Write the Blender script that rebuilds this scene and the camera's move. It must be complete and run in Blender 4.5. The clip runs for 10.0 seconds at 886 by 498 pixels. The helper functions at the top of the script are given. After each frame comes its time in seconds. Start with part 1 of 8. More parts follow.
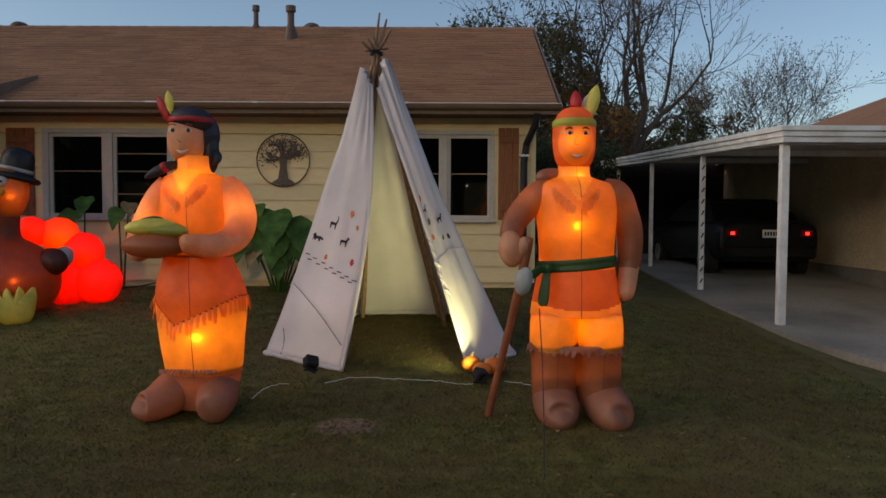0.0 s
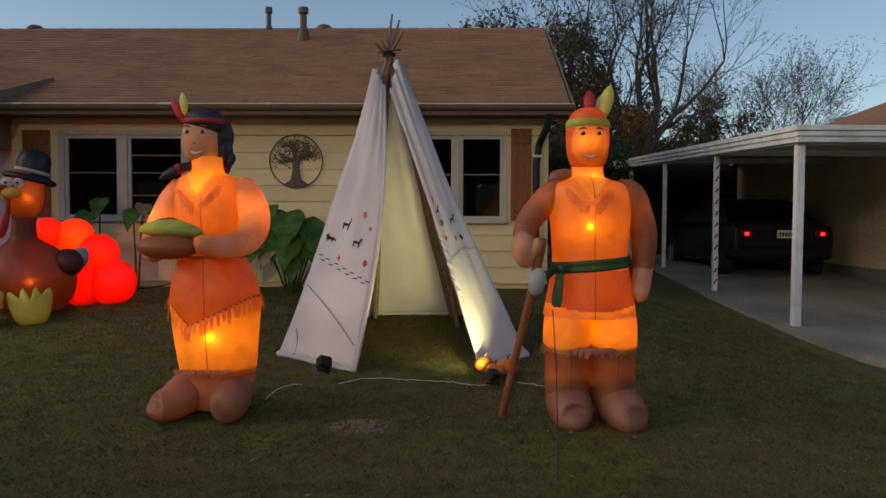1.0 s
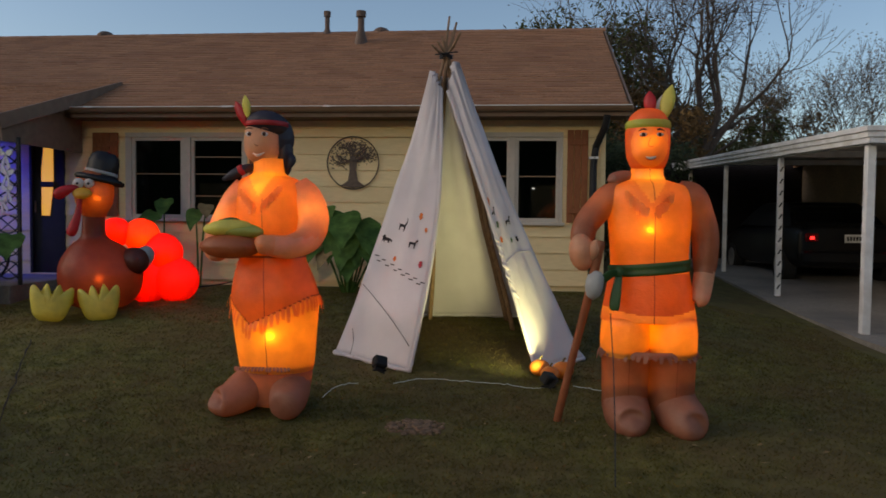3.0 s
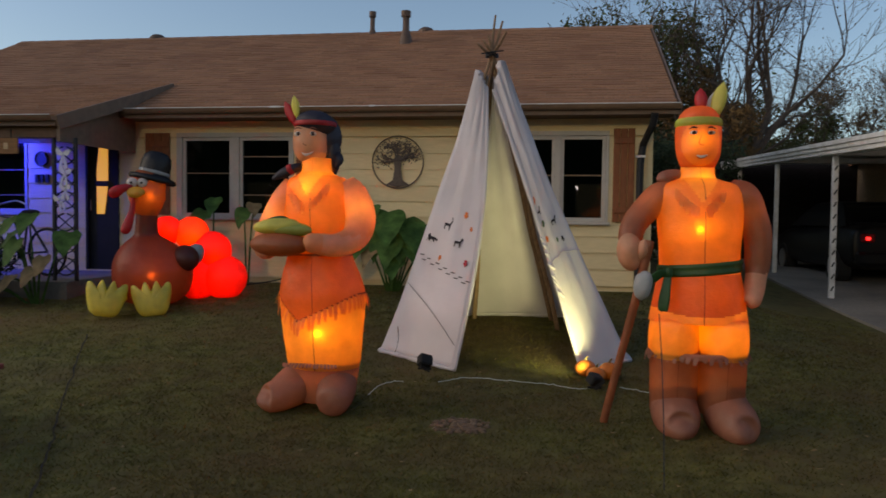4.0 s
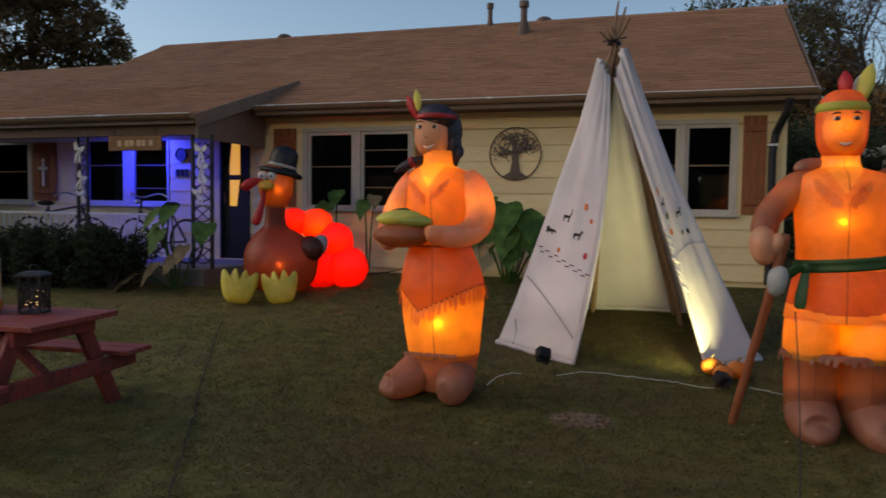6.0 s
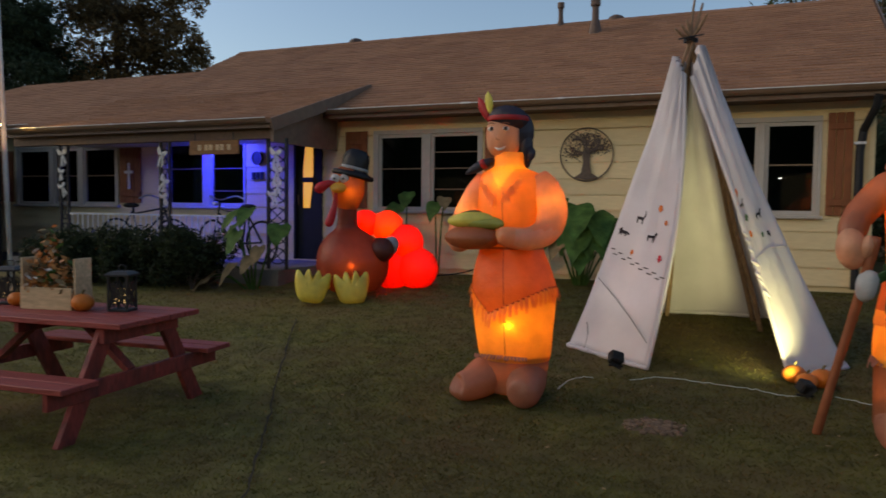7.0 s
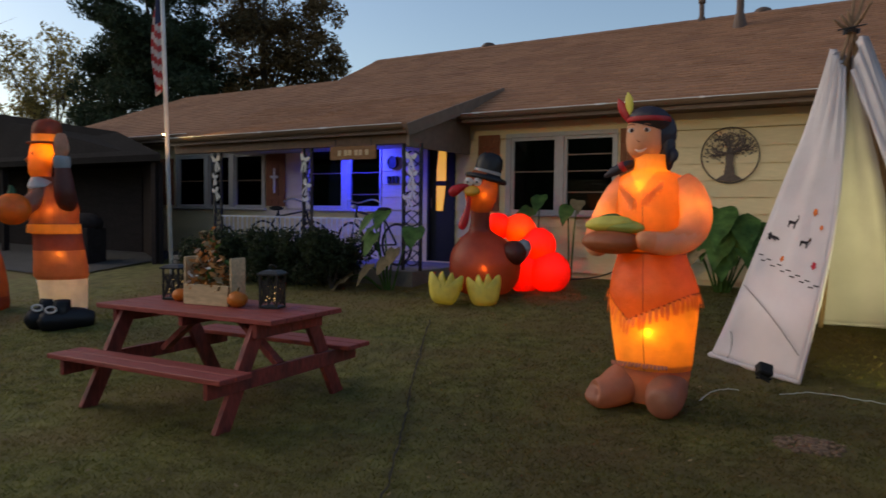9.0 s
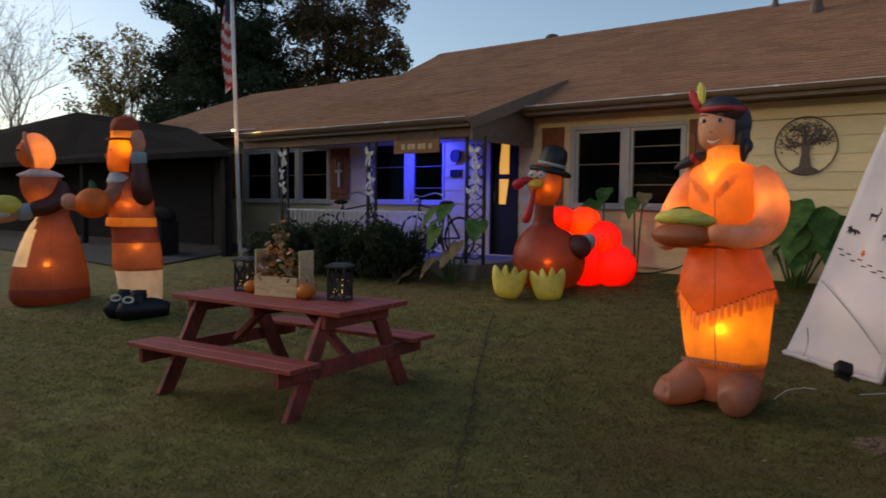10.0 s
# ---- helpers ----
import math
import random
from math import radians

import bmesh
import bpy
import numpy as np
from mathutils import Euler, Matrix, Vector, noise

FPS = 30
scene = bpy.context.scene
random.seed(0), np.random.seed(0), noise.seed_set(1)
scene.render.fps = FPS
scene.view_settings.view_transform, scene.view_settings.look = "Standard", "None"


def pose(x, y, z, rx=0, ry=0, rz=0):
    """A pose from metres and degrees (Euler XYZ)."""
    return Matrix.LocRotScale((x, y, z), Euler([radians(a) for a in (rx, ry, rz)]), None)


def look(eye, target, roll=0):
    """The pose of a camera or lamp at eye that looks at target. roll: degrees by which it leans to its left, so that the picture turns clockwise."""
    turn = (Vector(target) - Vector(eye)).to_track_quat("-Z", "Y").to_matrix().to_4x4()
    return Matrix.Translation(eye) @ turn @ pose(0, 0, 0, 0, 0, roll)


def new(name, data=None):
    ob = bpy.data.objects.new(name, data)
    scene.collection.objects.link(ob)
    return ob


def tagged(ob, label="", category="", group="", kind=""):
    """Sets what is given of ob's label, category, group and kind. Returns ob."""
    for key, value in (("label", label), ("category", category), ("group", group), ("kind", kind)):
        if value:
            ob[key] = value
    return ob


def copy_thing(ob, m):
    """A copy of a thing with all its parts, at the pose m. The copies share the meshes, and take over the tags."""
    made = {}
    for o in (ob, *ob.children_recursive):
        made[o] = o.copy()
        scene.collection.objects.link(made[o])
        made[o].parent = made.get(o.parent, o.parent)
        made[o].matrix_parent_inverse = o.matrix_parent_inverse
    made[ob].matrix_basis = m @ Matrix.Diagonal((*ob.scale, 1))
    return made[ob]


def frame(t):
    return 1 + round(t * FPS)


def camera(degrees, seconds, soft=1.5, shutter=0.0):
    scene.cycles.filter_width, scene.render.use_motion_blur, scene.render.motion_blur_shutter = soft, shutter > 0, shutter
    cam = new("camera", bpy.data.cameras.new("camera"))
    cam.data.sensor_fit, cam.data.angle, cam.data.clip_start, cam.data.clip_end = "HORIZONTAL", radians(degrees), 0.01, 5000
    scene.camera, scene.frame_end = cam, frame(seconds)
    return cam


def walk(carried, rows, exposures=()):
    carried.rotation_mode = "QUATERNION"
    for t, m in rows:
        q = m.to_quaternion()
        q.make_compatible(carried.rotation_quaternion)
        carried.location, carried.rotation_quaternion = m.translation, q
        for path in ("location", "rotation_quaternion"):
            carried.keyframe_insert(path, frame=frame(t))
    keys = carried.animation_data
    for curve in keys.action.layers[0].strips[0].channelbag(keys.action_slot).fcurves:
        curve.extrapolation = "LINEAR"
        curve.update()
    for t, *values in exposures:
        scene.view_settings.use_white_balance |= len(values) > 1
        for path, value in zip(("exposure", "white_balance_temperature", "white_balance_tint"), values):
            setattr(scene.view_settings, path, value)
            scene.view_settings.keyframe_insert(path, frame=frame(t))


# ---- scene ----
cam = camera(62.2, 10.0, 1.55, 0.75)
EXPOSURE = -0.04
PATH = [
    (0, (0.000, 0.000, 1.469), (-0.043, 4.995, 1.248), 0.35),
    (0.5, (-0.003, 0.000, 1.469), (-0.080, 4.995, 1.253), 0.32),
    (1, (-0.009, 0.003, 1.469), (-0.132, 4.997, 1.253), 0.28),
    (1.5, (-0.015, 0.006, 1.469), (-0.199, 4.998, 1.252), 0.29),
    (2, (-0.019, 0.005, 1.467), (-0.283, 4.993, 1.251), 0.32),
    (2.5, (-0.022, 0.002, 1.468), (-0.387, 4.984, 1.257), 0.47),
    (4, (-0.058, -0.009, 1.466), (-0.825, 4.927, 1.250), 0.75),
    (4.5, (-0.068, -0.014, 1.463), (-1.001, 4.893, 1.230), 0.75),
    (5, (-0.078, -0.015, 1.462), (-1.192, 4.852, 1.210), 0.75),
    (5.5, (-0.086, -0.018, 1.463), (-1.395, 4.800, 1.193), 0.75),
    (7, (-0.119, -0.034, 1.470), (-2.068, 4.562, 1.192), 0.64),
    (7.5, (-0.126, -0.038, 1.472), (-2.284, 4.464, 1.205), 0.58),
    (8, (-0.139, -0.043, 1.473), (-2.492, 4.361, 1.215), 0.63),
    (8.5, (-0.154, -0.057, 1.474), (-2.689, 4.244, 1.215), 0.68),
    (9, (-0.168, -0.074, 1.474), (-2.880, 4.117, 1.205), 0.69),
    (9.5, (-0.186, -0.086, 1.472), (-3.071, 3.987, 1.181), 0.65),
    (10, (-0.200, -0.097, 1.471), (-3.245, 3.856, 1.154), 0.58),
]
walk(cam, [(t, look(eye, target, roll)) for t, eye, target, roll in PATH], exposures=[(0.0, EXPOSURE), (5.0, EXPOSURE + 0.05), (10.0, EXPOSURE + 0.2)])

# ---- world and large lights ----
world = bpy.data.worlds.new("dusk")
scene.world = world
world.use_nodes = True
wn = world.node_tree.nodes
sky = wn.new("ShaderNodeTexSky")
sky.sky_type = "NISHITA"
sky.sun_disc = False
sky.sun_elevation = radians(24)
sky.sun_rotation = radians(-105)
sky.air_density, sky.dust_density, sky.ozone_density = 1.0, 1.3, 2.7
wn["Background"].inputs[1].default_value = 0.146
sun = new("sun", bpy.data.lights.new("sun", "SUN"))
sun.data.energy, sun.data.angle, sun.data.color = 0.42, radians(60), (1.0, 0.76, 0.52)
sun.matrix_world = look((0, 0, 0), (math.sin(radians(105)), -math.cos(radians(105)), -0.445))
world.node_tree.links.new(sky.outputs[0], wn["Background"].inputs[0])
scene.view_settings.use_white_balance = True
scene.view_settings.white_balance_temperature = 7250


def lamp(name, kind, place, power, colour, size=0.03, target=None, cone=60, blend=0.5):
    data = bpy.data.lights.new(name, kind)
    data.energy, data.color = power, colour
    data.shadow_soft_size = size
    ob = new(name, data)
    ob.matrix_world = look(place, target) if target else Matrix.Translation(place)
    if kind == "SPOT":
        data.spot_size, data.spot_blend = radians(cone), blend
    return ob


AMBER = (1.0, 0.56, 0.11)
BULB_W = 2.3

# ---- materials ----
def mat(name, colour, rough=0.7, metal=0.0, grain=30.0, vary=0.25, bump=0.15, second=None, blotch=2.0, spec=0.3, random_obj=0.0, island=0.0, stretch=(1, 1, 1), thin=0.0, paler=None):
    """Principled surface with a fine grain, broad blotches and fine relief.

    thin: share of light that passes a leaf; paler: x0, x1 and the factor by which the colour is lifted at x1."""
    m = bpy.data.materials.new(name)
    m.use_nodes = True
    nt = m.node_tree
    b = nt.nodes["Principled BSDF"]
    b.inputs["Roughness"].default_value, b.inputs["Metallic"].default_value = rough, metal
    b.inputs["Specular IOR Level"].default_value = spec
    co = nt.nodes.new("ShaderNodeTexCoord")
    mp = nt.nodes.new("ShaderNodeMapping")
    mp.inputs["Scale"].default_value = stretch
    nt.links.new(co.outputs["Object"], mp.inputs[0])
    n1, n2 = nt.nodes.new("ShaderNodeTexNoise"), nt.nodes.new("ShaderNodeTexNoise")
    n1.inputs["Scale"].default_value, n2.inputs["Scale"].default_value = grain, blotch
    n1.inputs["Detail"].default_value = n2.inputs["Detail"].default_value = 4
    for n in (n1, n2):
        nt.links.new(mp.outputs[0], n.inputs["Vector"])
    lo = [max(0.0, c * (1 - vary)) for c in colour]
    hi = [min(1.0, c * (1 + vary)) for c in colour]
    r1 = nt.nodes.new("ShaderNodeValToRGB")
    r1.color_ramp.elements[0].color, r1.color_ramp.elements[1].color = (*lo, 1), (*hi, 1)
    r1.color_ramp.elements[0].position, r1.color_ramp.elements[1].position = 0.3, 0.7
    nt.links.new(n1.outputs[0], r1.inputs[0])
    mix = nt.nodes.new("ShaderNodeMixRGB")
    mix.inputs[2].default_value = (*(second or [c * (1 - 0.6 * vary) for c in colour]), 1)
    r2 = nt.nodes.new("ShaderNodeMapRange")
    r2.inputs[1].default_value, r2.inputs[2].default_value = 0.42, 0.68
    r2.inputs[4].default_value = 0.8
    nt.links.new(n2.outputs[0], r2.inputs[0])
    nt.links.new(r2.outputs[0], mix.inputs[0])
    nt.links.new(r1.outputs[0], mix.inputs[1])
    out = mix.outputs[0]
    for amount, node, sock in ((random_obj, "ShaderNodeObjectInfo", "Random"), (island, "ShaderNodeNewGeometry", "Random Per Island")):
        if amount:
            info = nt.nodes.new(node)
            hsv = nt.nodes.new("ShaderNodeHueSaturation")
            mr = nt.nodes.new("ShaderNodeMapRange")
            mr.inputs[3].default_value, mr.inputs[4].default_value = 1 - amount, 1 + amount
            nt.links.new(info.outputs[sock], mr.inputs[0])
            nt.links.new(mr.outputs[0], hsv.inputs["Value"])
            nt.links.new(out, hsv.inputs["Color"])
            out = hsv.outputs[0]
    # open-sky light put into the colour: brighter from x0 to x1
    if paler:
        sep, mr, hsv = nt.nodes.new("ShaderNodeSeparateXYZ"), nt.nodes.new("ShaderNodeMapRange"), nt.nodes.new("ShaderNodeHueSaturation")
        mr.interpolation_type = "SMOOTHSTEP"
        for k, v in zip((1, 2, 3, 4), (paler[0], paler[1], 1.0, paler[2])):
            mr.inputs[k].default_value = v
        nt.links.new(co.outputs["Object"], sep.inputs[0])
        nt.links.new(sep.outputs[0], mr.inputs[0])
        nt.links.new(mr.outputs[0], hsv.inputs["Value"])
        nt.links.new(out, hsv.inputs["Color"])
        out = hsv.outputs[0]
    nt.links.new(out, b.inputs["Base Color"])
    if thin:
        tr, ms = nt.nodes.new("ShaderNodeBsdfTranslucent"), nt.nodes.new("ShaderNodeMixShader")
        ms.inputs[0].default_value = thin
        nt.links.new(out, tr.inputs[0])
        nt.links.new(b.outputs[0], ms.inputs[1])
        nt.links.new(tr.outputs[0], ms.inputs[2])
        nt.links.new(ms.outputs[0], nt.nodes["Material Output"].inputs[0])
    if bump:
        bp = nt.nodes.new("ShaderNodeBump")
        bp.inputs["Strength"].default_value, bp.inputs["Distance"].default_value = bump, 0.02
        nt.links.new(n1.outputs[0], bp.inputs["Height"])
        nt.links.new(bp.outputs[0], b.inputs["Normal"])
    return m


def cloth(name, colour, through_it=0.5, vary=0.14, weave=90.0, wrinkle=7.0, bump=0.55, tint=None):
    """Thin fabric: part of the light goes through it."""
    m = bpy.data.materials.new(name)
    m.use_nodes = True
    nt = m.node_tree
    nt.nodes.remove(nt.nodes["Principled BSDF"])
    out = nt.nodes["Material Output"]
    d, tr, g = (nt.nodes.new("ShaderNodeBsdf" + k) for k in ("Diffuse", "Translucent", "Glossy"))
    g.inputs["Roughness"].default_value = 0.45
    co = nt.nodes.new("ShaderNodeTexCoord")
    n1, n2 = nt.nodes.new("ShaderNodeTexNoise"), nt.nodes.new("ShaderNodeTexNoise")
    n1.inputs["Scale"].default_value, n2.inputs["Scale"].default_value = wrinkle, weave
    n1.inputs["Detail"].default_value = 5
    for n in (n1, n2):
        nt.links.new(co.outputs["Object"], n.inputs["Vector"])
    hsv = nt.nodes.new("ShaderNodeHueSaturation")
    hsv.inputs["Color"].default_value = (*colour, 1)
    mr = nt.nodes.new("ShaderNodeMapRange")
    mr.inputs[1].default_value, mr.inputs[2].default_value = 0.3, 0.7
    mr.inputs[3].default_value, mr.inputs[4].default_value = 1 - vary, 1 + vary
    nt.links.new(n1.outputs[0], mr.inputs[0])
    nt.links.new(mr.outputs[0], hsv.inputs["Value"])
    nt.links.new(hsv.outputs[0], d.inputs[0])
    if tint:
        tr.inputs[0].default_value = (*tint, 1)
    else:
        nt.links.new(hsv.outputs[0], tr.inputs[0])
    add = nt.nodes.new("ShaderNodeMath")
    add.operation = "MULTIPLY_ADD"
    add.inputs[1].default_value = 0.12
    nt.links.new(n2.outputs[0], add.inputs[0])
    nt.links.new(n1.outputs[0], add.inputs[2])
    bp = nt.nodes.new("ShaderNodeBump")
    bp.inputs["Strength"].default_value, bp.inputs["Distance"].default_value = bump, 0.03
    nt.links.new(add.outputs[0], bp.inputs["Height"])
    for s in (d, tr, g):
        nt.links.new(bp.outputs[0], s.inputs["Normal"])
    m1, m2 = nt.nodes.new("ShaderNodeMixShader"), nt.nodes.new("ShaderNodeMixShader")
    m1.inputs[0].default_value, m2.inputs[0].default_value = through_it, 0.04
    nt.links.new(d.outputs[0], m1.inputs[1])
    nt.links.new(tr.outputs[0], m1.inputs[2])
    nt.links.new(m1.outputs[0], m2.inputs[1])
    nt.links.new(g.outputs[0], m2.inputs[2])
    nt.links.new(m2.outputs[0], out.inputs[0])
    return m


def glow(name, colour, strength):
    m = bpy.data.materials.new(name)
    m.use_nodes = True
    b = m.node_tree.nodes["Principled BSDF"]
    b.inputs["Base Color"].default_value = (*colour, 1)
    b.inputs["Emission Color"].default_value = (*colour, 1)
    b.inputs["Emission Strength"].default_value = strength
    return m


def pane_material():
    m = bpy.data.materials.new("window_glass")
    m.use_nodes = True
    nt = m.node_tree
    nt.nodes.remove(nt.nodes["Principled BSDF"])
    t, g, mix, fr = nt.nodes.new("ShaderNodeBsdfTransparent"), nt.nodes.new("ShaderNodeBsdfGlossy"), nt.nodes.new("ShaderNodeMixShader"), nt.nodes.new("ShaderNodeFresnel")
    t.inputs[0].default_value = (0.55, 0.6, 0.62, 1)
    g.inputs["Roughness"].default_value = 0.02
    fr.inputs[0].default_value = 1.5
    nt.links.new(fr.outputs[0], mix.inputs[0])
    nt.links.new(t.outputs[0], mix.inputs[1])
    nt.links.new(g.outputs[0], mix.inputs[2])
    nt.links.new(mix.outputs[0], nt.nodes["Material Output"].inputs[0])
    return m


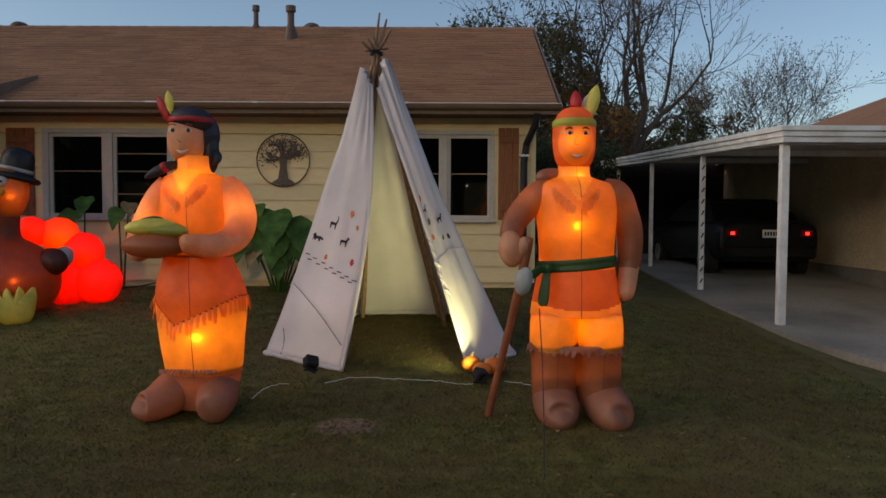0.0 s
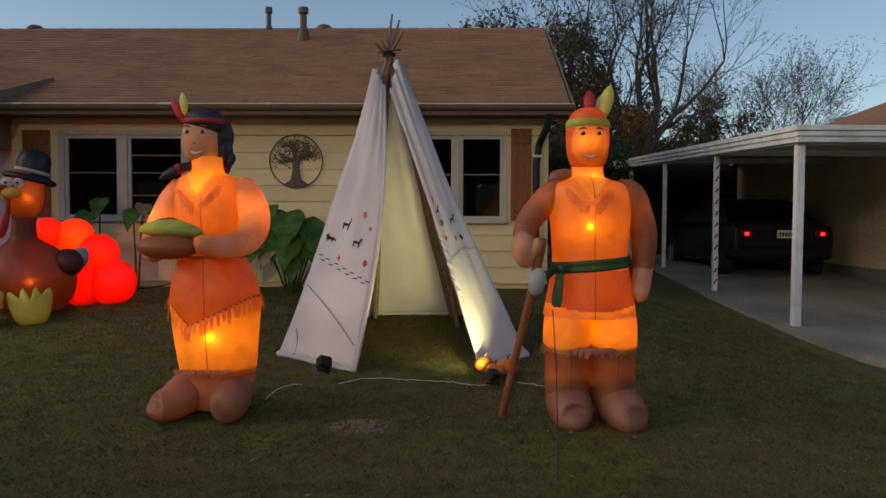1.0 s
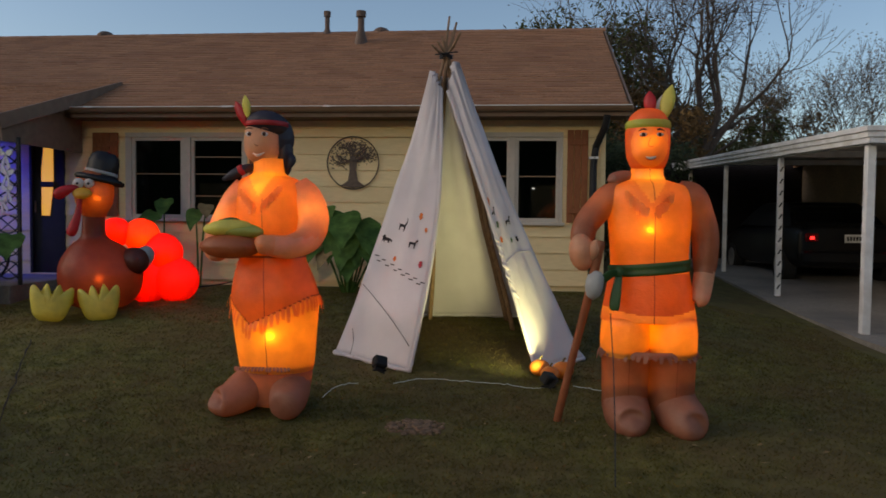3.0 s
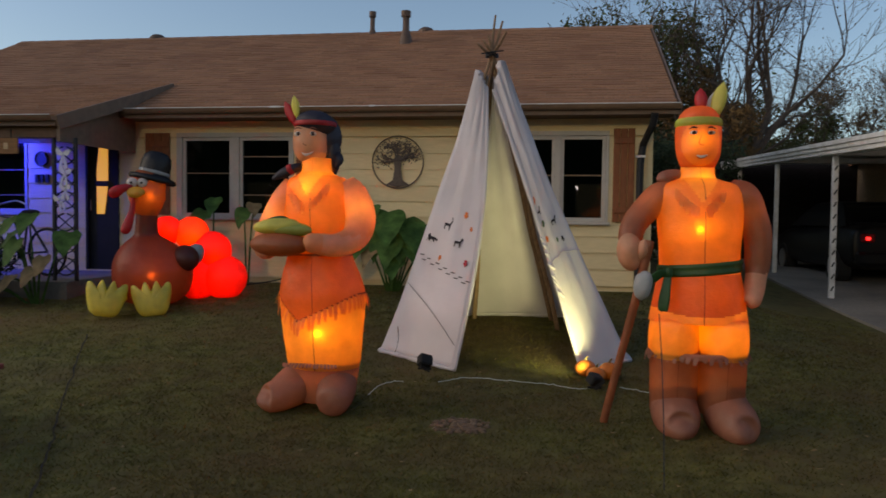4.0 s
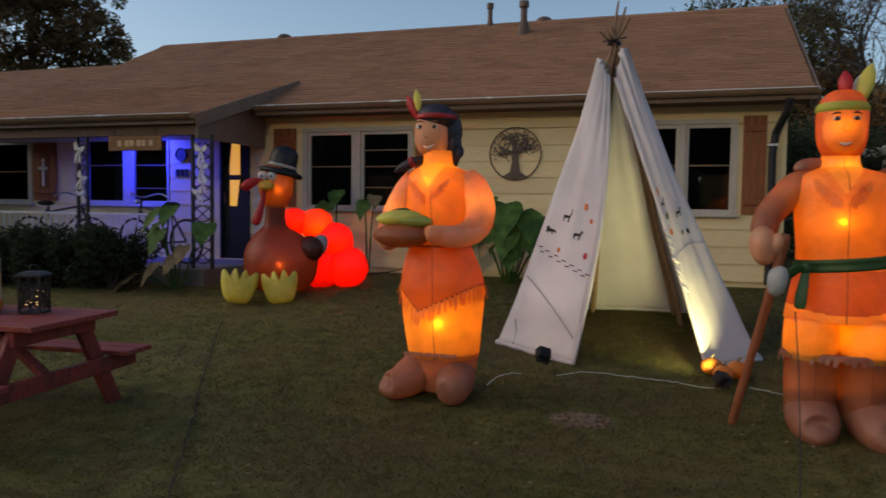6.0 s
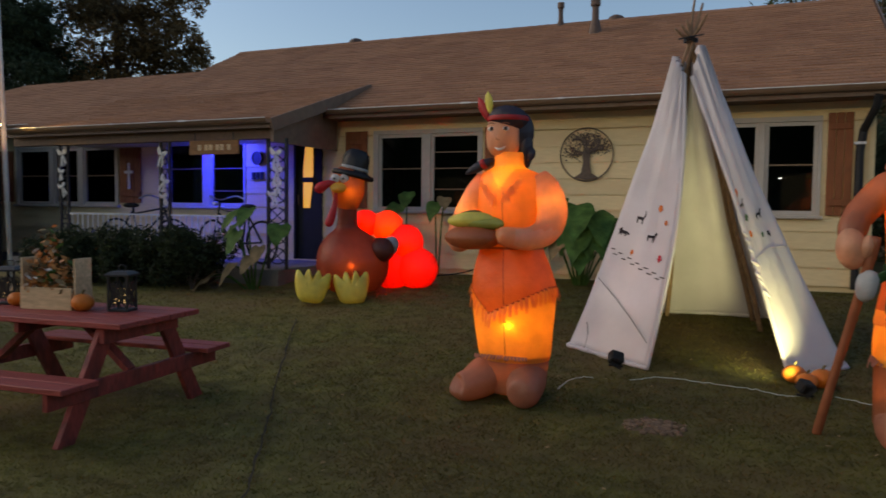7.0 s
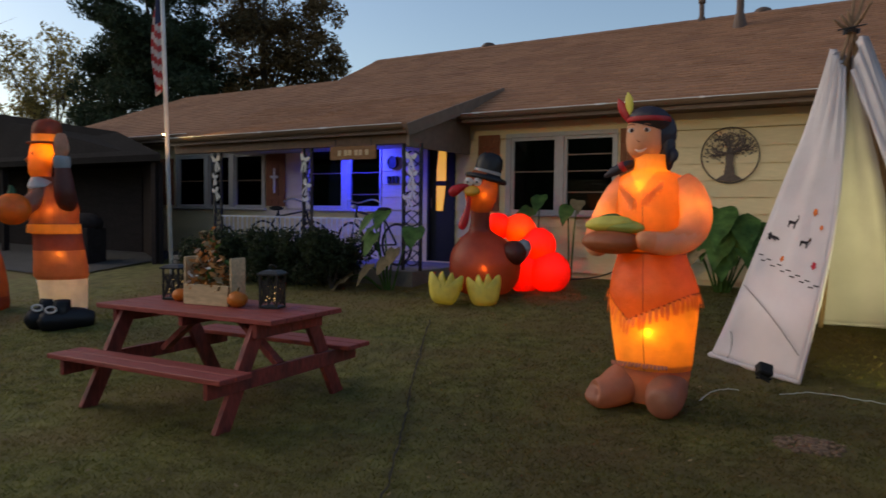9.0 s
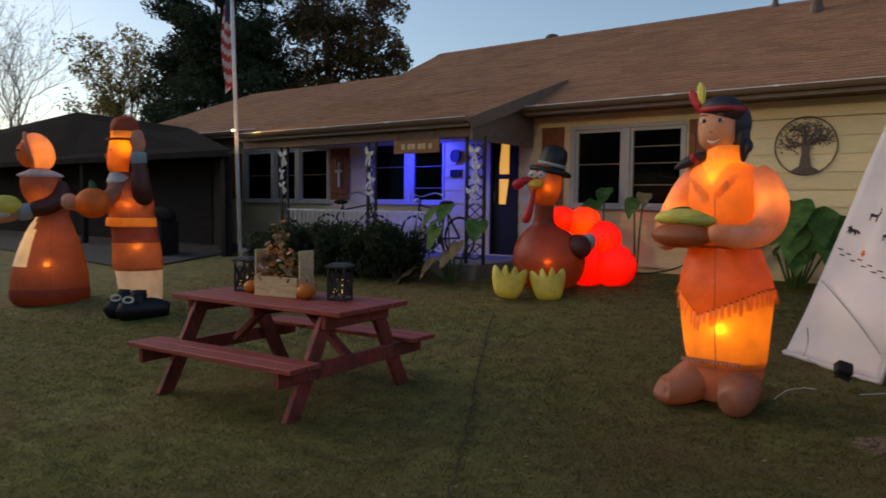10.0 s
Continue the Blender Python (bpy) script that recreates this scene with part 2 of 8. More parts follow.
M = {
    # paler paints the stronger light of the open left lawn into the soil
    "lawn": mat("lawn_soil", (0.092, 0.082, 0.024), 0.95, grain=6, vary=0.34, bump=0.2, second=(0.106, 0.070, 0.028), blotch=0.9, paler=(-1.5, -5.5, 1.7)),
    "concrete": mat("concrete", (0.27, 0.24, 0.205), 0.9, grain=25, vary=0.15, bump=0.2, second=(0.13, 0.12, 0.11), blotch=0.8),
    "siding": mat("cream_siding", (0.80, 0.63, 0.35), 0.6, grain=6, vary=0.06, bump=0.08, random_obj=0.05, stretch=(1, 6, 6)),
    "trim": mat("almond_trim", (0.50, 0.45, 0.39), 0.5, grain=12, vary=0.08, bump=0.05),
    "white": mat("white_paint", (0.72, 0.72, 0.72), 0.5, grain=10, vary=0.08, bump=0.05, second=(0.5, 0.48, 0.45), blotch=3),
    "fascia": mat("brown_fascia", (0.20, 0.13, 0.09), 0.55, grain=10, vary=0.15, bump=0.05),
    "gutter": mat("gutter_paint", (0.21, 0.13, 0.08), 0.4, grain=10, vary=0.12, bump=0.03),
    "soffit": mat("soffit_board", (0.16, 0.09, 0.052), 0.7, grain=14, vary=0.15, bump=0.1),
    "shingle": mat("brown_shingle", (0.310, 0.158, 0.090), 0.95, grain=60, vary=0.3, bump=0.5, island=0.13, second=(0.245, 0.120, 0.070), blotch=1.2),
    "shutter": mat("cedar_shutter", (0.27, 0.088, 0.032), 0.6, grain=8, vary=0.35, bump=0.2, stretch=(8, 8, 1)),
    "door": mat("navy_door", (0.012, 0.012, 0.016), 0.5, grain=8, vary=0.2, bump=0.1),
    "iron": mat("black_iron", (0.02, 0.02, 0.022), 0.5, grain=40, vary=0.3, bump=0.1),
    "bronze": mat("rusted_metal", (0.12, 0.09, 0.075), 0.55, 0.5, grain=20, vary=0.3, bump=0.1),
    "vent": mat("vent_pipe", (0.13, 0.085, 0.065), 0.6, grain=20, vary=0.2, bump=0.1),
    "inside": mat("room_wall", (0.16, 0.14, 0.13), 0.9, grain=4, vary=0.15, bump=0.05),
    "redwood": mat("red_stained_wood", (0.30, 0.056, 0.044), 0.55, grain=10, vary=0.3, bump=0.25, second=(0.21, 0.043, 0.036), blotch=3, stretch=(1, 9, 9)),
    "redwood_end": mat("red_stained_leg", (0.25, 0.046, 0.036), 0.55, grain=14, vary=0.3, bump=0.25, second=(0.09, 0.024, 0.022), blotch=4, stretch=(3, 3, 1)),
    "pine": mat("raw_pine", (0.62, 0.44, 0.25), 0.7, grain=7, vary=0.25, bump=0.15, stretch=(1, 6, 6)),
    "bark": mat("bark", (0.095, 0.074, 0.060), 0.95, grain=18, vary=0.4, bump=0.6, stretch=(2, 2, 0.5)),
    "stick": mat("pole_wood", (0.26, 0.165, 0.10), 0.8, grain=18, vary=0.35, bump=0.3, stretch=(3, 3, 1)),
    "leaf": mat("large_leaf", (0.085, 0.165, 0.040), 0.55, spec=0.12, grain=8, vary=0.45, bump=0.4, second=(0.050, 0.105, 0.026), blotch=6, thin=0.25),
    "dryleaf": mat("withered_leaf", (0.22, 0.15, 0.07), 0.8, grain=10, vary=0.35, bump=0.2),
    "autumn": mat("autumn_spray", (0.50, 0.21, 0.06), 0.7, grain=10, vary=0.35, bump=0.1, island=0.3),
    "hedge": mat("hedge_leaf", (0.036, 0.050, 0.020), 0.7, grain=9, vary=0.4, bump=0.0, island=0.35, thin=0.3),
    "foliage": mat("tree_leaf", (0.065, 0.080, 0.028), 0.7, grain=2, vary=0.4, bump=0.0, island=0.4, second=(0.085, 0.055, 0.02), blotch=0.35, thin=0.4),
    "rustleaf": mat("autumn_leaf", (0.170, 0.100, 0.040), 0.7, grain=2, vary=0.4, bump=0.0, island=0.4, second=(0.05, 0.045, 0.02), blotch=0.4, thin=0.4),
    "yellowleaf": mat("yellowing_leaf", (0.300, 0.225, 0.075), 0.7, grain=2, vary=0.4, bump=0.0, island=0.4, second=(0.14, 0.13, 0.045), blotch=0.4, thin=0.5),
    "needle": mat("pine_needles", (0.038, 0.056, 0.027), 0.8, grain=2, vary=0.4, bump=0.0, island=0.35, thin=0.2),
    # blades get the same painted-in brightness towards the left
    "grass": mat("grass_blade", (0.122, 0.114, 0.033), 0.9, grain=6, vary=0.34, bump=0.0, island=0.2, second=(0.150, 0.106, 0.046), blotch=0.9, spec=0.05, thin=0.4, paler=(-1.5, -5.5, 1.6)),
    "rubber": mat("black_rubber", (0.015, 0.015, 0.016), 0.8, grain=30, vary=0.2, bump=0.1),
    "carpaint": mat("black_car_paint", (0.006, 0.006, 0.007), 0.35, grain=4, vary=0.1, bump=0.0, spec=0.25),
    "chrome": mat("bare_metal", (0.5, 0.5, 0.52), 0.3, 0.9, grain=20, vary=0.1, bump=0.03),
    "plastic": mat("black_plastic", (0.012, 0.012, 0.013), 0.7, grain=30, vary=0.2, bump=0.05),
    "brick": mat("tan_brick", (0.60, 0.46, 0.31), 0.9, grain=30, vary=0.25, bump=0.3, random_obj=0.15),
    # near-black boards: the open interiors' shade is put into the colour
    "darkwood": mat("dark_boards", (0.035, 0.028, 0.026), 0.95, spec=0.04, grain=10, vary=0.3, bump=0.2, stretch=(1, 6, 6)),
    "darkroof": mat("dark_shingle", (0.022, 0.019, 0.018), 1.0, spec=0.05, grain=30, vary=0.3, bump=0.3),
    "cord": mat("white_cord", (0.48, 0.53, 0.50), 0.6, grain=30, vary=0.1, bump=0.0),
    "ribbon": mat("cream_ribbon", (0.70, 0.66, 0.58), 0.7, grain=20, vary=0.1, bump=0.1),
    "sign": mat("sign_board", (0.30, 0.14, 0.055), 0.7, grain=9, vary=0.3, bump=0.1, stretch=(1, 6, 6)),
    "pumpkin": mat("pumpkin_skin", (0.56, 0.155, 0.02), 0.45, grain=10, vary=0.15, bump=0.1),
    "stem": mat("pumpkin_stem", (0.16, 0.12, 0.05), 0.8, grain=20, vary=0.3, bump=0.2),
    "glass": pane_material(),
    "asphalt": mat("asphalt", (0.060, 0.058, 0.056), 0.95, grain=40, vary=0.3, bump=0.3),
    "canvas": cloth("white_canvas", (0.71, 0.67, 0.70), 0.34, 0.06, 140, 3, 0.35),
    "orange_print": mat("orange_print", (0.65, 0.17, 0.04), 0.9, bump=0.0),
    "dark_print": mat("dark_print", (0.03, 0.025, 0.03), 0.9, bump=0.0),
    "green_print": mat("green_print", (0.10, 0.16, 0.09), 0.9, bump=0.0),
    "red_print": mat("red_print", (0.45, 0.04, 0.06), 0.9, bump=0.0),
    # inflatable fabrics
    "i_orange": cloth("inflatable_orange", (0.76, 0.25, 0.04), 0.5),
    "i_tan": cloth("inflatable_tan", (0.54, 0.115, 0.022), 0.38),
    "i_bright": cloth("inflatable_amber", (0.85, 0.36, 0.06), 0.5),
    "i_skin": cloth("inflatable_skin", (0.80, 0.42, 0.25), 0.45),
    "i_brown": cloth("inflatable_brown", (0.42, 0.17, 0.105), 0.40),
    "i_clay": cloth("inflatable_clay", (0.40, 0.135, 0.06), 0.42),
    "i_rust": cloth("inflatable_chestnut", (0.27, 0.080, 0.036), 0.42),
    "i_beak": cloth("inflatable_beak", (0.86, 0.50, 0.06), 0.45),
    "i_pumpkin": cloth("inflatable_pumpkin", (0.85, 0.25, 0.03), 0.45),
    "i_maroon": cloth("inflatable_maroon", (0.17, 0.040, 0.028), 0.4),
    "i_black": cloth("inflatable_black", (0.009, 0.008, 0.011), 0.06),
    "i_navy": cloth("inflatable_navy", (0.030, 0.026, 0.040), 0.1),
    "i_red": cloth("inflatable_red", (0.62, 0.03, 0.04), 0.5),
    "i_redglow": cloth("inflatable_scarlet", (0.85, 0.045, 0.03), 0.5),
    "i_orangered": cloth("inflatable_vermilion", (0.85, 0.12, 0.03), 0.5),
    "i_yellow": cloth("inflatable_yellow", (0.80, 0.72, 0.15), 0.40),
    "i_green": cloth("inflatable_green", (0.032, 0.105, 0.030), 0.3),
    "i_leafgreen": cloth("inflatable_lime", (0.48, 0.52, 0.12), 0.35),
    "i_white": cloth("inflatable_white", (0.80, 0.77, 0.74), 0.45),
    "i_grey": cloth("inflatable_grey", (0.42, 0.44, 0.45), 0.3),
    "i_sleeve": cloth("inflatable_peach", (0.82, 0.36, 0.17), 0.45),
    "i_band": cloth("inflatable_bandgreen", (0.42, 0.58, 0.08), 0.45),
    "i_fringe": cloth("inflatable_fringe", (0.74, 0.24, 0.045), 0.55),
    "i_turkey": cloth("inflatable_rust", (0.44, 0.105, 0.026), 0.45),
    "i_plum": cloth("inflatable_plum", (0.20, 0.036, 0.020), 0.45),
    "i_seam": cloth("inflatable_seam", (0.20, 0.045, 0.015), 0.35),
    "i_ink": cloth("printed_ink", (0.05, 0.016, 0.012), 0.15),
    "i_collar": cloth("inflatable_collar", (0.71, 0.22, 0.036), 0.5),
    "i_strip": cloth("inflatable_strip", (0.88, 0.40, 0.07), 0.62),
    "i_cap": cloth("inflatable_cap", (0.66, 0.15, 0.035), 0.48),
}

# ---- mesh helpers ----
ROOT = {}


def thing(name, place, label, category, group="", kind=""):
    ob = new(name)
    ob.empty_display_size = 0.1
    ob.location = place
    ROOT[ob.name] = Vector(place)
    return tagged(ob, label, category, group, kind)


def mesh_of(name, bm, material, smooth=False):
    me = bpy.data.meshes.new(name)
    bm.to_mesh(me)
    bm.free()
    for m in (material if isinstance(material, (list, tuple)) else [material]):
        me.materials.append(m)
    if smooth:
        me.polygons.foreach_set("use_smooth", [True] * len(me.polygons))
    return me


def part(name, bm, material, parent, label="", smooth=False):
    """One mesh under a thing or a part; the bmesh is in world coordinates."""
    base = ROOT[parent.name]
    bmesh.ops.translate(bm, verts=bm.verts, vec=-base)
    ob = new(name, mesh_of(name, bm, material, smooth))
    ob.parent = parent
    ROOT[ob.name] = base
    if label:
        ob["label"] = label
    return ob


def solid(name, bm, material, label, category, kind="", smooth=False, group="", place=(0, 0, 0)):
    """A top-level thing of one mesh, with its origin at place."""
    bmesh.ops.translate(bm, verts=bm.verts, vec=-Vector(place))
    ob = new(name, mesh_of(name, bm, material, smooth))
    ob.location = place
    ROOT[ob.name] = Vector(place)
    return tagged(ob, label, category, group, kind)


def box(bm, x0, x1, y0, y1, z0, z1, bevel=0.0, mi=0):
    vs = [bm.verts.new(p) for p in ((x0, y0, z0), (x1, y0, z0), (x1, y1, z0), (x0, y1, z0), (x0, y0, z1), (x1, y0, z1), (x1, y1, z1), (x0, y1, z1))]
    fs = [bm.faces.new([vs[k] for k in f]) for f in ((3, 2, 1, 0), (4, 5, 6, 7), (0, 1, 5, 4), (1, 2, 6, 5), (2, 3, 7, 6), (3, 0, 4, 7))]
    for f in fs:
        f.material_index = mi
    if bevel:
        bmesh.ops.bevel(bm, geom=list({e for f in fs for e in f.edges}), offset=bevel, segments=1, affect="EDGES")
    return bm


def bx(*a, **k):
    return box(bmesh.new(), *a, **k)


def beam(bm, p, q, w, h, up=(0, 0, 1), bevel=0.0):
    """A board from p to q, w across and h along up."""
    p, q, up = Vector(p), Vector(q), Vector(up)
    d = (q - p).normalized()
    s = d.cross(up).normalized()
    u = s.cross(d).normalized()
    vs = []
    for c in (p, q):
        for a, b in ((-1, -1), (1, -1), (1, 1), (-1, 1)):
            vs.append(bm.verts.new(c + s * a * w / 2 + u * b * h / 2))
    fs = [bm.faces.new([vs[k] for k in f]) for f in ((3, 2, 1, 0), (4, 5, 6, 7), (0, 1, 5, 4), (1, 2, 6, 5), (2, 3, 7, 6), (3, 0, 4, 7))]
    if bevel:
        bmesh.ops.bevel(bm, geom=list({e for f in fs for e in f.edges}), offset=bevel, segments=1, affect="EDGES")
    return bm


def spline(keys, steps):
    """Catmull-Rom through rows of numbers."""
    k = np.array(keys, float)
    k = np.vstack([2 * k[0] - k[1], k, 2 * k[-1] - k[-2]])
    out = []
    for i in range(1, len(k) - 2):
        for s in range(steps):
            u = s / steps
            out.append(0.5 * (2 * k[i] + (k[i + 1] - k[i - 1]) * u + (2 * k[i - 1] - 5 * k[i] + 4 * k[i + 1] - k[i + 2]) * u * u + (3 * k[i] - k[i - 1] - 3 * k[i + 1] + k[i + 2]) * u ** 3))
    out.append(k[-2])
    return np.array(out)


def rings(bm, loops, cap0=False, cap1=False, mi=0, matf=None):
    """Skins closed loops of points; matf(place) gives the material slot."""
    prev, first = None, None
    for loop in loops:
        cur = [bm.verts.new(p) for p in loop]
        if prev:
            n = len(cur)
            for j in range(n):
                f = bm.faces.new((prev[j], prev[(j + 1) % n], cur[(j + 1) % n], cur[j]))
                f.material_index = matf(f.calc_center_median(), j) if matf else mi
        else:
            first = cur
        prev = cur
    for yes, loop in ((cap0, first[::-1]), (cap1, prev)):
        if yes:
            f = bm.faces.new(loop)
            f.material_index = mi if not matf else matf(f.calc_center_median(), -1)


SEAM = 0.6


def body(bm, keys, steps=6, matf=None, mi=0, cap0=False, cap1=False, power=2.0, cols=38):
    """Upright inflated form; keys are rows of z, cx, cy, rx, ry. Column 0 is the front seam."""
    angles = [-90 - SEAM, -90 + SEAM] + [-90 + SEAM + (360 - 2 * SEAM) * k / cols for k in range(1, cols)]
    loops = []
    for z, cx, cy, rx, ry in spline(keys, steps):
        loop = []
        for a in angles:
            c, s = math.cos(radians(a)), math.sin(radians(a))
            e = 2 / power
            loop.append((cx + rx * math.copysign(abs(c) ** e, c), cy + ry * math.copysign(abs(s) ** e, s), z))
        loops.append(loop)
    rings(bm, loops, cap0, cap1, mi, matf)


def limb(bm, keys, steps=6, n=16, mi=0, matf=None, flat=1.0):
    """Round tube with closed ends; keys are rows of x, y, z, radius."""
    rows = spline(keys, steps)
    pts = [Vector(r[:3]) for r in rows]
    loops = []
    side = None
    for k, (p, r) in enumerate(zip(pts, rows[:, 3])):
        d = (pts[min(k + 1, len(pts) - 1)] - pts[max(k - 1, 0)]).normalized()
        if side is None:
            side = d.cross(Vector((0.31, 0.95, 0.1))).normalized()
        side = (side - d * side.dot(d)).normalized()
        u = d.cross(side)
        loops.append([p + (side * math.cos(a) + u * math.sin(a) * flat) * max(r, 0.0015) for a in (2 * math.pi * j / n for j in range(n))])
    rings(bm, loops, True, True, mi, matf)


def blob(bm, c, r, mi=0, turn=(0, 0, 0), n=20, matf=None, lobes=0, depth=0.0):
    """Closed ellipsoid, with lobes like a pumpkin if asked."""
    m = Matrix.Translation(c) @ Euler([radians(a) for a in turn]).to_matrix().to_4x4()
    loops = []
    for i in range(1, n):
        th = math.pi * i / n
        loop = []
        for j in range(2 * n):
            ph = math.pi * j / n
            k = 1 + depth * (abs(math.cos(lobes * ph / 2)) - 0.6) if lobes else 1
            loop.append(m @ Vector((r[0] * math.sin(th) * math.cos(ph) * k, r[1] * math.sin(th) * math.sin(ph) * k, -r[2] * math.cos(th))))
        loops.append(loop)
    rings(bm, loops, True, True, mi, matf)


def tube(bm, pts, r, n=6, r1=None):
    rows = [Vector(p) for p in pts]
    loops, side = [], None
    for k, p in enumerate(rows):
        d = (rows[min(k + 1, len(rows) - 1)] - rows[max(k - 1, 0)]).normalized()
        if side is None:
            side = d.orthogonal().normalized()
        side = (side - d * side.dot(d)).normalized()
        u = d.cross(side)
        rr = r if r1 is None else r + (r1 - r) * k / (len(rows) - 1)
        loops.append([p + (side * math.cos(2 * math.pi * j / n) + u * math.sin(2 * math.pi * j / n)) * rr for j in range(n)])
    rings(bm, loops, True, True)


def prism(bm, outline, y0, y1, mi=0):
    """Outline in x, z pulled from y0 to y1."""
    a = [bm.verts.new((x, y0, z)) for x, z in outline]
    b = [bm.verts.new((x, y1, z)) for x, z in outline]
    for f in ([*a], b[::-1]):
        bm.faces.new(f).material_index = mi
    for k in range(len(a)):
        j = (k + 1) % len(a)
        bm.faces.new((a[j], a[k], b[k], b[j])).material_index = mi
    bmesh.ops.recalc_face_normals(bm, faces=bm.faces)


def smoothstep(a, b, x):
    u = min(1.0, max(0.0, (x - a) / (b - a)))
    return u * u * (3 - 2 * u)


def lawn_z(x, y):
    """Height of the ground: the lawn climbs to the house, the drive lies lower."""
    lawn = float(np.interp(y, [4.2, 5, 6, 7.5, 9.5], [0, 0.07, 0.14, 0.30, 0.50]))
    drive = float(np.interp(y, [3.5, 6, 8.83, 11.75, 14.7, 20], [0.0, 0.05, 0.147, 0.296, 0.47, 0.5]))
    k = smoothstep(1.6, 3.6, x)
    return lawn * (1 - k) + drive * k

# ---- ground, drive ----
def ground():
    xs = sorted({*np.linspace(-16, 8, 97).round(3), *np.linspace(-60, -16, 12).round(2), *np.linspace(8, 60, 14).round(2), -1500, -300, 300, 1500})
    ys = sorted({*np.linspace(-2, 16, 73).round(3), *np.linspace(-60, -2, 12).round(2), *np.linspace(16, 80, 16).round(2), -1500, -300, 300, 1500})
    bm = bmesh.new()
    grid = [[bm.verts.new((x, y, lawn_z(x, y) + 0.015 * noise.noise(Vector((x * 0.8, y * 0.8, 0))) * (abs(x) < 30) - (0.05 if x > 3.95 and 6 < y < 20 else 0))) for x in xs] for y in ys]
    for j in range(len(ys) - 1):
        for i in range(len(xs) - 1):
            bm.faces.new((grid[j][i], grid[j][i + 1], grid[j + 1][i + 1], grid[j + 1][i]))
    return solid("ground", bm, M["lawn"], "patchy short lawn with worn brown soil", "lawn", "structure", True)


ground()


def drive_edge(y):
    return float(np.interp(y, [-30, 3, 5.5, 6.84, 7.45, 8.45, 9.3, 10.5, 12.2, 15, 22], [9, 6.0, 4.55, 4.12, 3.96, 3.84, 3.78, 3.72, 3.72, 3.7, 3.7]))


def driveway():
    bm = bmesh.new()
    ys = [*np.linspace(-12, 6, 10), *np.linspace(6.4, 22, 40)]
    rows = []
    for y in ys:
        e = drive_edge(y)
        xs = [e, e, *np.linspace(e, 9.5, 8)]
        rows.append([bm.verts.new((x, y, lawn_z(max(x, 3.6), y) + (0.035 if k else -0.12))) for k, x in enumerate(xs)])
    for a, b in zip(rows, rows[1:]):
        for k in range(len(a) - 1):
            bm.faces.new((a[k], a[k + 1], b[k + 1], b[k]))
    solid("driveway", bm, M["concrete"], "weathered grey concrete driveway slab", "driveway", "structure")
    # far drive beyond the flagpole
    bm = bmesh.new()
    rows = []
    for x in np.linspace(-30, -12.3, 12):
        rows.append([bm.verts.new((x, y, lawn_z(x, y) + 0.03)) for y in (6.8 - 0.05 * (x + 12.3), 8.0, 9.2, 13.0)])
    for a, b in zip(rows, rows[1:]):
        for k in range(3):
            bm.faces.new((a[k], a[k + 1], b[k + 1], b[k]))
    solid("road", bm, M["asphalt"], "dark asphalt drive beside the dark building", "road", "structure")


driveway()

# ---- house ----
WALL_Y = 10.04
WALL_B, WALL_T = 0.57, 2.86
OPENINGS = [(-5.56, -3.78, 1.43, 2.64), (-1.12, 0.60, 1.43, 2.64), (-9.70, -7.98, 1.46, 2.66), (-13.50, -10.82, 1.46, 2.58), (-7.02, -6.48, 0.62, 2.60)]


def boards(x0, x1, z0, z1, holes):
    """Rectangles of x0..x1, z0..z1 that lie outside the holes."""
    cuts = sorted({z0, z1, *[z for h in holes for z in h[2:] if z0 < z < z1]})
    for a, b in zip(cuts, cuts[1:]):
        row = sorted(h[:2] for h in holes if h[2] < b - 1e-4 and h[3] > a + 1e-4)
        x = x0
        for l, r in row:
            if l > x:
                yield x, l, a, b
            x = max(x, r)
        if x < x1:
            yield x, x1, a, b


def house_walls():
    bm = bmesh.new()
    for a, b, c, d in boards(-17.6, 1.12, 0.3, WALL_T + 0.1, OPENINGS):
        box(bm, a, b, WALL_Y + 0.02, WALL_Y + 0.16, c, d)
    front = solid("wall_front", bm, M["siding"], "cream lap-sided front wall of a low house", "wall", "structure")
    bm = bmesh.new()
    box(bm, 0.98, 1.12, WALL_Y + 0.17, 17.4, 0.3, WALL_T + 0.1)
    prism(bm, [(10.0, 2.9), (17.5, 2.9), (13.78, 4.75)], 0.0, 0.14)
    for v in bm.verts[8:]:
        x, y, z = v.co
        v.co = (0.98 + y, x, z)
    solid("wall_side", bm, M["siding"], "cream gable end wall", "wall", "structure")
    solid("wall_back", bx(-17.6, 0.97, 17.2, 17.4, 0.3, 2.95), M["inside"], "plain back wall of the house", "wall", "structure")
    solid("wall_west", bx(-17.6, -17.4, WALL_Y + 0.17, 17.19, 0.3, 2.95), M["siding"], "cream side wall", "wall", "structure")
    solid("wall_inner", bx(-17.3, 0.9, 12.6, 12.7, 0.45, 2.84), M["inside"], "dim inner wall behind the windows", "wall", "structure")
    # added wall: keeps the blue porch light out of the next room
    solid("wall_partition", bx(-6.42, -6.32, WALL_Y + 0.18, 12.59, 0.46, 2.84), M["inside"], "unseen partition added to block the porch light between two rooms", "wall", "structure")
    solid("floor", bx(-17.3, 0.9, WALL_Y + 0.18, 12.55, 0.4, 0.45), M["inside"], "dark floor inside the house", "floor", "structure")
    solid("ceiling", bx(-17.3, 0.95, WALL_Y + 0.17, 17.1, 2.85, 2.9), M["inside"], "plain ceiling inside the house", "ceiling", "structure")
    solid("foundation", bx(-17.55, 1.1, WALL_Y + 0.03, WALL_Y + 0.2, 0.1, 0.56), M["fascia"], "low dark foundation strip under the siding", "foundation", "structure")
    return front


front_wall = house_walls()


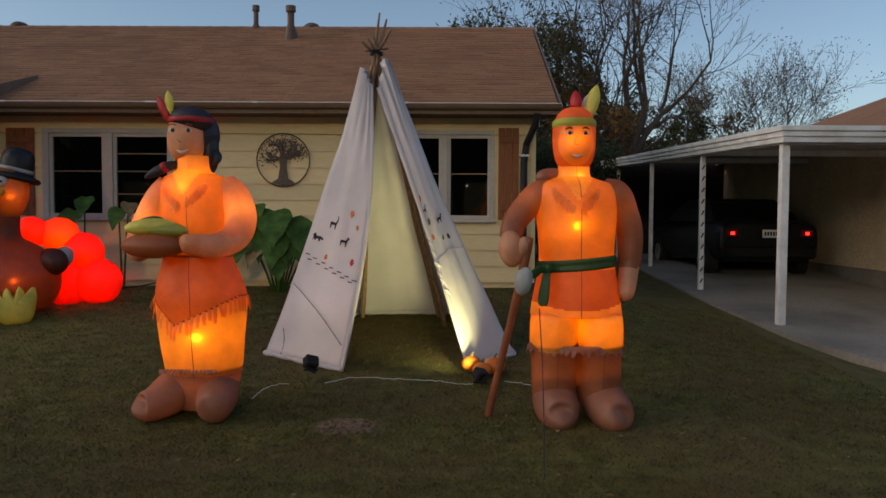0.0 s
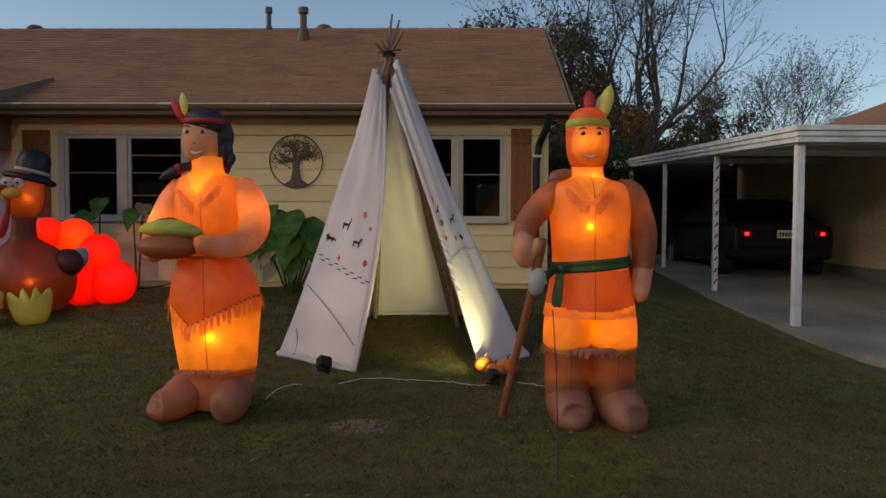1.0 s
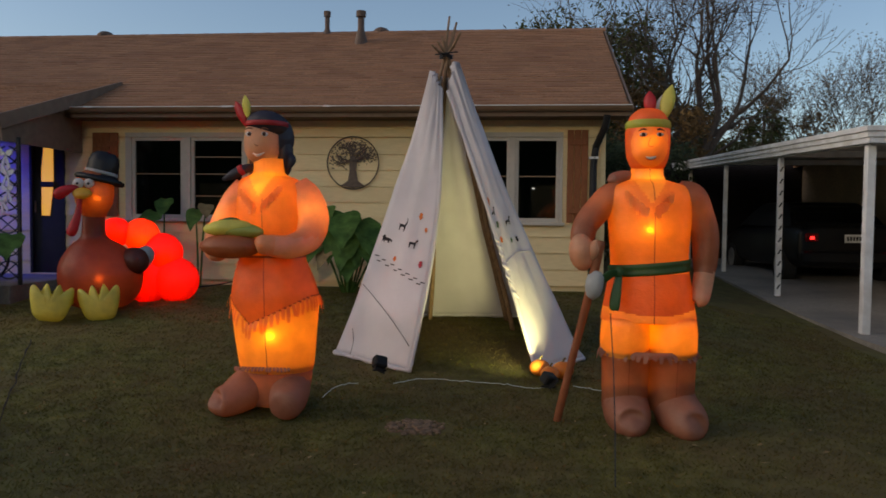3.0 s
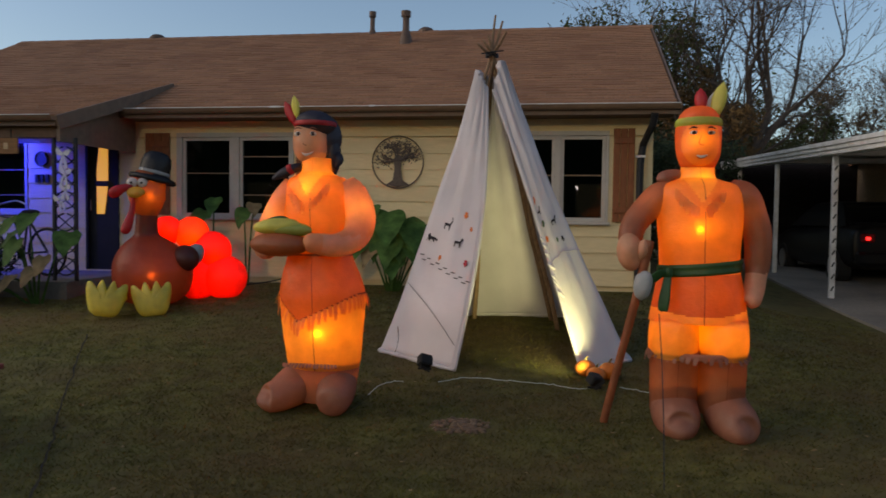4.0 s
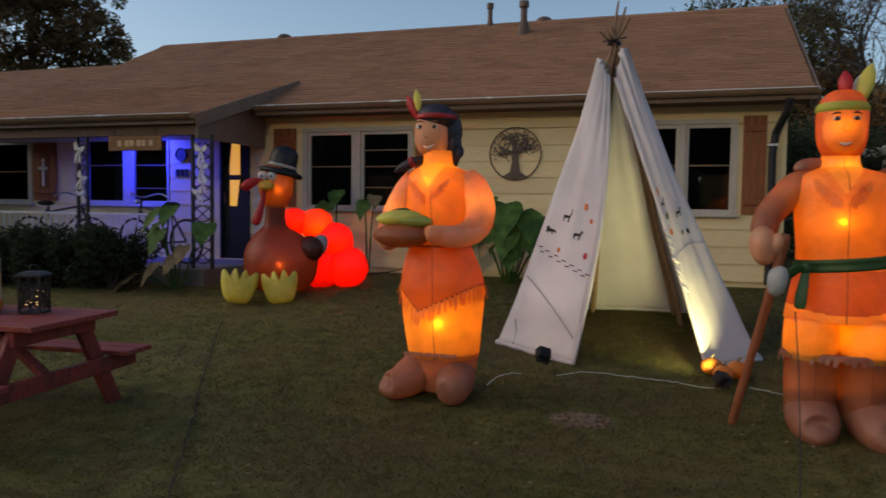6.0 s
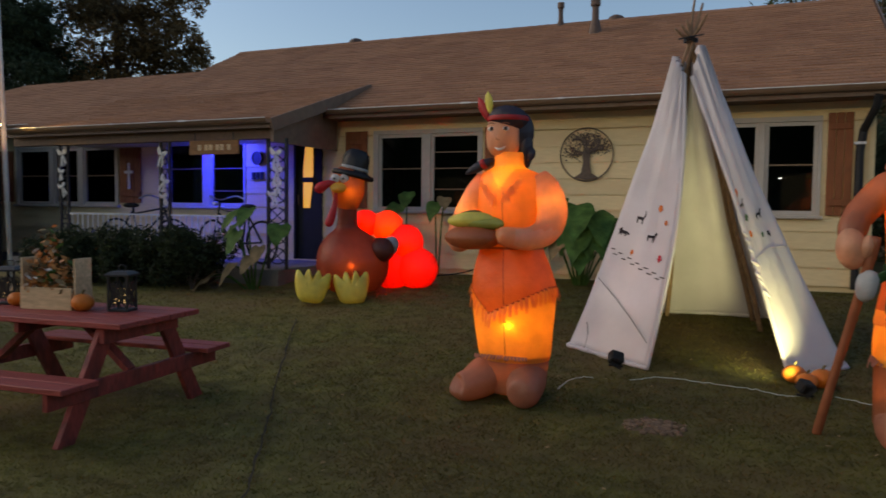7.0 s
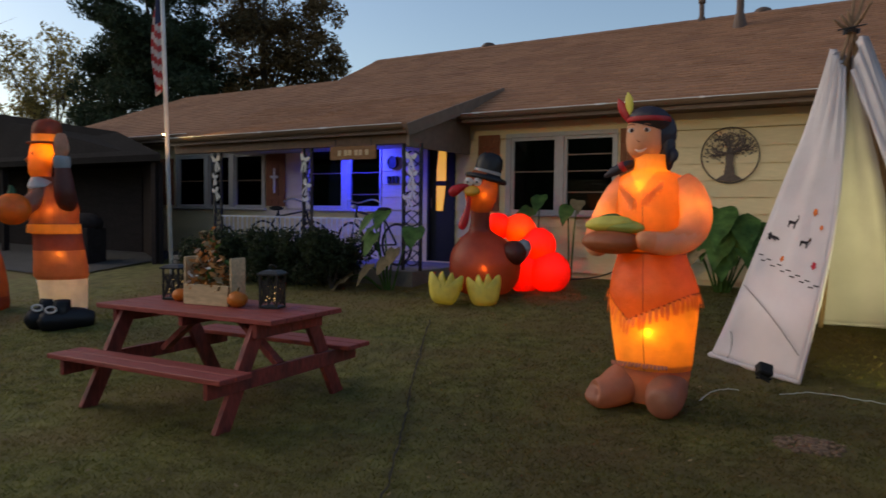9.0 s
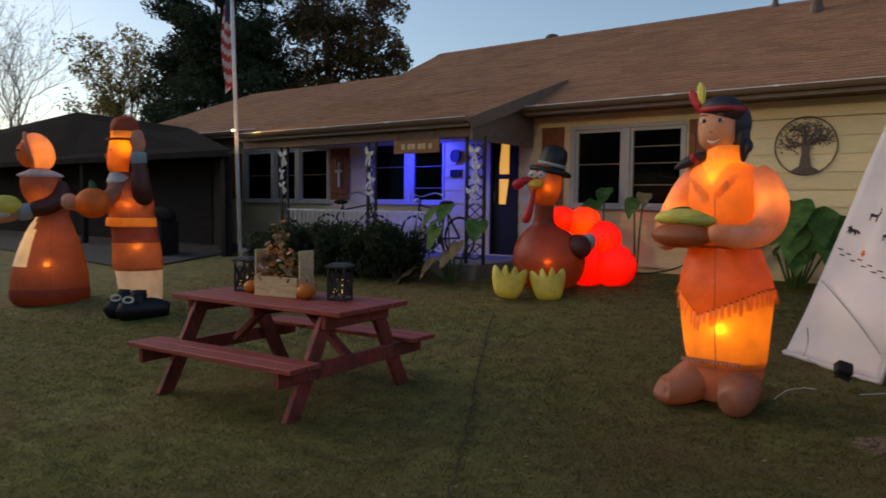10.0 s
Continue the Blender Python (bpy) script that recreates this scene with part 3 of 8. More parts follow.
def window(x0, x1, z0, z1, lights, label, name):
    """A window unit: casing, sill, and sashes given as rows of glass x0, x1, rail heights."""
    w = thing(name, ((x0 + x1) / 2, WALL_Y, z0), label, "window", kind="structure")
    y = WALL_Y
    casing = bmesh.new()
    box(casing, x0, x1, y - 0.035, y + 0.12, z1 - 0.06, z1)
    cuts = [x0] + [v for l in lights for v in (l[0] - 0.045, l[1] + 0.045)] + [x1]
    for a, b in zip(cuts[::2], cuts[1::2]):
        if b - a > 0.005:
            box(casing, a, b, y - 0.033, y + 0.12, z0, z1 - 0.062)
    part("window_frame", casing, M["trim"], w)
    part("window_sill", bx(x0 - 0.03, x1 + 0.03, y - 0.075, y + 0.1, z0 - 0.045, z0 - 0.001, 0.008), M["trim"], w)
    for a, b, *rails in lights:
        s = bmesh.new()
        lo, hi = z0 + 0.055, z1 - 0.11
        box(s, a - 0.043, b + 0.043, y - 0.008, y + 0.05, hi, z1 - 0.064)
        box(s, a - 0.043, b + 0.043, y - 0.008, y + 0.05, z0 + 0.002, lo)
        for c, d in ((a - 0.043, a), (b, b + 0.043)):
            box(s, c, d, y - 0.006, y + 0.05, lo + 0.001, hi - 0.001)
        sash = part("sash", s, M["trim"], w)
        part("pane", bx(a, b, y + 0.022, y + 0.027, lo, hi), M["glass"], sash).visible_shadow = False
        for r in rails:
            part("glazing_bar", bx(a, b, y + 0.004, y + 0.018, r - 0.009, r + 0.009), M["gutter"], sash)
    return w


window(-5.56, -3.78, 1.43, 2.64, [(-5.43, -4.755, 2.06), (-4.555, -3.86, 1.75, 2.06, 2.30)], "paired sash windows with almond casing, dark panes", "window_1")
window(-1.12, 0.60, 1.43, 2.64, [(-0.95, -0.15, 2.05), (0.012, 0.515, 2.05)], "paired sash windows beside a cedar shutter", "window_2")
window(-9.70, -7.98, 1.46, 2.66, [(-9.62, -8.91, 2.1), (-8.69, -8.04, 1.72, 2.1)], "porch window washed by blue light", "window_3")
window(-13.50, -10.82, 1.46, 2.58, [(-13.4, -12.62, 2.0), (-12.42, -11.87, 2.0), (-11.65, -10.93, 2.0)], "triple porch window with dark panes", "window_4")


def shutter(x0, x1, z0, z1, cross=False):
    y = WALL_Y - 0.045
    s = thing("shutter", ((x0 + x1) / 2, y, z0), "reddish cedar board shutter fixed to the siding" + (" with a white cross" if cross else ""), "shutter", "window shutters")
    n = 3
    for k in range(n):
        a = x0 + (x1 - x0) * k / n
        part("board", bx(a + 0.003, a + (x1 - x0) / n - 0.003, y, y + 0.02, z0, z1, 0.004), M["shutter"], s)
    for z in (z0 + 0.12, z1 - 0.2):
        part("batten", bx(x0 + 0.02, x1 - 0.02, y - 0.018, y - 0.001, z, z + 0.08, 0.004), M["shutter"], s)
    if cross:
        bm = bmesh.new()
        cx = (x0 + x1) / 2
        box(bm, cx - 0.025, cx + 0.025, y - 0.035, y - 0.019, z0 + 0.25, z0 + 0.72, 0.004)
        box(bm, cx - 0.1, cx - 0.026, y - 0.035, y - 0.019, z0 + 0.53, z0 + 0.58, 0.004)
        box(bm, cx + 0.026, cx + 0.1, y - 0.035, y - 0.019, z0 + 0.53, z0 + 0.58, 0.004)
        part("cross", bm, M["ribbon"], s, "white painted wooden cross")


shutter(0.655, 0.935, 1.43, 2.67)
shutter(-6.05, -5.66, 1.45, 2.64)
shutter(-3.74, -3.44, 1.45, 2.64)
shutter(-10.78, -10.26, 1.50, 2.49, True)
shutter(-14.05, -13.56, 1.50, 2.49)

EAVE_Y, EAVE_Z, RIDGE_Y, RIDGE_Z = 9.59, 2.92, 13.78, 4.945
SLOPE = (RIDGE_Z - EAVE_Z) / (RIDGE_Y - EAVE_Y)


def slab(bm, quad, thick):
    """A roof deck: a quad pulled straight down."""
    top = [bm.verts.new(p) for p in quad]
    low = [bm.verts.new((p[0], p[1], p[2] - thick)) for p in quad]
    bm.faces.new(top)
    bm.faces.new(low[::-1])
    for k in range(len(quad)):
        j = (k + 1) % len(quad)
        bm.faces.new((top[k], low[k], low[j], top[j]))
    bmesh.ops.recalc_face_normals(bm, faces=bm.faces)


def shingles(bm, left, right, y0, z0, slope, y1, seed, course=0.128):
    """Courses of tabs on a slope; left(y) and right(y) bound it."""
    rnd = random.Random(seed)
    c, s = 1 / math.hypot(1, slope), slope / math.hypot(1, slope)
    length = (y1 - y0) / c
    k, d = 0, -0.02
    while d < length:
        lo, hi = d, min(d + course + 0.03, length + 0.02)
        ya, yb = y0 + lo * c, y0 + hi * c
        x, xe = left(ya), right(ya)
        x -= rnd.random() * 0.2
        while x < xe:
            w = rnd.uniform(0.22, 0.34)
            a, b = max(x + 0.004, left(ya)), min(x + w, xe)
            lift = 0.022 + rnd.uniform(-0.004, 0.005)
            if b - a > 0.02:
                sag = rnd.uniform(-0.006, 0.006)
                za, zb = z0 + (lo + sag) * s, z0 + hi * s
                v = [bm.verts.new(p) for p in ((a, ya + sag * c, za + lift), (b, ya + sag * c, za + lift), (b, yb, zb + 0.006), (a, yb, zb + 0.006), (a, ya + sag * c, za), (b, ya + sag * c, za))]
                bm.faces.new(v[:4])
                bm.faces.new((v[4], v[5], v[1], v[0]))
            x += w
        d += course
        k += 1


def roofs():
    r = thing("roof", (-5, RIDGE_Y, EAVE_Z), "low-pitched brown shingle roof with gutters", "roof", kind="structure")
    bm = bmesh.new()
    slab(bm, [(-11.05, EAVE_Y, EAVE_Z), (1.40, EAVE_Y, EAVE_Z), (1.50, RIDGE_Y, RIDGE_Z), (-11.05, RIDGE_Y, RIDGE_Z)], 0.11)
    slab(bm, [(-11.05, RIDGE_Y, RIDGE_Z), (1.50, RIDGE_Y, RIDGE_Z), (1.40, 17.97, EAVE_Z), (-11.05, 17.97, EAVE_Z)], 0.11)
    part("roof_deck", bm, M["fascia"], r)
    bm = bmesh.new()
    wy, wz = 12.40, EAVE_Z + SLOPE * (12.40 - EAVE_Y)
    slab(bm, [(-18.9, EAVE_Y, EAVE_Z), (-11.06, EAVE_Y, EAVE_Z), (-11.06, wy, wz), (-16.1, wy, wz)], 0.11)
    slab(bm, [(-16.1, wy, wz), (-11.06, wy, wz), (-11.06, 15.2, EAVE_Z), (-18.9, 15.2, EAVE_Z)], 0.11)
    slab(bm, [(-18.9, EAVE_Y, EAVE_Z), (-16.1, wy, wz), (-18.9, 15.2, EAVE_Z)], 0.11)
    part("wing_deck", bm, M["shingle"], r)
    bm = bmesh.new()
    slab(bm, [(-11.36, 8.29, 2.66), (-6.18, 8.29, 2.66), (-5.96, 10.62, 3.455), (-11.36, 10.62, 3.455)], 0.10)
    part("porch_deck", bm, M["fascia"], r)
    for seed, l, rr, y0, z0, sl, y1 in ((1, lambda y: -11.05, lambda y: 1.40 + 0.024 * (y - EAVE_Y), EAVE_Y, EAVE_Z, SLOPE, RIDGE_Y),
                                        (2, lambda y: -18.9 + (y - EAVE_Y), lambda y: -11.06, EAVE_Y, EAVE_Z, SLOPE, 12.40),
                                        (3, lambda y: -11.36, lambda y: -6.18 + 0.094 * (y - 8.29), 8.29, 2.66, 0.341, 10.62)):
        bm = bmesh.new()
        shingles(bm, l, rr, y0, z0, sl, y1, seed)
        ob = part("shingles", bm, M["shingle"], r, "brown asphalt shingles in courses")
        ob["kind"] = "stuff"
    bm = bmesh.new()
    for k in range(42):
        x = -11.05 + k * 0.3
        slab(bm, [(x, RIDGE_Y - 0.14, RIDGE_Z - 0.045), (x + 0.31, RIDGE_Y - 0.14, RIDGE_Z - 0.04), (x + 0.31, RIDGE_Y, RIDGE_Z + 0.035), (x, RIDGE_Y, RIDGE_Z + 0.03)], 0.02)
    part("ridge_cap", bm, M["shingle"], r)
    # gutters and fascia
    for x0, x1, y, z in ((-6.1, 1.42, EAVE_Y, EAVE_Z), (-11.38, -6.2, 8.29, 2.66), (-18.9, -11.4, EAVE_Y, EAVE_Z)):
        part("fascia_board", bx(x0, x1, y - 0.03, y - 0.003, z - 0.125, z - 0.02), M["fascia"], r)
        g = bmesh.new()
        prof = [(y - 0.13, z - 0.005), (y - 0.14, z - 0.005), (y - 0.125, z - 0.04), (y - 0.10, z - 0.068), (y - 0.035, z - 0.068), (y - 0.035, z - 0.06), (y - 0.095, z - 0.06), (y - 0.118, z - 0.036)]
        prism(g, prof, x0, x1)
        for v in g.verts:
            a, b, c = v.co
            v.co = (b, a, c)
        bmesh.ops.recalc_face_normals(g, faces=g.faces)
        part("gutter", g, M["gutter"], r, "light painted metal gutter")
        part("drip_edge", bx(x0, x1, y - 0.147, y - 0.141, z - 0.007, z + 0.003), M["white"], r)
        rnd = random.Random(int(10 * x1))
        for k in range(int((x1 - x0) / 1.6)):
            cx = x0 + 0.5 + 1.6 * k + rnd.uniform(-0.3, 0.3)
            part("gutter_clip", bx(cx, cx + rnd.uniform(0.05, 0.16), y - 0.156, y - 0.151, z - 0.014, z + 0.008), M["white"], r)
    # rake board on the gable and the porch side
    for p, q in (((1.44, EAVE_Y, EAVE_Z - 0.09), (1.54, RIDGE_Y, RIDGE_Z - 0.09)),):
        part("rake_board", beam(bmesh.new(), p, q, 0.03, 0.16), M["fascia"], r)
    part("rake_board", beam(bmesh.new(), (-6.16, 8.24, 2.57), (-5.94, 10.62, 3.385), 0.03, 0.17), M["fascia"], r)
    bm = bmesh.new()
    prism(bm, [(8.34, 2.35), (10.0, 2.35), (10.0, 3.1), (8.34, 2.54)], -6.25, -6.20)
    for v in bm.verts:
        a, b, c = v.co
        v.co = (b, a, c)
    part("porch_side", bm, M["fascia"], r, "brown boxed side of the porch roof")
    part("soffit", bx(-6.18, 1.38, EAVE_Y, WALL_Y + 0.01, 2.805, 2.83), M["soffit"], r)
    part("soffit", bx(-18.8, -11.4, EAVE_Y, WALL_Y + 0.01, 2.805, 2.83), M["soffit"], r)
    part("porch_ceiling", bx(-11.34, -6.27, 8.52, WALL_Y + 0.01, 2.50, 2.53), M["trim"], r)
    part("porch_beam", bx(-11.34, -6.27, 8.36, 8.51, 2.40, 2.545), M["soffit"], r, "brown porch header beam")
    part("frieze_board", bx(-6.1, 1.1, WALL_Y - 0.03, WALL_Y - 0.005, 2.70, 2.80), M["siding"], r)


roofs()


def vent_pipe(x, y, top, r, flashing):
    z = EAVE_Z + SLOPE * (y - EAVE_Y)
    v = thing("vent_pipe", (x, y, z), "brown metal vent pipe standing on the roof", "vent pipe", "roof vents")
    part("pipe", limb_free([(x, y, z - 0.1), (x, y, top - 0.1)], r), M["vent"], v, smooth=True)
    bm = bmesh.new()
    tube(bm, [(x, y, top - 0.1), (x, y, top - 0.02), (x, y, top)], r * 1.45, 14)
    part("cap", bm, M["vent"], v)
    bm = bmesh.new()
    tube(bm, [(x, y, z - 0.06), (x, y, z + flashing)], r * 2.2, 14, r * 1.15)
    part("flashing", bm, M["vent"], v)


def limb_free(pts, r, n=14):
    bm = bmesh.new()
    tube(bm, pts, r, n)
    return bm


vent_pipe(-3.60, 13.72, 5.34, 0.045, 0.08)
vent_pipe(-2.80, 13.0, 5.13, 0.06, 0.22)


def turbine(x, y, r):
    z = RIDGE_Z - 0.06
    v = thing("roof_turbine", (x, y, z), "round finned roof ventilator, dark brown", "roof vent", "roof ventilators")
    bm = bmesh.new()
    tube(bm, [(x, y, z - 0.1), (x, y, z + 0.06)], r * 0.6, 14)
    part("neck", bm, M["vent"], v)
    bm = bmesh.new()
    blob(bm, (x, y, z + 0.09), (r, r, 0.10), n=12, lobes=20, depth=0.12)
    part("head", bm, M["vent"], v)


turbine(-2.60, 13.9, 0.15)
turbine(-8.10, 13.9, 0.16)


def porch():
    slab_ob = solid("porch_floor", bx(-11.4, -6.1, 8.3, WALL_Y + 0.015, 0.3, 0.60, 0.01), M["concrete"], "grey concrete porch slab", "porch", "structure")
    for x in (-10.28, -8.2, -6.2):
        p = thing("porch_post", (x, 8.43, 0.6), "dark iron porch post tied with cream bows", "porch post", "porch posts")
        w = 0.15 if x > -7 else 0.085
        for dx in (-w, w):
            part("upright", bx(x + dx - 0.018, x + dx + 0.018, 8.41, 8.446, 0.6, 2.40), M["iron"], p)
        for k in range(6):
            z = 0.78 + k * 0.28
            bm = bmesh.new()
            tube(bm, [(x + (w - 0.015) * math.sin(a), 8.428, z + 0.11 * math.cos(a)) for a in np.linspace(0.2, 2 * math.pi - 0.2, 14)], 0.010, 5)
            tube(bm, [(x - w, 8.428, z - 0.12), (x + w, 8.428, z + 0.12)], 0.008, 5)
            tube(bm, [(x + w, 8.428, z - 0.12), (x - w, 8.428, z + 0.12)], 0.008, 5)
            part("scroll", bm, M["iron"], p)
    for x0, x1 in ((-10.17, -8.31), (-8.09, -6.98)):
        r = thing("porch_railing", ((x0 + x1) / 2, 8.43, 0.6), "white iron porch railing with thin balusters", "railing", "porch railings")
        part("top_rail", bx(x0, x1, 8.415, 8.445, 1.31, 1.335), M["white"], r)
        part("bottom_rail", bx(x0, x1, 8.415, 8.445, 0.70, 0.725), M["white"], r)
        n = int((x1 - x0) / 0.115)
        for k in range(n + 1):
            x = x0 + (x1 - x0) * (k + 0.5) / (n + 1)
            part("baluster", bx(x - 0.006, x + 0.006, 8.423, 8.435, 0.726, 1.309), M["white"], r)


porch()


def front_door():
    d = thing("door_1", (-6.75, WALL_Y, 0.62), "dark navy front door with an amber lit glass strip", "door", kind="structure")
    y = WALL_Y
    part("door_leaf", bx(-6.98, -6.52, y + 0.02, y + 0.07, 0.62, 2.56), M["door"], d)
    part("door_frame", bx(-7.02, -6.985, y - 0.03, y + 0.1, 0.62, 2.60), M["door"], d)
    part("door_frame", bx(-6.515, -6.48, y - 0.03, y + 0.1, 0.62, 2.60), M["door"], d)
    part("door_frame", bx(-6.984, -6.516, y - 0.03, y + 0.1, 2.562, 2.60), M["door"], d)
    bm = bmesh.new()
    prism(bm, [(-6.86, 1.45), (-6.74, 1.45), (-6.68, 1.9), (-6.68, 2.45), (-6.82, 2.45), (-6.86, 2.1)], y + 0.008, y + 0.018)
    part("door_glass", bm, M["amber"], d, "amber glass lit from inside")
    part("glazing_bar", bx(-6.87, -6.67, y - 0.002, y + 0.006, 1.86, 1.94), M["door"], d)
    part("handle", limb_free([(-6.93, y - 0.03, 1.5), (-6.93, y - 0.03, 1.66)], 0.012, 8), M["bronze"], d)


M["amber"] = glow("amber_pane", (1.0, 0.50, 0.08), 0.55)
front_door()
lamp("porch_light", "SPOT", (-8.36, 9.44, 2.46), 150, (0.02, 0.035, 1.0), 0.04, (-8.36, 10.15, 1.7), 160, 0.6)


def siding():
    rows = np.arange(WALL_B, WALL_T, 0.2215)
    for k, z in enumerate(rows):
        for a, b, c, d in boards(-17.6, 1.14, z, min(z + 0.2215, WALL_T), OPENINGS):
            if b - a < 0.05 or d - c < 0.02:
                continue
            f0, f1 = (c - z) / 0.2215, (d - z) / 0.2215
            bm = bmesh.new()
            yo, yt = WALL_Y - 0.020 + 0.016 * f0, WALL_Y - 0.020 + 0.016 * f1
            v = [bm.verts.new(p) for p in ((a, yo, c), (b, yo, c), (b, yt, d), (a, yt, d), (a, WALL_Y + 0.016, c), (b, WALL_Y + 0.016, c), (b, WALL_Y + 0.016, d), (a, WALL_Y + 0.016, d))]
            for f in ((0, 1, 2, 3), (4, 5, 1, 0), (1, 5, 6, 2), (3, 2, 6, 7), (4, 0, 3, 7)):
                bm.faces.new([v[i] for i in f])
            part("siding_board", bm, M["siding"], front_wall)
    # corner board and downspout
    part("corner_board", bx(1.10, 1.165, WALL_Y - 0.028, WALL_Y + 0.05, WALL_B, 2.77), M["siding"], front_wall)


def downspout():
    d = thing("downspout", (1.0, WALL_Y - 0.08, 0.5), "dark metal downspout beside the corner of the house", "downspout")
    bm = bmesh.new()
    tube(bm, [(1.12, EAVE_Y - 0.05, 2.80), (1.11, EAVE_Y + 0.02, 2.68), (1.03, WALL_Y - 0.1, 2.45), (1.0, WALL_Y - 0.075, 2.2), (1.0, WALL_Y - 0.075, 0.55)], 0.048, 8)
    part("pipe", bm, M["iron"], d)
    part("strap", bx(0.94, 1.06, WALL_Y - 0.128, WALL_Y - 0.021, 2.28, 2.31), M["white"], d)


downspout()


# ---- carport on the drive ----
def carport():
    c = thing("carport", (6, 11, 0.2), "white metal carport with slim posts over the drive", "carport")
    X0, X1, Y0, Y1 = 3.92, 7.1, 8.72, 19.0
    def top(y):
        return 2.36 + (y - 8.9) * 0.035
    for k, (y, w, zb) in enumerate(((8.9, 0.095, 0.13), (11.75, 0.075, 0.28), (14.7, 0.07, 0.45), (17.6, 0.07, 0.45))):
        p = part("post", bx(4.02 - w / 2, 4.02 + w / 2, y - w / 2, y + w / 2, zb, top(y) - 0.001, 0.006), M["white"], c)
        for j in range(11 if k == 1 else 0):
            z = zb + 0.16 + 0.18 * j
            part("slot", beam(bmesh.new(), (4.0, y - w / 2 - 0.002, z), (4.04, y - w / 2 - 0.002, z + 0.07), 0.004, 0.022, (1, 0, -0.5)), M["iron"], c)
    bm = bmesh.new()
    slab(bm, [(X0, Y0, top(Y0) + 0.20), (X1, Y0, top(Y0) + 0.20), (X1, Y1, top(Y1) + 0.20), (X0, Y1, top(Y1) + 0.20)], 0.05)
    part("roof_panel", bm, M["white"], c)
    for k in range(3):
        dz, dy = 0.065 * k, 0.022 * k
        part("fascia_strip", bx(X0 - 0.05 + dy, X1, Y0 - 0.06 + dy, Y0 - 0.012, top(Y0) + 0.205 - dz - 0.06, top(Y0) + 0.205 - dz, 0.006), M["white"], c)
        part("fascia_strip", beam(bmesh.new(), (X0 - 0.05 + dy + 0.02, Y0 - 0.03, top(Y0) + 0.205 - dz - 0.03), (X0 - 0.05 + dy + 0.02, Y1, top(Y1) + 0.205 - dz - 0.03), 0.045, 0.06), M["white"], c)
    part("header", beam(bmesh.new(), (4.02, Y0 + 0.1, top(Y0) + 0.045), (4.02, Y1, top(Y1) + 0.045), 0.07, 0.09), M["white"], c)
    part("header", bx(4.06, X1, 8.86, 8.94, top(8.9), top(8.9) + 0.09), M["white"], c)
    part("crossbeam", bx(4.06, X1, 11.71, 11.79, top(11.75), top(11.75) + 0.09), M["white"], c)
    part("crossbeam", bx(4.06, X1, 14.66, 14.74, top(14.7), top(14.7) + 0.09), M["white"], c)


carport()
solid("wall_carport", bx(7.12, 7.32, 8.6, 19.5, 0.1, 2.9), M["brick"], "grey brick wall along the carport", "wall", "structure")
# the wall's dark colour stands in for the deep shade under the carport
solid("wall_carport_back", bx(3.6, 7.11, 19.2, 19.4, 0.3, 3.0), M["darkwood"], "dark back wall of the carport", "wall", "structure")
solid("wall_plinth", bx(7.06, 7.118, 8.6, 19.1, 0.1, 0.62, 0.01), M["concrete"], "pale concrete plinth along the brick wall", "plinth", "structure")


def neighbour_roof():
    h = thing("neighbour_house", (10, 13, 0.3), "neighbouring house with a low brown roof", "house")
    part("wall", bx(7.4, 16, 10.0, 19.4, 0.1, 2.9), M["brick"], h)
    bm = bmesh.new()
    slab(bm, [(6.9, 10.6, 2.95), (17, 10.6, 2.95), (17, 15.5, 4.9), (11.5, 15.5, 4.9)], 0.12)
    slab(bm, [(6.9, 20.4, 2.95), (6.9, 10.6, 2.95), (11.5, 15.5, 4.9)], 0.12)
    slab(bm, [(17, 20.4, 2.95), (6.9, 20.4, 2.95), (11.5, 15.5, 4.9), (17, 15.5, 4.9)], 0.12)
    part("roof", bm, M["shingle"], h)


neighbour_roof()
siding()

# ---- inflatable figures: each is one plain mesh of sewn fabric ----
def slots(*names):
    return [M[n] for n in names], {n: k for k, n in enumerate(names)}


def place_figure(name, bm, mats, label, origin, turn, group=""):
    ob = new(name, mesh_of(name, bm, mats, True))
    ob.matrix_world = Matrix.Translation(origin) @ pose(0, 0, 0, 0, 0, turn)
    tagged(ob, label, "inflatable", group)
    ROOT[ob.name] = Vector(origin)
    return ob


def flap(bm, p, out, length, width, mi, rnd):
    """One cut strip of a fringe, hanging from p."""
    p, out = Vector(p), Vector(out).normalized()
    side = out.cross(Vector((0, 0, 1))).normalized()
    tip = p + out * rnd.uniform(0.005, 0.03) + Vector((0, 0, -length * rnd.uniform(0.7, 1.15))) + side * rnd.uniform(-0.012, 0.012)
    v = [bm.verts.new(q + side * e * w) for q, w, e in ((p, width, -0.5), (p, width, 0.5), (p.lerp(tip, 0.5) + out * 0.006, width, 0.5), (tip, width * 0.7, 0.5), (tip, width * 0.7, -0.5), (p.lerp(tip, 0.5) + out * 0.006, width, -0.5))]
    for f in ((0, 1, 2, 5), (5, 2, 3, 4)):
        bm.faces.new([v[k] for k in f]).material_index = mi


def feather(bm, base, tip, width, mi):
    b, t = Vector(base), Vector(tip)
    keys = []
    for u, r in ((0, 0.2), (0.25, 0.75), (0.55, 1.0), (0.8, 0.75), (1.0, 0.08)):
        p = b.lerp(t, u)
        keys.append((p.x, p.y, p.z, r * width))
    limb(bm, keys, 4, 12, mi, flat=0.55)


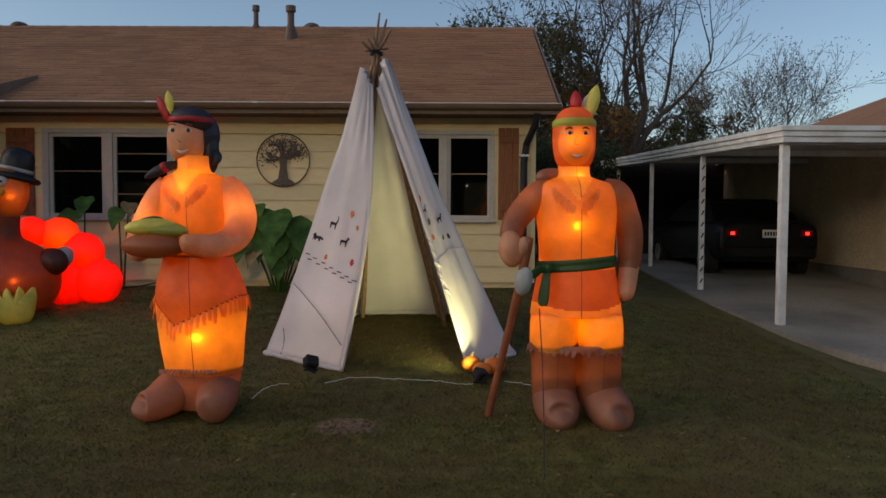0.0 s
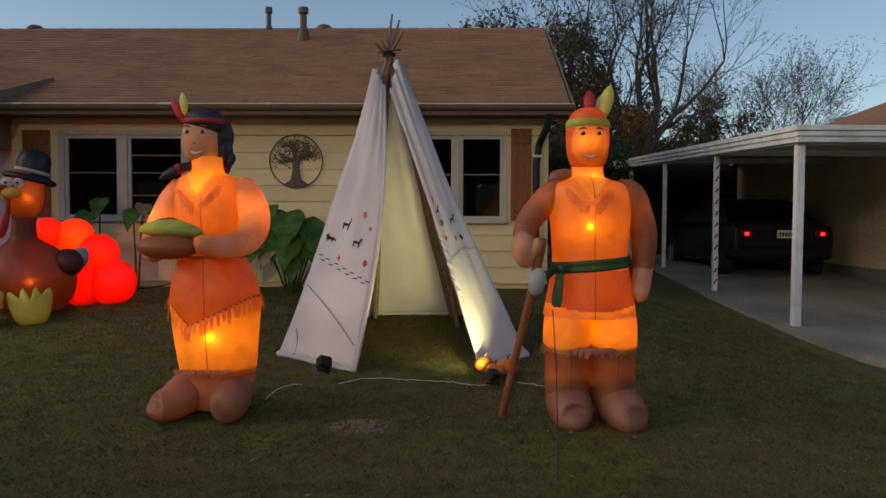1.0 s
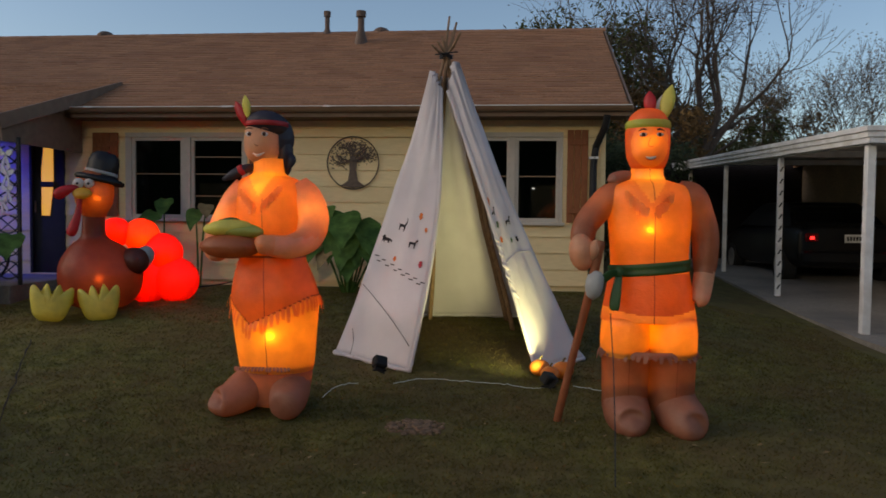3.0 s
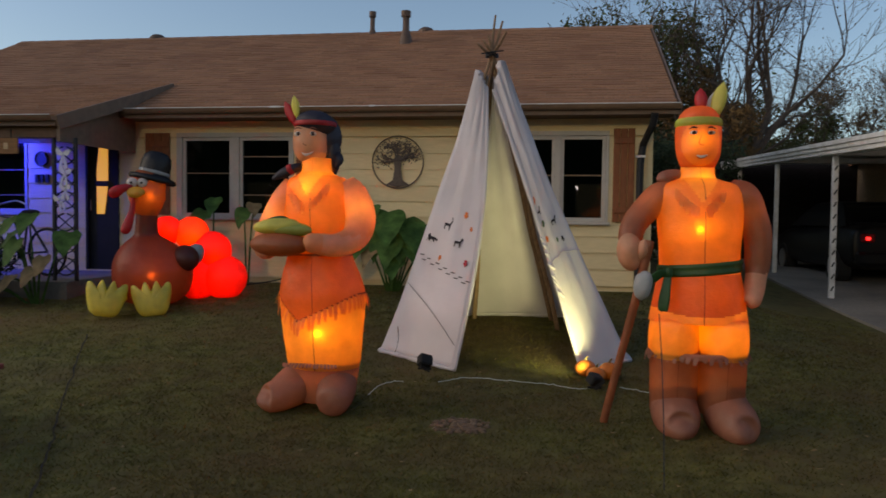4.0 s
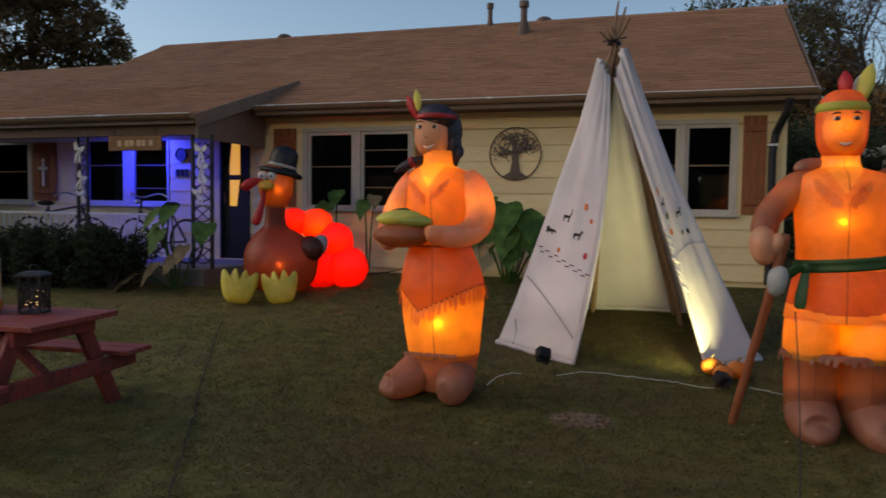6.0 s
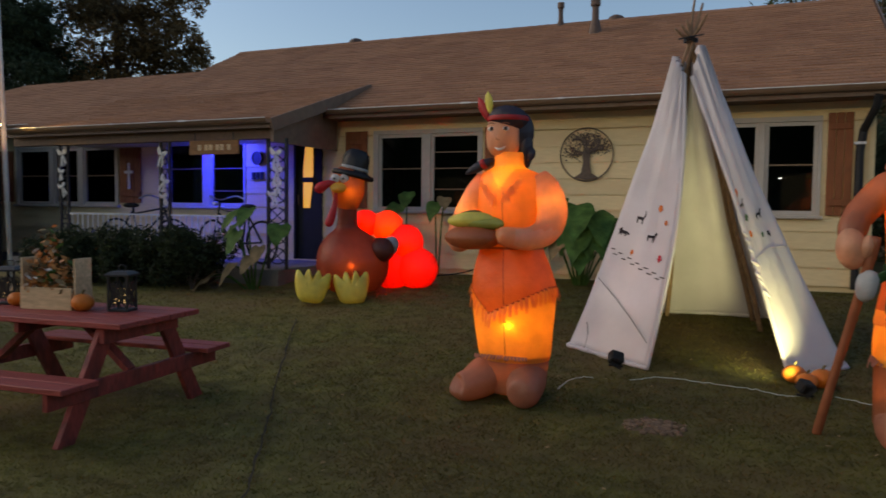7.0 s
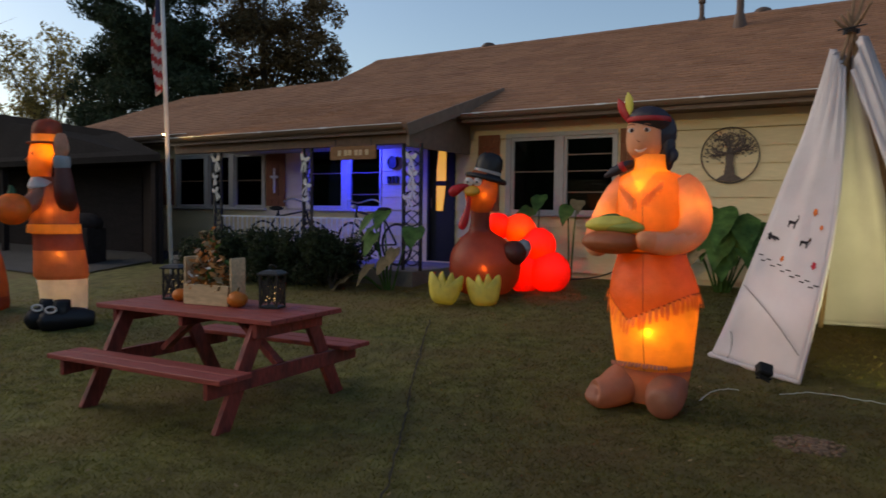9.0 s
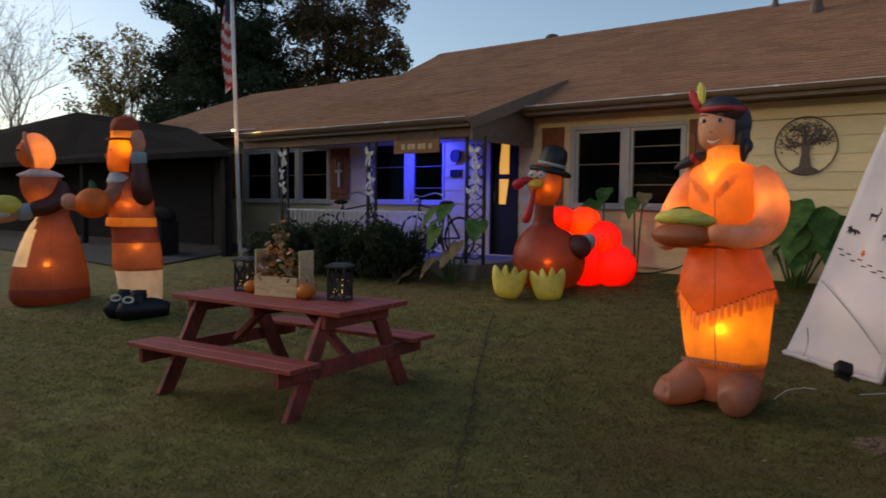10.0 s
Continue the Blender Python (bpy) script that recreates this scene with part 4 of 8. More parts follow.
def figure_basket():
    """Figure in a fringed dress that carries a bowl of corn."""
    mats, S = slots("i_orange", "i_tan", "i_bright", "i_skin", "i_brown", "i_navy", "i_red", "i_yellow", "i_leafgreen", "i_seam", "i_white", "i_green", "i_fringe", "i_sleeve", "i_clay", "i_collar", "i_ink", "i_strip")
    bm, rnd = bmesh.new(), random.Random(5)
    ox, oy = -1.757, 5.15

    def hem(x, y):
        if y > 0.05:
            return 0.88
        return 0.72 + 0.19 * min(1.0, abs(x + 0.10) / (0.21 if x < -0.10 else 0.40))

    def neck_open(x, z):
        """Inside the V of the neck."""
        return z > 1.61 + 0.14 * abs(x + 0.045) / 0.085

    def dress(c, j):
        h = hem(c.x, c.y)
        if c.z < h:
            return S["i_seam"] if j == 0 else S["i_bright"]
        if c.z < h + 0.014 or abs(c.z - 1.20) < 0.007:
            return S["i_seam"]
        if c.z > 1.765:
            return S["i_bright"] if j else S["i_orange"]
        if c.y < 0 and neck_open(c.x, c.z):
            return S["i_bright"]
        if c.y < 0 and neck_open(c.x, c.z + 0.05) and c.z > 1.6:
            return S["i_collar"] if noise.noise(Vector((c.x * 30, c.z * 18, 1))) > -0.1 else S["i_orange"]
        if j == 0:
            return S["i_seam"]
        return S["i_tan"] if c.z < 1.20 else S["i_orange"]

    keys = [(0.36, 0.02, 0, 0.255, 0.20), (0.413, 0.025, 0, 0.27, 0.215), (0.624, 0.015, 0, 0.296, 0.23), (0.79, 0.013, 0, 0.312, 0.24), (0.911, 0.012, 0, 0.317, 0.245),
            (1.046, 0.0, 0, 0.287, 0.225), (1.189, -0.01, 0, 0.24, 0.19), (1.316, -0.01, 0, 0.249, 0.195), (1.484, -0.02, 0, 0.262, 0.205), (1.653, -0.02, 0, 0.255, 0.19),
            (1.735, -0.03, 0, 0.215, 0.165), (1.772, -0.037, 0, 0.14, 0.135), (1.80, -0.037, 0, 0.111, 0.11), (1.89, -0.037, 0, 0.107, 0.105)]
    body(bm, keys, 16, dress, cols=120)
    for k in range(54):
        a = 2 * math.pi * k / 54
        x, y = 0.012 + 0.322 * math.cos(a), 0.25 * math.sin(a)
        flap(bm, (x, y, hem(x, y) + 0.01), (math.cos(a), math.sin(a), 0), 0.10, 0.026, S["i_fringe"], rnd)
    for k in range(16):
        x = -0.2 + 0.025 * k
        flap(bm, (x, -0.215, 0.43), (0, -1, 0), 0.03, 0.02, S["i_brown"], rnd)
    for u in np.linspace(0, 1, 7):
        flap(bm, (-0.19 + 0.12 * u, -0.165 - 0.035 * u, 1.68 - 0.12 * u), (-0.3, -1, 0), 0.075, 0.028, S["i_strip"], rnd)
        flap(bm, (0.10 - 0.11 * u, -0.170 - 0.03 * u, 1.70 - 0.12 * u), (0.3, -1, 0), 0.06, 0.03, S["i_strip"], rnd)
    # arms
    def sleeve(c, j):
        return S["i_sleeve"] if (c.x < 0.13 or c.z > 1.34) and (c.x > -0.30 or c.z > 1.30) else S["i_skin"]
    limb(bm, [(-0.20, 0.0, 1.70, 0.085), (-0.27, -0.02, 1.58, 0.105), (-0.36, -0.04, 1.40, 0.10), (-0.385, -0.09, 1.29, 0.092), (-0.34, -0.22, 1.24, 0.078), (-0.27, -0.30, 1.25, 0.06), (-0.25, -0.33, 1.26, 0.01)], 5, 20, matf=sleeve)
    limb(bm, [(0.17, 0.0, 1.71, 0.085), (0.235, 0.0, 1.61, 0.115), (0.295, -0.03, 1.46, 0.115), (0.285, -0.12, 1.33, 0.098), (0.20, -0.26, 1.275, 0.082), (0.08, -0.35, 1.285, 0.072), (0.02, -0.37, 1.30, 0.055), (0.0, -0.37, 1.30, 0.01)], 5, 20, matf=sleeve)
    # bowl with corn and leaves
    blob(bm, (-0.194, -0.32, 1.275), (0.21, 0.155, 0.085), S["i_clay"])
    blob(bm, (-0.16, -0.31, 1.385), (0.19, 0.095, 0.055), S["i_leafgreen"], (0, 4, 0))
    blob(bm, (-0.21, -0.34, 1.40), (0.17, 0.07, 0.055), S["i_yellow"], (0, -4, 0))
    blob(bm, (-0.25, -0.30, 1.41), (0.12, 0.06, 0.05), S["i_green"], (0, -18, 0))
    # head, hair, band, feathers
    body(bm, [(1.86, -0.08, -0.01, 0.02, 0.02), (1.87, -0.08, -0.01, 0.075, 0.08), (1.92, -0.082, -0.01, 0.115, 0.12), (2.0, -0.082, -0.01, 0.127, 0.135), (2.09, -0.08, 0, 0.124, 0.13), (2.17, -0.07, 0.01, 0.10, 0.11), (2.205, -0.06, 0.01, 0.02, 0.02)], 4, mi=S["i_skin"], cap0=True, cap1=True)
    blob(bm, (-0.018, 0.075, 2.045), (0.140, 0.120, 0.17), S["i_navy"])
    blob(bm, (-0.05, -0.005, 2.135), (0.147, 0.144, 0.098), S["i_navy"], (-8, 3, 0))
    blob(bm, (0.066, 0.065, 1.93), (0.052, 0.075, 0.16), S["i_navy"])
    limb(bm, [(0.09, 0.05, 1.93, 0.03), (0.12, 0.02, 1.88, 0.035), (0.10, 0.0, 1.82, 0.01)], 4, 10, S["i_navy"])
    limb(bm, [(-0.13, 0.02, 1.84, 0.02), (-0.19, -0.06, 1.815, 0.034), (-0.27, -0.08, 1.775, 0.036), (-0.345, -0.08, 1.735, 0.012)], 4, 12, S["i_navy"])
    limb(bm, [(-0.195, -0.075, 1.815, 0.036), (-0.215, -0.075, 1.805, 0.040), (-0.235, -0.08, 1.797, 0.034)], 2, 12, S["i_red"])
    body(bm, [(2.118, -0.052, -0.004, 0.147, 0.145), (2.124, -0.052, -0.004, 0.152, 0.150), (2.148, -0.052, -0.004, 0.151, 0.149), (2.154, -0.052, -0.004, 0.144, 0.142)], 2, mi=S["i_red"])
    feather(bm, (-0.185, -0.05, 2.12), (-0.275, -0.03, 2.30), 0.036, S["i_red"])
    feather(bm, (-0.165, -0.07, 2.17), (-0.19, -0.07, 2.335), 0.033, S["i_yellow"])
    # plain printed features
    for x in (-0.138, -0.032):
        blob(bm, (x, -0.124, 2.055), (0.030, 0.010, 0.018), S["i_white"], n=8)
        blob(bm, (x + 0.004, -0.131, 2.056), (0.014, 0.006, 0.015), S["i_ink"], n=8)
        limb(bm, [(x - 0.03, -0.124, 2.088, 0.003), (x, -0.128, 2.100, 0.006), (x + 0.03, -0.122, 2.09, 0.003)], 3, 6, S["i_brown"])
    limb(bm, [(-0.080, -0.139, 2.02, 0.002), (-0.094, -0.142, 1.985, 0.003), (-0.072, -0.143, 1.972, 0.004)], 3, 6, S["i_clay"])
    limb(bm, [(-0.115, -0.122, 1.925, 0.003), (-0.072, -0.134, 1.905, 0.011), (-0.028, -0.122, 1.928, 0.003)], 4, 8, S["i_white"])
    # boots
    body(bm, [(0.13, 0.02, 0, 0.22, 0.16), (0.25, 0.02, 0, 0.25, 0.185), (0.36, 0.022, 0, 0.262, 0.205), (0.42, 0.025, 0, 0.268, 0.213)], 4, mi=S["i_brown"], cap0=True)
    limb(bm, [(-0.10, 0.0, 0.32, 0.10), (-0.16, -0.08, 0.25, 0.145), (-0.25, -0.19, 0.19, 0.120), (-0.32, -0.25, 0.18, 0.095), (-0.33, -0.27, 0.19, 0.02)], 5, 20, S["i_brown"])
    limb(bm, [(0.13, 0.02, 0.32, 0.11), (0.15, -0.08, 0.25, 0.14), (0.17, -0.22, 0.20, 0.128), (0.18, -0.30, 0.185, 0.10), (0.18, -0.335, 0.18, 0.02)], 5, 20, S["i_brown"])
    ob = place_figure("inflatable_figure", bm, mats, "glowing orange inflatable figure carrying a bowl of corn on the lawn", (ox, oy, -0.01), 0, "inflatables")
    # bulbs at the hot spots; arm, head, boot and bowl points are added fill
    for p, w in (((-0.06, -0.155, 1.655), 0.16), ((-0.03, -0.07, 1.66), 0.50), ((-0.02, -0.02, 1.50), 0.35), ((-0.037, -0.02, 1.80), 0.14), ((0.05, -0.212, 0.64), 0.45), ((0.02, -0.04, 0.66), 1.2), ((0.03, 0.02, 0.95), 0.5), ((-0.34, -0.04, 1.46), 0.30), ((0.285, -0.03, 1.50), 0.38), ((-0.08, -0.02, 2.0), 0.11), ((-0.2, -0.1, 0.24), 0.10), ((0.16, -0.12, 0.24), 0.10), ((-0.19, -0.3, 1.27), 0.05)):
        lamp("inflatable_light", "POINT", (ox + p[0], oy + p[1], p[2]), BULB_W * w, AMBER, 0.025)


figure_basket()


def figure_staff():
    """Figure with a sash, a feather band and a long staff."""
    mats, S = slots("i_orange", "i_tan", "i_bright", "i_skin", "i_brown", "i_red", "i_yellow", "i_green", "i_seam", "i_grey", "i_white", "i_fringe", "i_band", "i_clay", "i_ink", "i_cap", "i_collar", "i_strip")
    bm, rnd = bmesh.new(), random.Random(8)
    ox, oy = 0.8925, 5.12

    def neck_open(x, z):
        return z > 1.575 + 0.15 * abs(x + 0.03) / 0.10

    def suit(c, j):
        if c.z < 0.84 + 0.12 * c.x * c.x / 0.1 * 0.4:
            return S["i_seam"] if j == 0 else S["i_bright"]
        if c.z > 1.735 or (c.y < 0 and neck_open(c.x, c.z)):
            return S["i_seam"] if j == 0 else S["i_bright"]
        if c.y < 0 and c.z > 1.5 and neck_open(c.x, c.z + 0.075):
            return S["i_collar"] if noise.noise(Vector((c.x * 34, c.z * 16, 2))) > -0.15 else S["i_orange"]
        if j == 0:
            return S["i_seam"]
        return S["i_tan"] if c.z < 1.12 else S["i_orange"]

    keys = [(0.79, -0.003, 0, 0.316, 0.224), (0.812, -0.005, 0, 0.318, 0.225), (0.973, -0.004, 0, 0.292, 0.215), (1.134, -0.006, 0, 0.264, 0.20),
            (1.255, -0.008, 0, 0.262, 0.20), (1.457, -0.01, 0, 0.277, 0.21), (1.618, -0.014, 0, 0.285, 0.20), (1.70, -0.02, 0, 0.245, 0.17), (1.735, -0.03, 0, 0.15, 0.135), (1.76, -0.032, 0, 0.112, 0.11), (1.86, -0.034, 0, 0.108, 0.105)]
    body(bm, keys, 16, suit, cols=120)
    # sash, knot and tails
    sash = bmesh.new()
    body(sash, [(1.108, -0.006, 0, 0.266, 0.202), (1.120, -0.006, 0, 0.276, 0.212), (1.15, -0.006, 0, 0.272, 0.208), (1.175, -0.006, 0, 0.277, 0.213), (1.19, -0.006, 0, 0.266, 0.202)], 3)
    vs = {v: bm.verts.new((v.co.x, v.co.y, v.co.z + 0.09 * v.co.x)) for v in sash.verts}
    for f in sash.faces:
        bm.faces.new([vs[v] for v in f.verts]).material_index = S["i_green"]
    sash.free()
    blob(bm, (-0.235, -0.20, 1.125), (0.035, 0.035, 0.04), S["i_green"], n=10)
    limb(bm, [(-0.235, -0.21, 1.12, 0.022), (-0.25, -0.235, 1.03, 0.03), (-0.262, -0.245, 0.95, 0.036), (-0.268, -0.245, 0.885, 0.030), (-0.27, -0.245, 0.88, 0.005)], 4, 10, S["i_green"], flat=0.2)
    limb(bm, [(-0.235, -0.21, 1.12, 0.018), (-0.29, -0.25, 1.12, 0.03), (-0.335, -0.25, 1.085, 0.03), (-0.36, -0.25, 1.06, 0.005)], 4, 10, S["i_green"], flat=0.2)
    # legs, fringe and boots
    for cx, r in ((-0.152, 0.162), (0.160, 0.158)):
        body(bm, [(0.18, cx, 0, r * 0.95, 0.165), (0.30, cx, 0, r * 0.96, 0.17), (0.45, cx, 0, r * 0.98, 0.18), (0.575, cx, 0, r, 0.20), (0.60, cx, 0, r * 0.96, 0.195)], 4, lambda c, j: S["i_seam"] if j == 0 else S["i_clay"], cap1=True)
    for cx in (-0.160, 0.160):
        body(bm, [(0.55, cx, 0, 0.158, 0.20), (0.62, cx, 0, 0.164, 0.215), (0.72, cx, 0, 0.162, 0.218), (0.79, cx, 0, 0.152, 0.208), (0.83, cx, 0, 0.12, 0.17)], 5, mi=S["i_bright"])
    for k in range(44):
        a = 2 * math.pi * k / 44
        flap(bm, (0.33 * math.cos(a), 0.225 * math.sin(a), 0.585), (math.cos(a), math.sin(a), 0), 0.055, 0.03, S["i_brown"], rnd)
    body(bm, [(0.555, 0, 0, 0.326, 0.223), (0.57, 0, 0, 0.332, 0.230), (0.59, 0, 0, 0.330, 0.228), (0.60, 0, 0, 0.320, 0.218)], 2, mi=S["i_brown"])
    limb(bm, [(-0.15, 0.02, 0.30, 0.14), (-0.148, -0.05, 0.19, 0.158), (-0.14, -0.17, 0.15, 0.142), (-0.135, -0.26, 0.135, 0.10), (-0.135, -0.29, 0.15, 0.02)], 5, 22, S["i_brown"])
    limb(bm, [(0.165, 0.02, 0.30, 0.14), (0.19, -0.06, 0.19, 0.155), (0.225, -0.19, 0.15, 0.142), (0.24, -0.29, 0.135, 0.10), (0.258, -0.32, 0.145, 0.02)], 5, 22, S["i_brown"])
    # arms
    limb(bm, [(-0.19, 0.0, 1.69, 0.06), (-0.27, 0.0, 1.63, 0.095), (-0.36, -0.02, 1.54, 0.092), (-0.44, -0.06, 1.44, 0.085), (-0.47, -0.11, 1.35, 0.08), (-0.478, -0.14, 1.28, 0.05), (-0.478, -0.14, 1.27, 0.01)], 5, 20, mi=S["i_clay"])
    blob(bm, (-0.476, -0.17, 1.255), (0.085, 0.085, 0.125), S["i_skin"], (0, -8, 0))
    blob(bm, (-0.40, -0.21, 1.27), (0.04, 0.05, 0.07), S["i_skin"], (0, 10, 0))
    limb(bm, [(0.17, 0.0, 1.69, 0.06), (0.26, 0.0, 1.63, 0.10), (0.325, 0.01, 1.50, 0.095), (0.365, 0.01, 1.36, 0.09), (0.365, 0.0, 1.19, 0.08), (0.355, -0.02, 1.11, 0.068), (0.335, -0.05, 1.0, 0.064), (0.315, -0.09, 0.93, 0.05), (0.31, -0.09, 0.92, 0.01)], 5, 20, matf=lambda c, j: S["i_skin"] if c.z < 1.125 else S["i_clay"])
    # staff with a pale head
    limb(bm, [(-0.36, -0.22, 1.31, 0.008), (-0.362, -0.22, 1.30, 0.029), (-0.44, -0.16, 0.90, 0.028), (-0.53, -0.09, 0.48, 0.026), (-0.61, -0.03, 0.09, 0.026), (-0.612, -0.03, 0.07, 0.006)], 4, 14, S["i_clay"])
    limb(bm, [(-0.39, -0.235, 1.135, 0.012), (-0.388, -0.24, 1.105, 0.052), (-0.398, -0.24, 1.04, 0.060), (-0.405, -0.24, 0.975, 0.045), (-0.405, -0.24, 0.945, 0.008)], 4, 14, S["i_grey"], flat=0.7)
    # collar fringe and hood
    for u in np.linspace(0, 1, 8):
        flap(bm, (-0.19 + 0.13 * u, -0.16 - 0.05 * u, 1.67 - 0.12 * u), (-0.3, -1, 0), 0.085, 0.026, S["i_strip"], rnd)
    for u in np.linspace(0, 1, 6):
        flap(bm, (0.10 - 0.10 * u, -0.17 - 0.04 * u, 1.66 - 0.10 * u), (0.3, -1, 0), 0.075, 0.032, S["i_strip"], rnd)
    limb(bm, [(-0.10, 0.02, 1.77, 0.03), (-0.19, 0.02, 1.765, 0.045), (-0.26, 0.0, 1.745, 0.045), (-0.29, -0.02, 1.735, 0.012)], 4, 12, S["i_brown"])
    # head
    def skull(c, j):
        face = c.y < 0.02 and ((c.x + 0.036) / 0.122) ** 2 + ((c.z - 1.975) / 0.155) ** 2 < 1
        return S["i_orange"] if face else S["i_cap"]
    body(bm, [(1.815, -0.034, -0.01, 0.10, 0.10), (1.84, -0.034, -0.01, 0.118, 0.125), (1.90, -0.034, -0.01, 0.138, 0.145), (1.99, -0.034, 0, 0.147, 0.155), (2.09, -0.034, 0, 0.145, 0.153), (2.17, -0.034, 0, 0.120, 0.13), (2.215, -0.034, 0, 0.07, 0.08), (2.228, -0.034, 0, 0.01, 0.01)], 10, skull, cap1=True, cols=96)
    body(bm, [(2.085, -0.034, 0, 0.146, 0.154), (2.10, -0.034, 0, 0.152, 0.160), (2.125, -0.034, 0, 0.149, 0.157), (2.14, -0.034, 0, 0.139, 0.148)], 2, mi=S["i_band"])
    feather(bm, (-0.02, -0.02, 2.17), (-0.03, 0.0, 2.345), 0.042, S["i_red"])
    feather(bm, (0.05, -0.02, 2.12), (0.12, 0.0, 2.385), 0.048, S["i_yellow"])
    feather(bm, (0.03, 0.0, 2.15), (0.06, 0.02, 2.32), 0.03, S["i_white"])
    for x in (-0.088, 0.018):
        blob(bm, (x, -0.147, 2.035), (0.026, 0.008, 0.014), S["i_white"], n=8)
        blob(bm, (x, -0.153, 2.035), (0.013, 0.006, 0.013), S["i_ink"], n=8)
        limb(bm, [(x - 0.032, -0.144, 2.058, 0.002), (x, -0.151, 2.072, 0.006), (x + 0.032, -0.144, 2.058, 0.002)], 3, 6, S["i_ink"])
    limb(bm, [(-0.040, -0.155, 2.02, 0.002), (-0.056, -0.157, 1.97, 0.003), (-0.040, -0.157, 1.955, 0.003), (-0.024, -0.157, 1.957, 0.002)], 4, 6, S["i_tan"])
    limb(bm, [(-0.092, -0.136, 1.905, 0.002), (-0.036, -0.152, 1.868, 0.004), (0.024, -0.138, 1.908, 0.002)], 5, 6, S["i_tan"])
    limb(bm, [(-0.080, -0.141, 1.897, 0.002), (-0.036, -0.152, 1.879, 0.010), (0.010, -0.143, 1.899, 0.002)], 5, 8, S["i_white"])
    place_figure("inflatable_figure", bm, mats, "glowing orange inflatable figure with green sash leaning on a staff", (ox, oy, 0.0), 0, "inflatables")
    # arm and lower-leg points are added fill, the others stand for bulbs
    for p, w in (((-0.05, -0.10, 1.99), 0.30), ((-0.02, -0.06, 1.74), 0.28), ((-0.04, -0.192, 1.41), 0.30), ((-0.02, -0.06, 1.44), 0.6), ((0.13, -0.06, 0.70), 0.55), ((-0.15, -0.03, 0.70), 0.45), ((0.0, 0.0, 0.95), 0.4), ((0.0, 0.0, 1.0), 0.5), ((-0.152, 0.0, 0.36), 0.22), ((0.16, 0.0, 0.36), 0.22), ((-0.33, -0.01, 1.58), 0.13), ((0.32, 0.01, 1.55), 0.11)):
        lamp("inflatable_light", "POINT", (ox + p[0], oy + p[1], p[2]), BULB_W * w, AMBER, 0.025)


figure_staff()


def turkey():
    mats, S = slots("i_brown", "i_orange", "i_black", "i_yellow", "i_red", "i_redglow", "i_orangered", "i_grey", "i_white", "i_maroon", "i_seam", "i_turkey", "i_plum", "i_beak")
    o = (-4.81, 8.09, 0.34)
    r = Matrix.Translation(o) @ pose(0, 0, 0, 0, 0, 29.4)
    bird = thing("inflatable_turkey", o, "inflatable brown turkey in a black hat with glowing red tail", "inflatable", "inflatables")

    def put(name, bm, label=""):
        bmesh.ops.transform(bm, matrix=r, verts=bm.verts)
        return part(name, bm, mats, bird, label, smooth=True)

    bm = bmesh.new()
    body(bm, [(0.05, 0, 0, 0.20, 0.20), (0.10, 0, 0, 0.32, 0.32), (0.24, 0, 0, 0.425, 0.40), (0.44, 0, 0, 0.455, 0.43), (0.62, -0.01, 0, 0.41, 0.38), (0.77, -0.04, -0.02, 0.28, 0.26), (0.86, -0.065, -0.03, 0.155, 0.155), (0.95, -0.07, -0.04, 0.125, 0.125), (1.12, -0.065, -0.05, 0.122, 0.122), (1.16, -0.065, -0.05, 0.12, 0.12)], 6,
         lambda c, j: S["i_seam"] if j == 0 or j in (10, 29) else S["i_plum"], cap0=True)
    put("body", bm, "plum-brown glowing body")
    bm = bmesh.new()
    body(bm, [(1.10, -0.06, -0.06, 0.115, 0.115), (1.17, -0.06, -0.06, 0.150, 0.150), (1.27, -0.06, -0.06, 0.195, 0.195), (1.38, -0.06, -0.06, 0.208, 0.208), (1.50, -0.055, -0.05, 0.198, 0.198), (1.60, -0.05, -0.04, 0.16, 0.16), (1.66, -0.05, -0.04, 0.05, 0.05)], 5, mi=S["i_turkey"], cap1=True)
    put("head", bm, "rust-orange glowing head")
    # tall hat, leaning
    bm = bmesh.new()
    m = Matrix.Translation((0.0, -0.02, 1.535)) @ pose(0, 0, 0, 0, 13, 0)
    def hat(z, r):
        return [m @ Vector((r * math.cos(a), r * math.sin(a), z)) for a in np.linspace(0, 2 * math.pi, 33)[:-1]]
    rings(bm, [hat(z, r) for z, r in ((-0.03, 0.18), (-0.035, 0.25), (-0.01, 0.272), (0.02, 0.255), (0.04, 0.19), (0.06, 0.172))], mi=S["i_black"])
    rings(bm, [hat(z, r) for z, r in ((0.06, 0.172), (0.065, 0.178), (0.095, 0.176), (0.10, 0.170))], mi=S["i_grey"])
    rings(bm, [hat(z, r) for z, r in ((0.10, 0.170), (0.20, 0.168), (0.27, 0.150), (0.315, 0.10), (0.33, 0.01))], mi=S["i_black"], cap1=True)
    put("hat", bm, "black hat with a grey band")
    for x in (-0.215, -0.105):
        bm = bmesh.new()
        blob(bm, (x, -0.235, 1.478), (0.058, 0.05, 0.058), S["i_white"], n=12)
        blob(bm, (x - 0.01, -0.282, 1.475), (0.014, 0.01, 0.014), S["i_black"], n=8)
        put("eye", bm)
    bm = bmesh.new()
    blob(bm, (-0.175, -0.30, 1.365), (0.10, 0.12, 0.06), S["i_beak"], (15, 0, 0), n=14)
    put("beak", bm, "yellow beak")
    bm = bmesh.new()
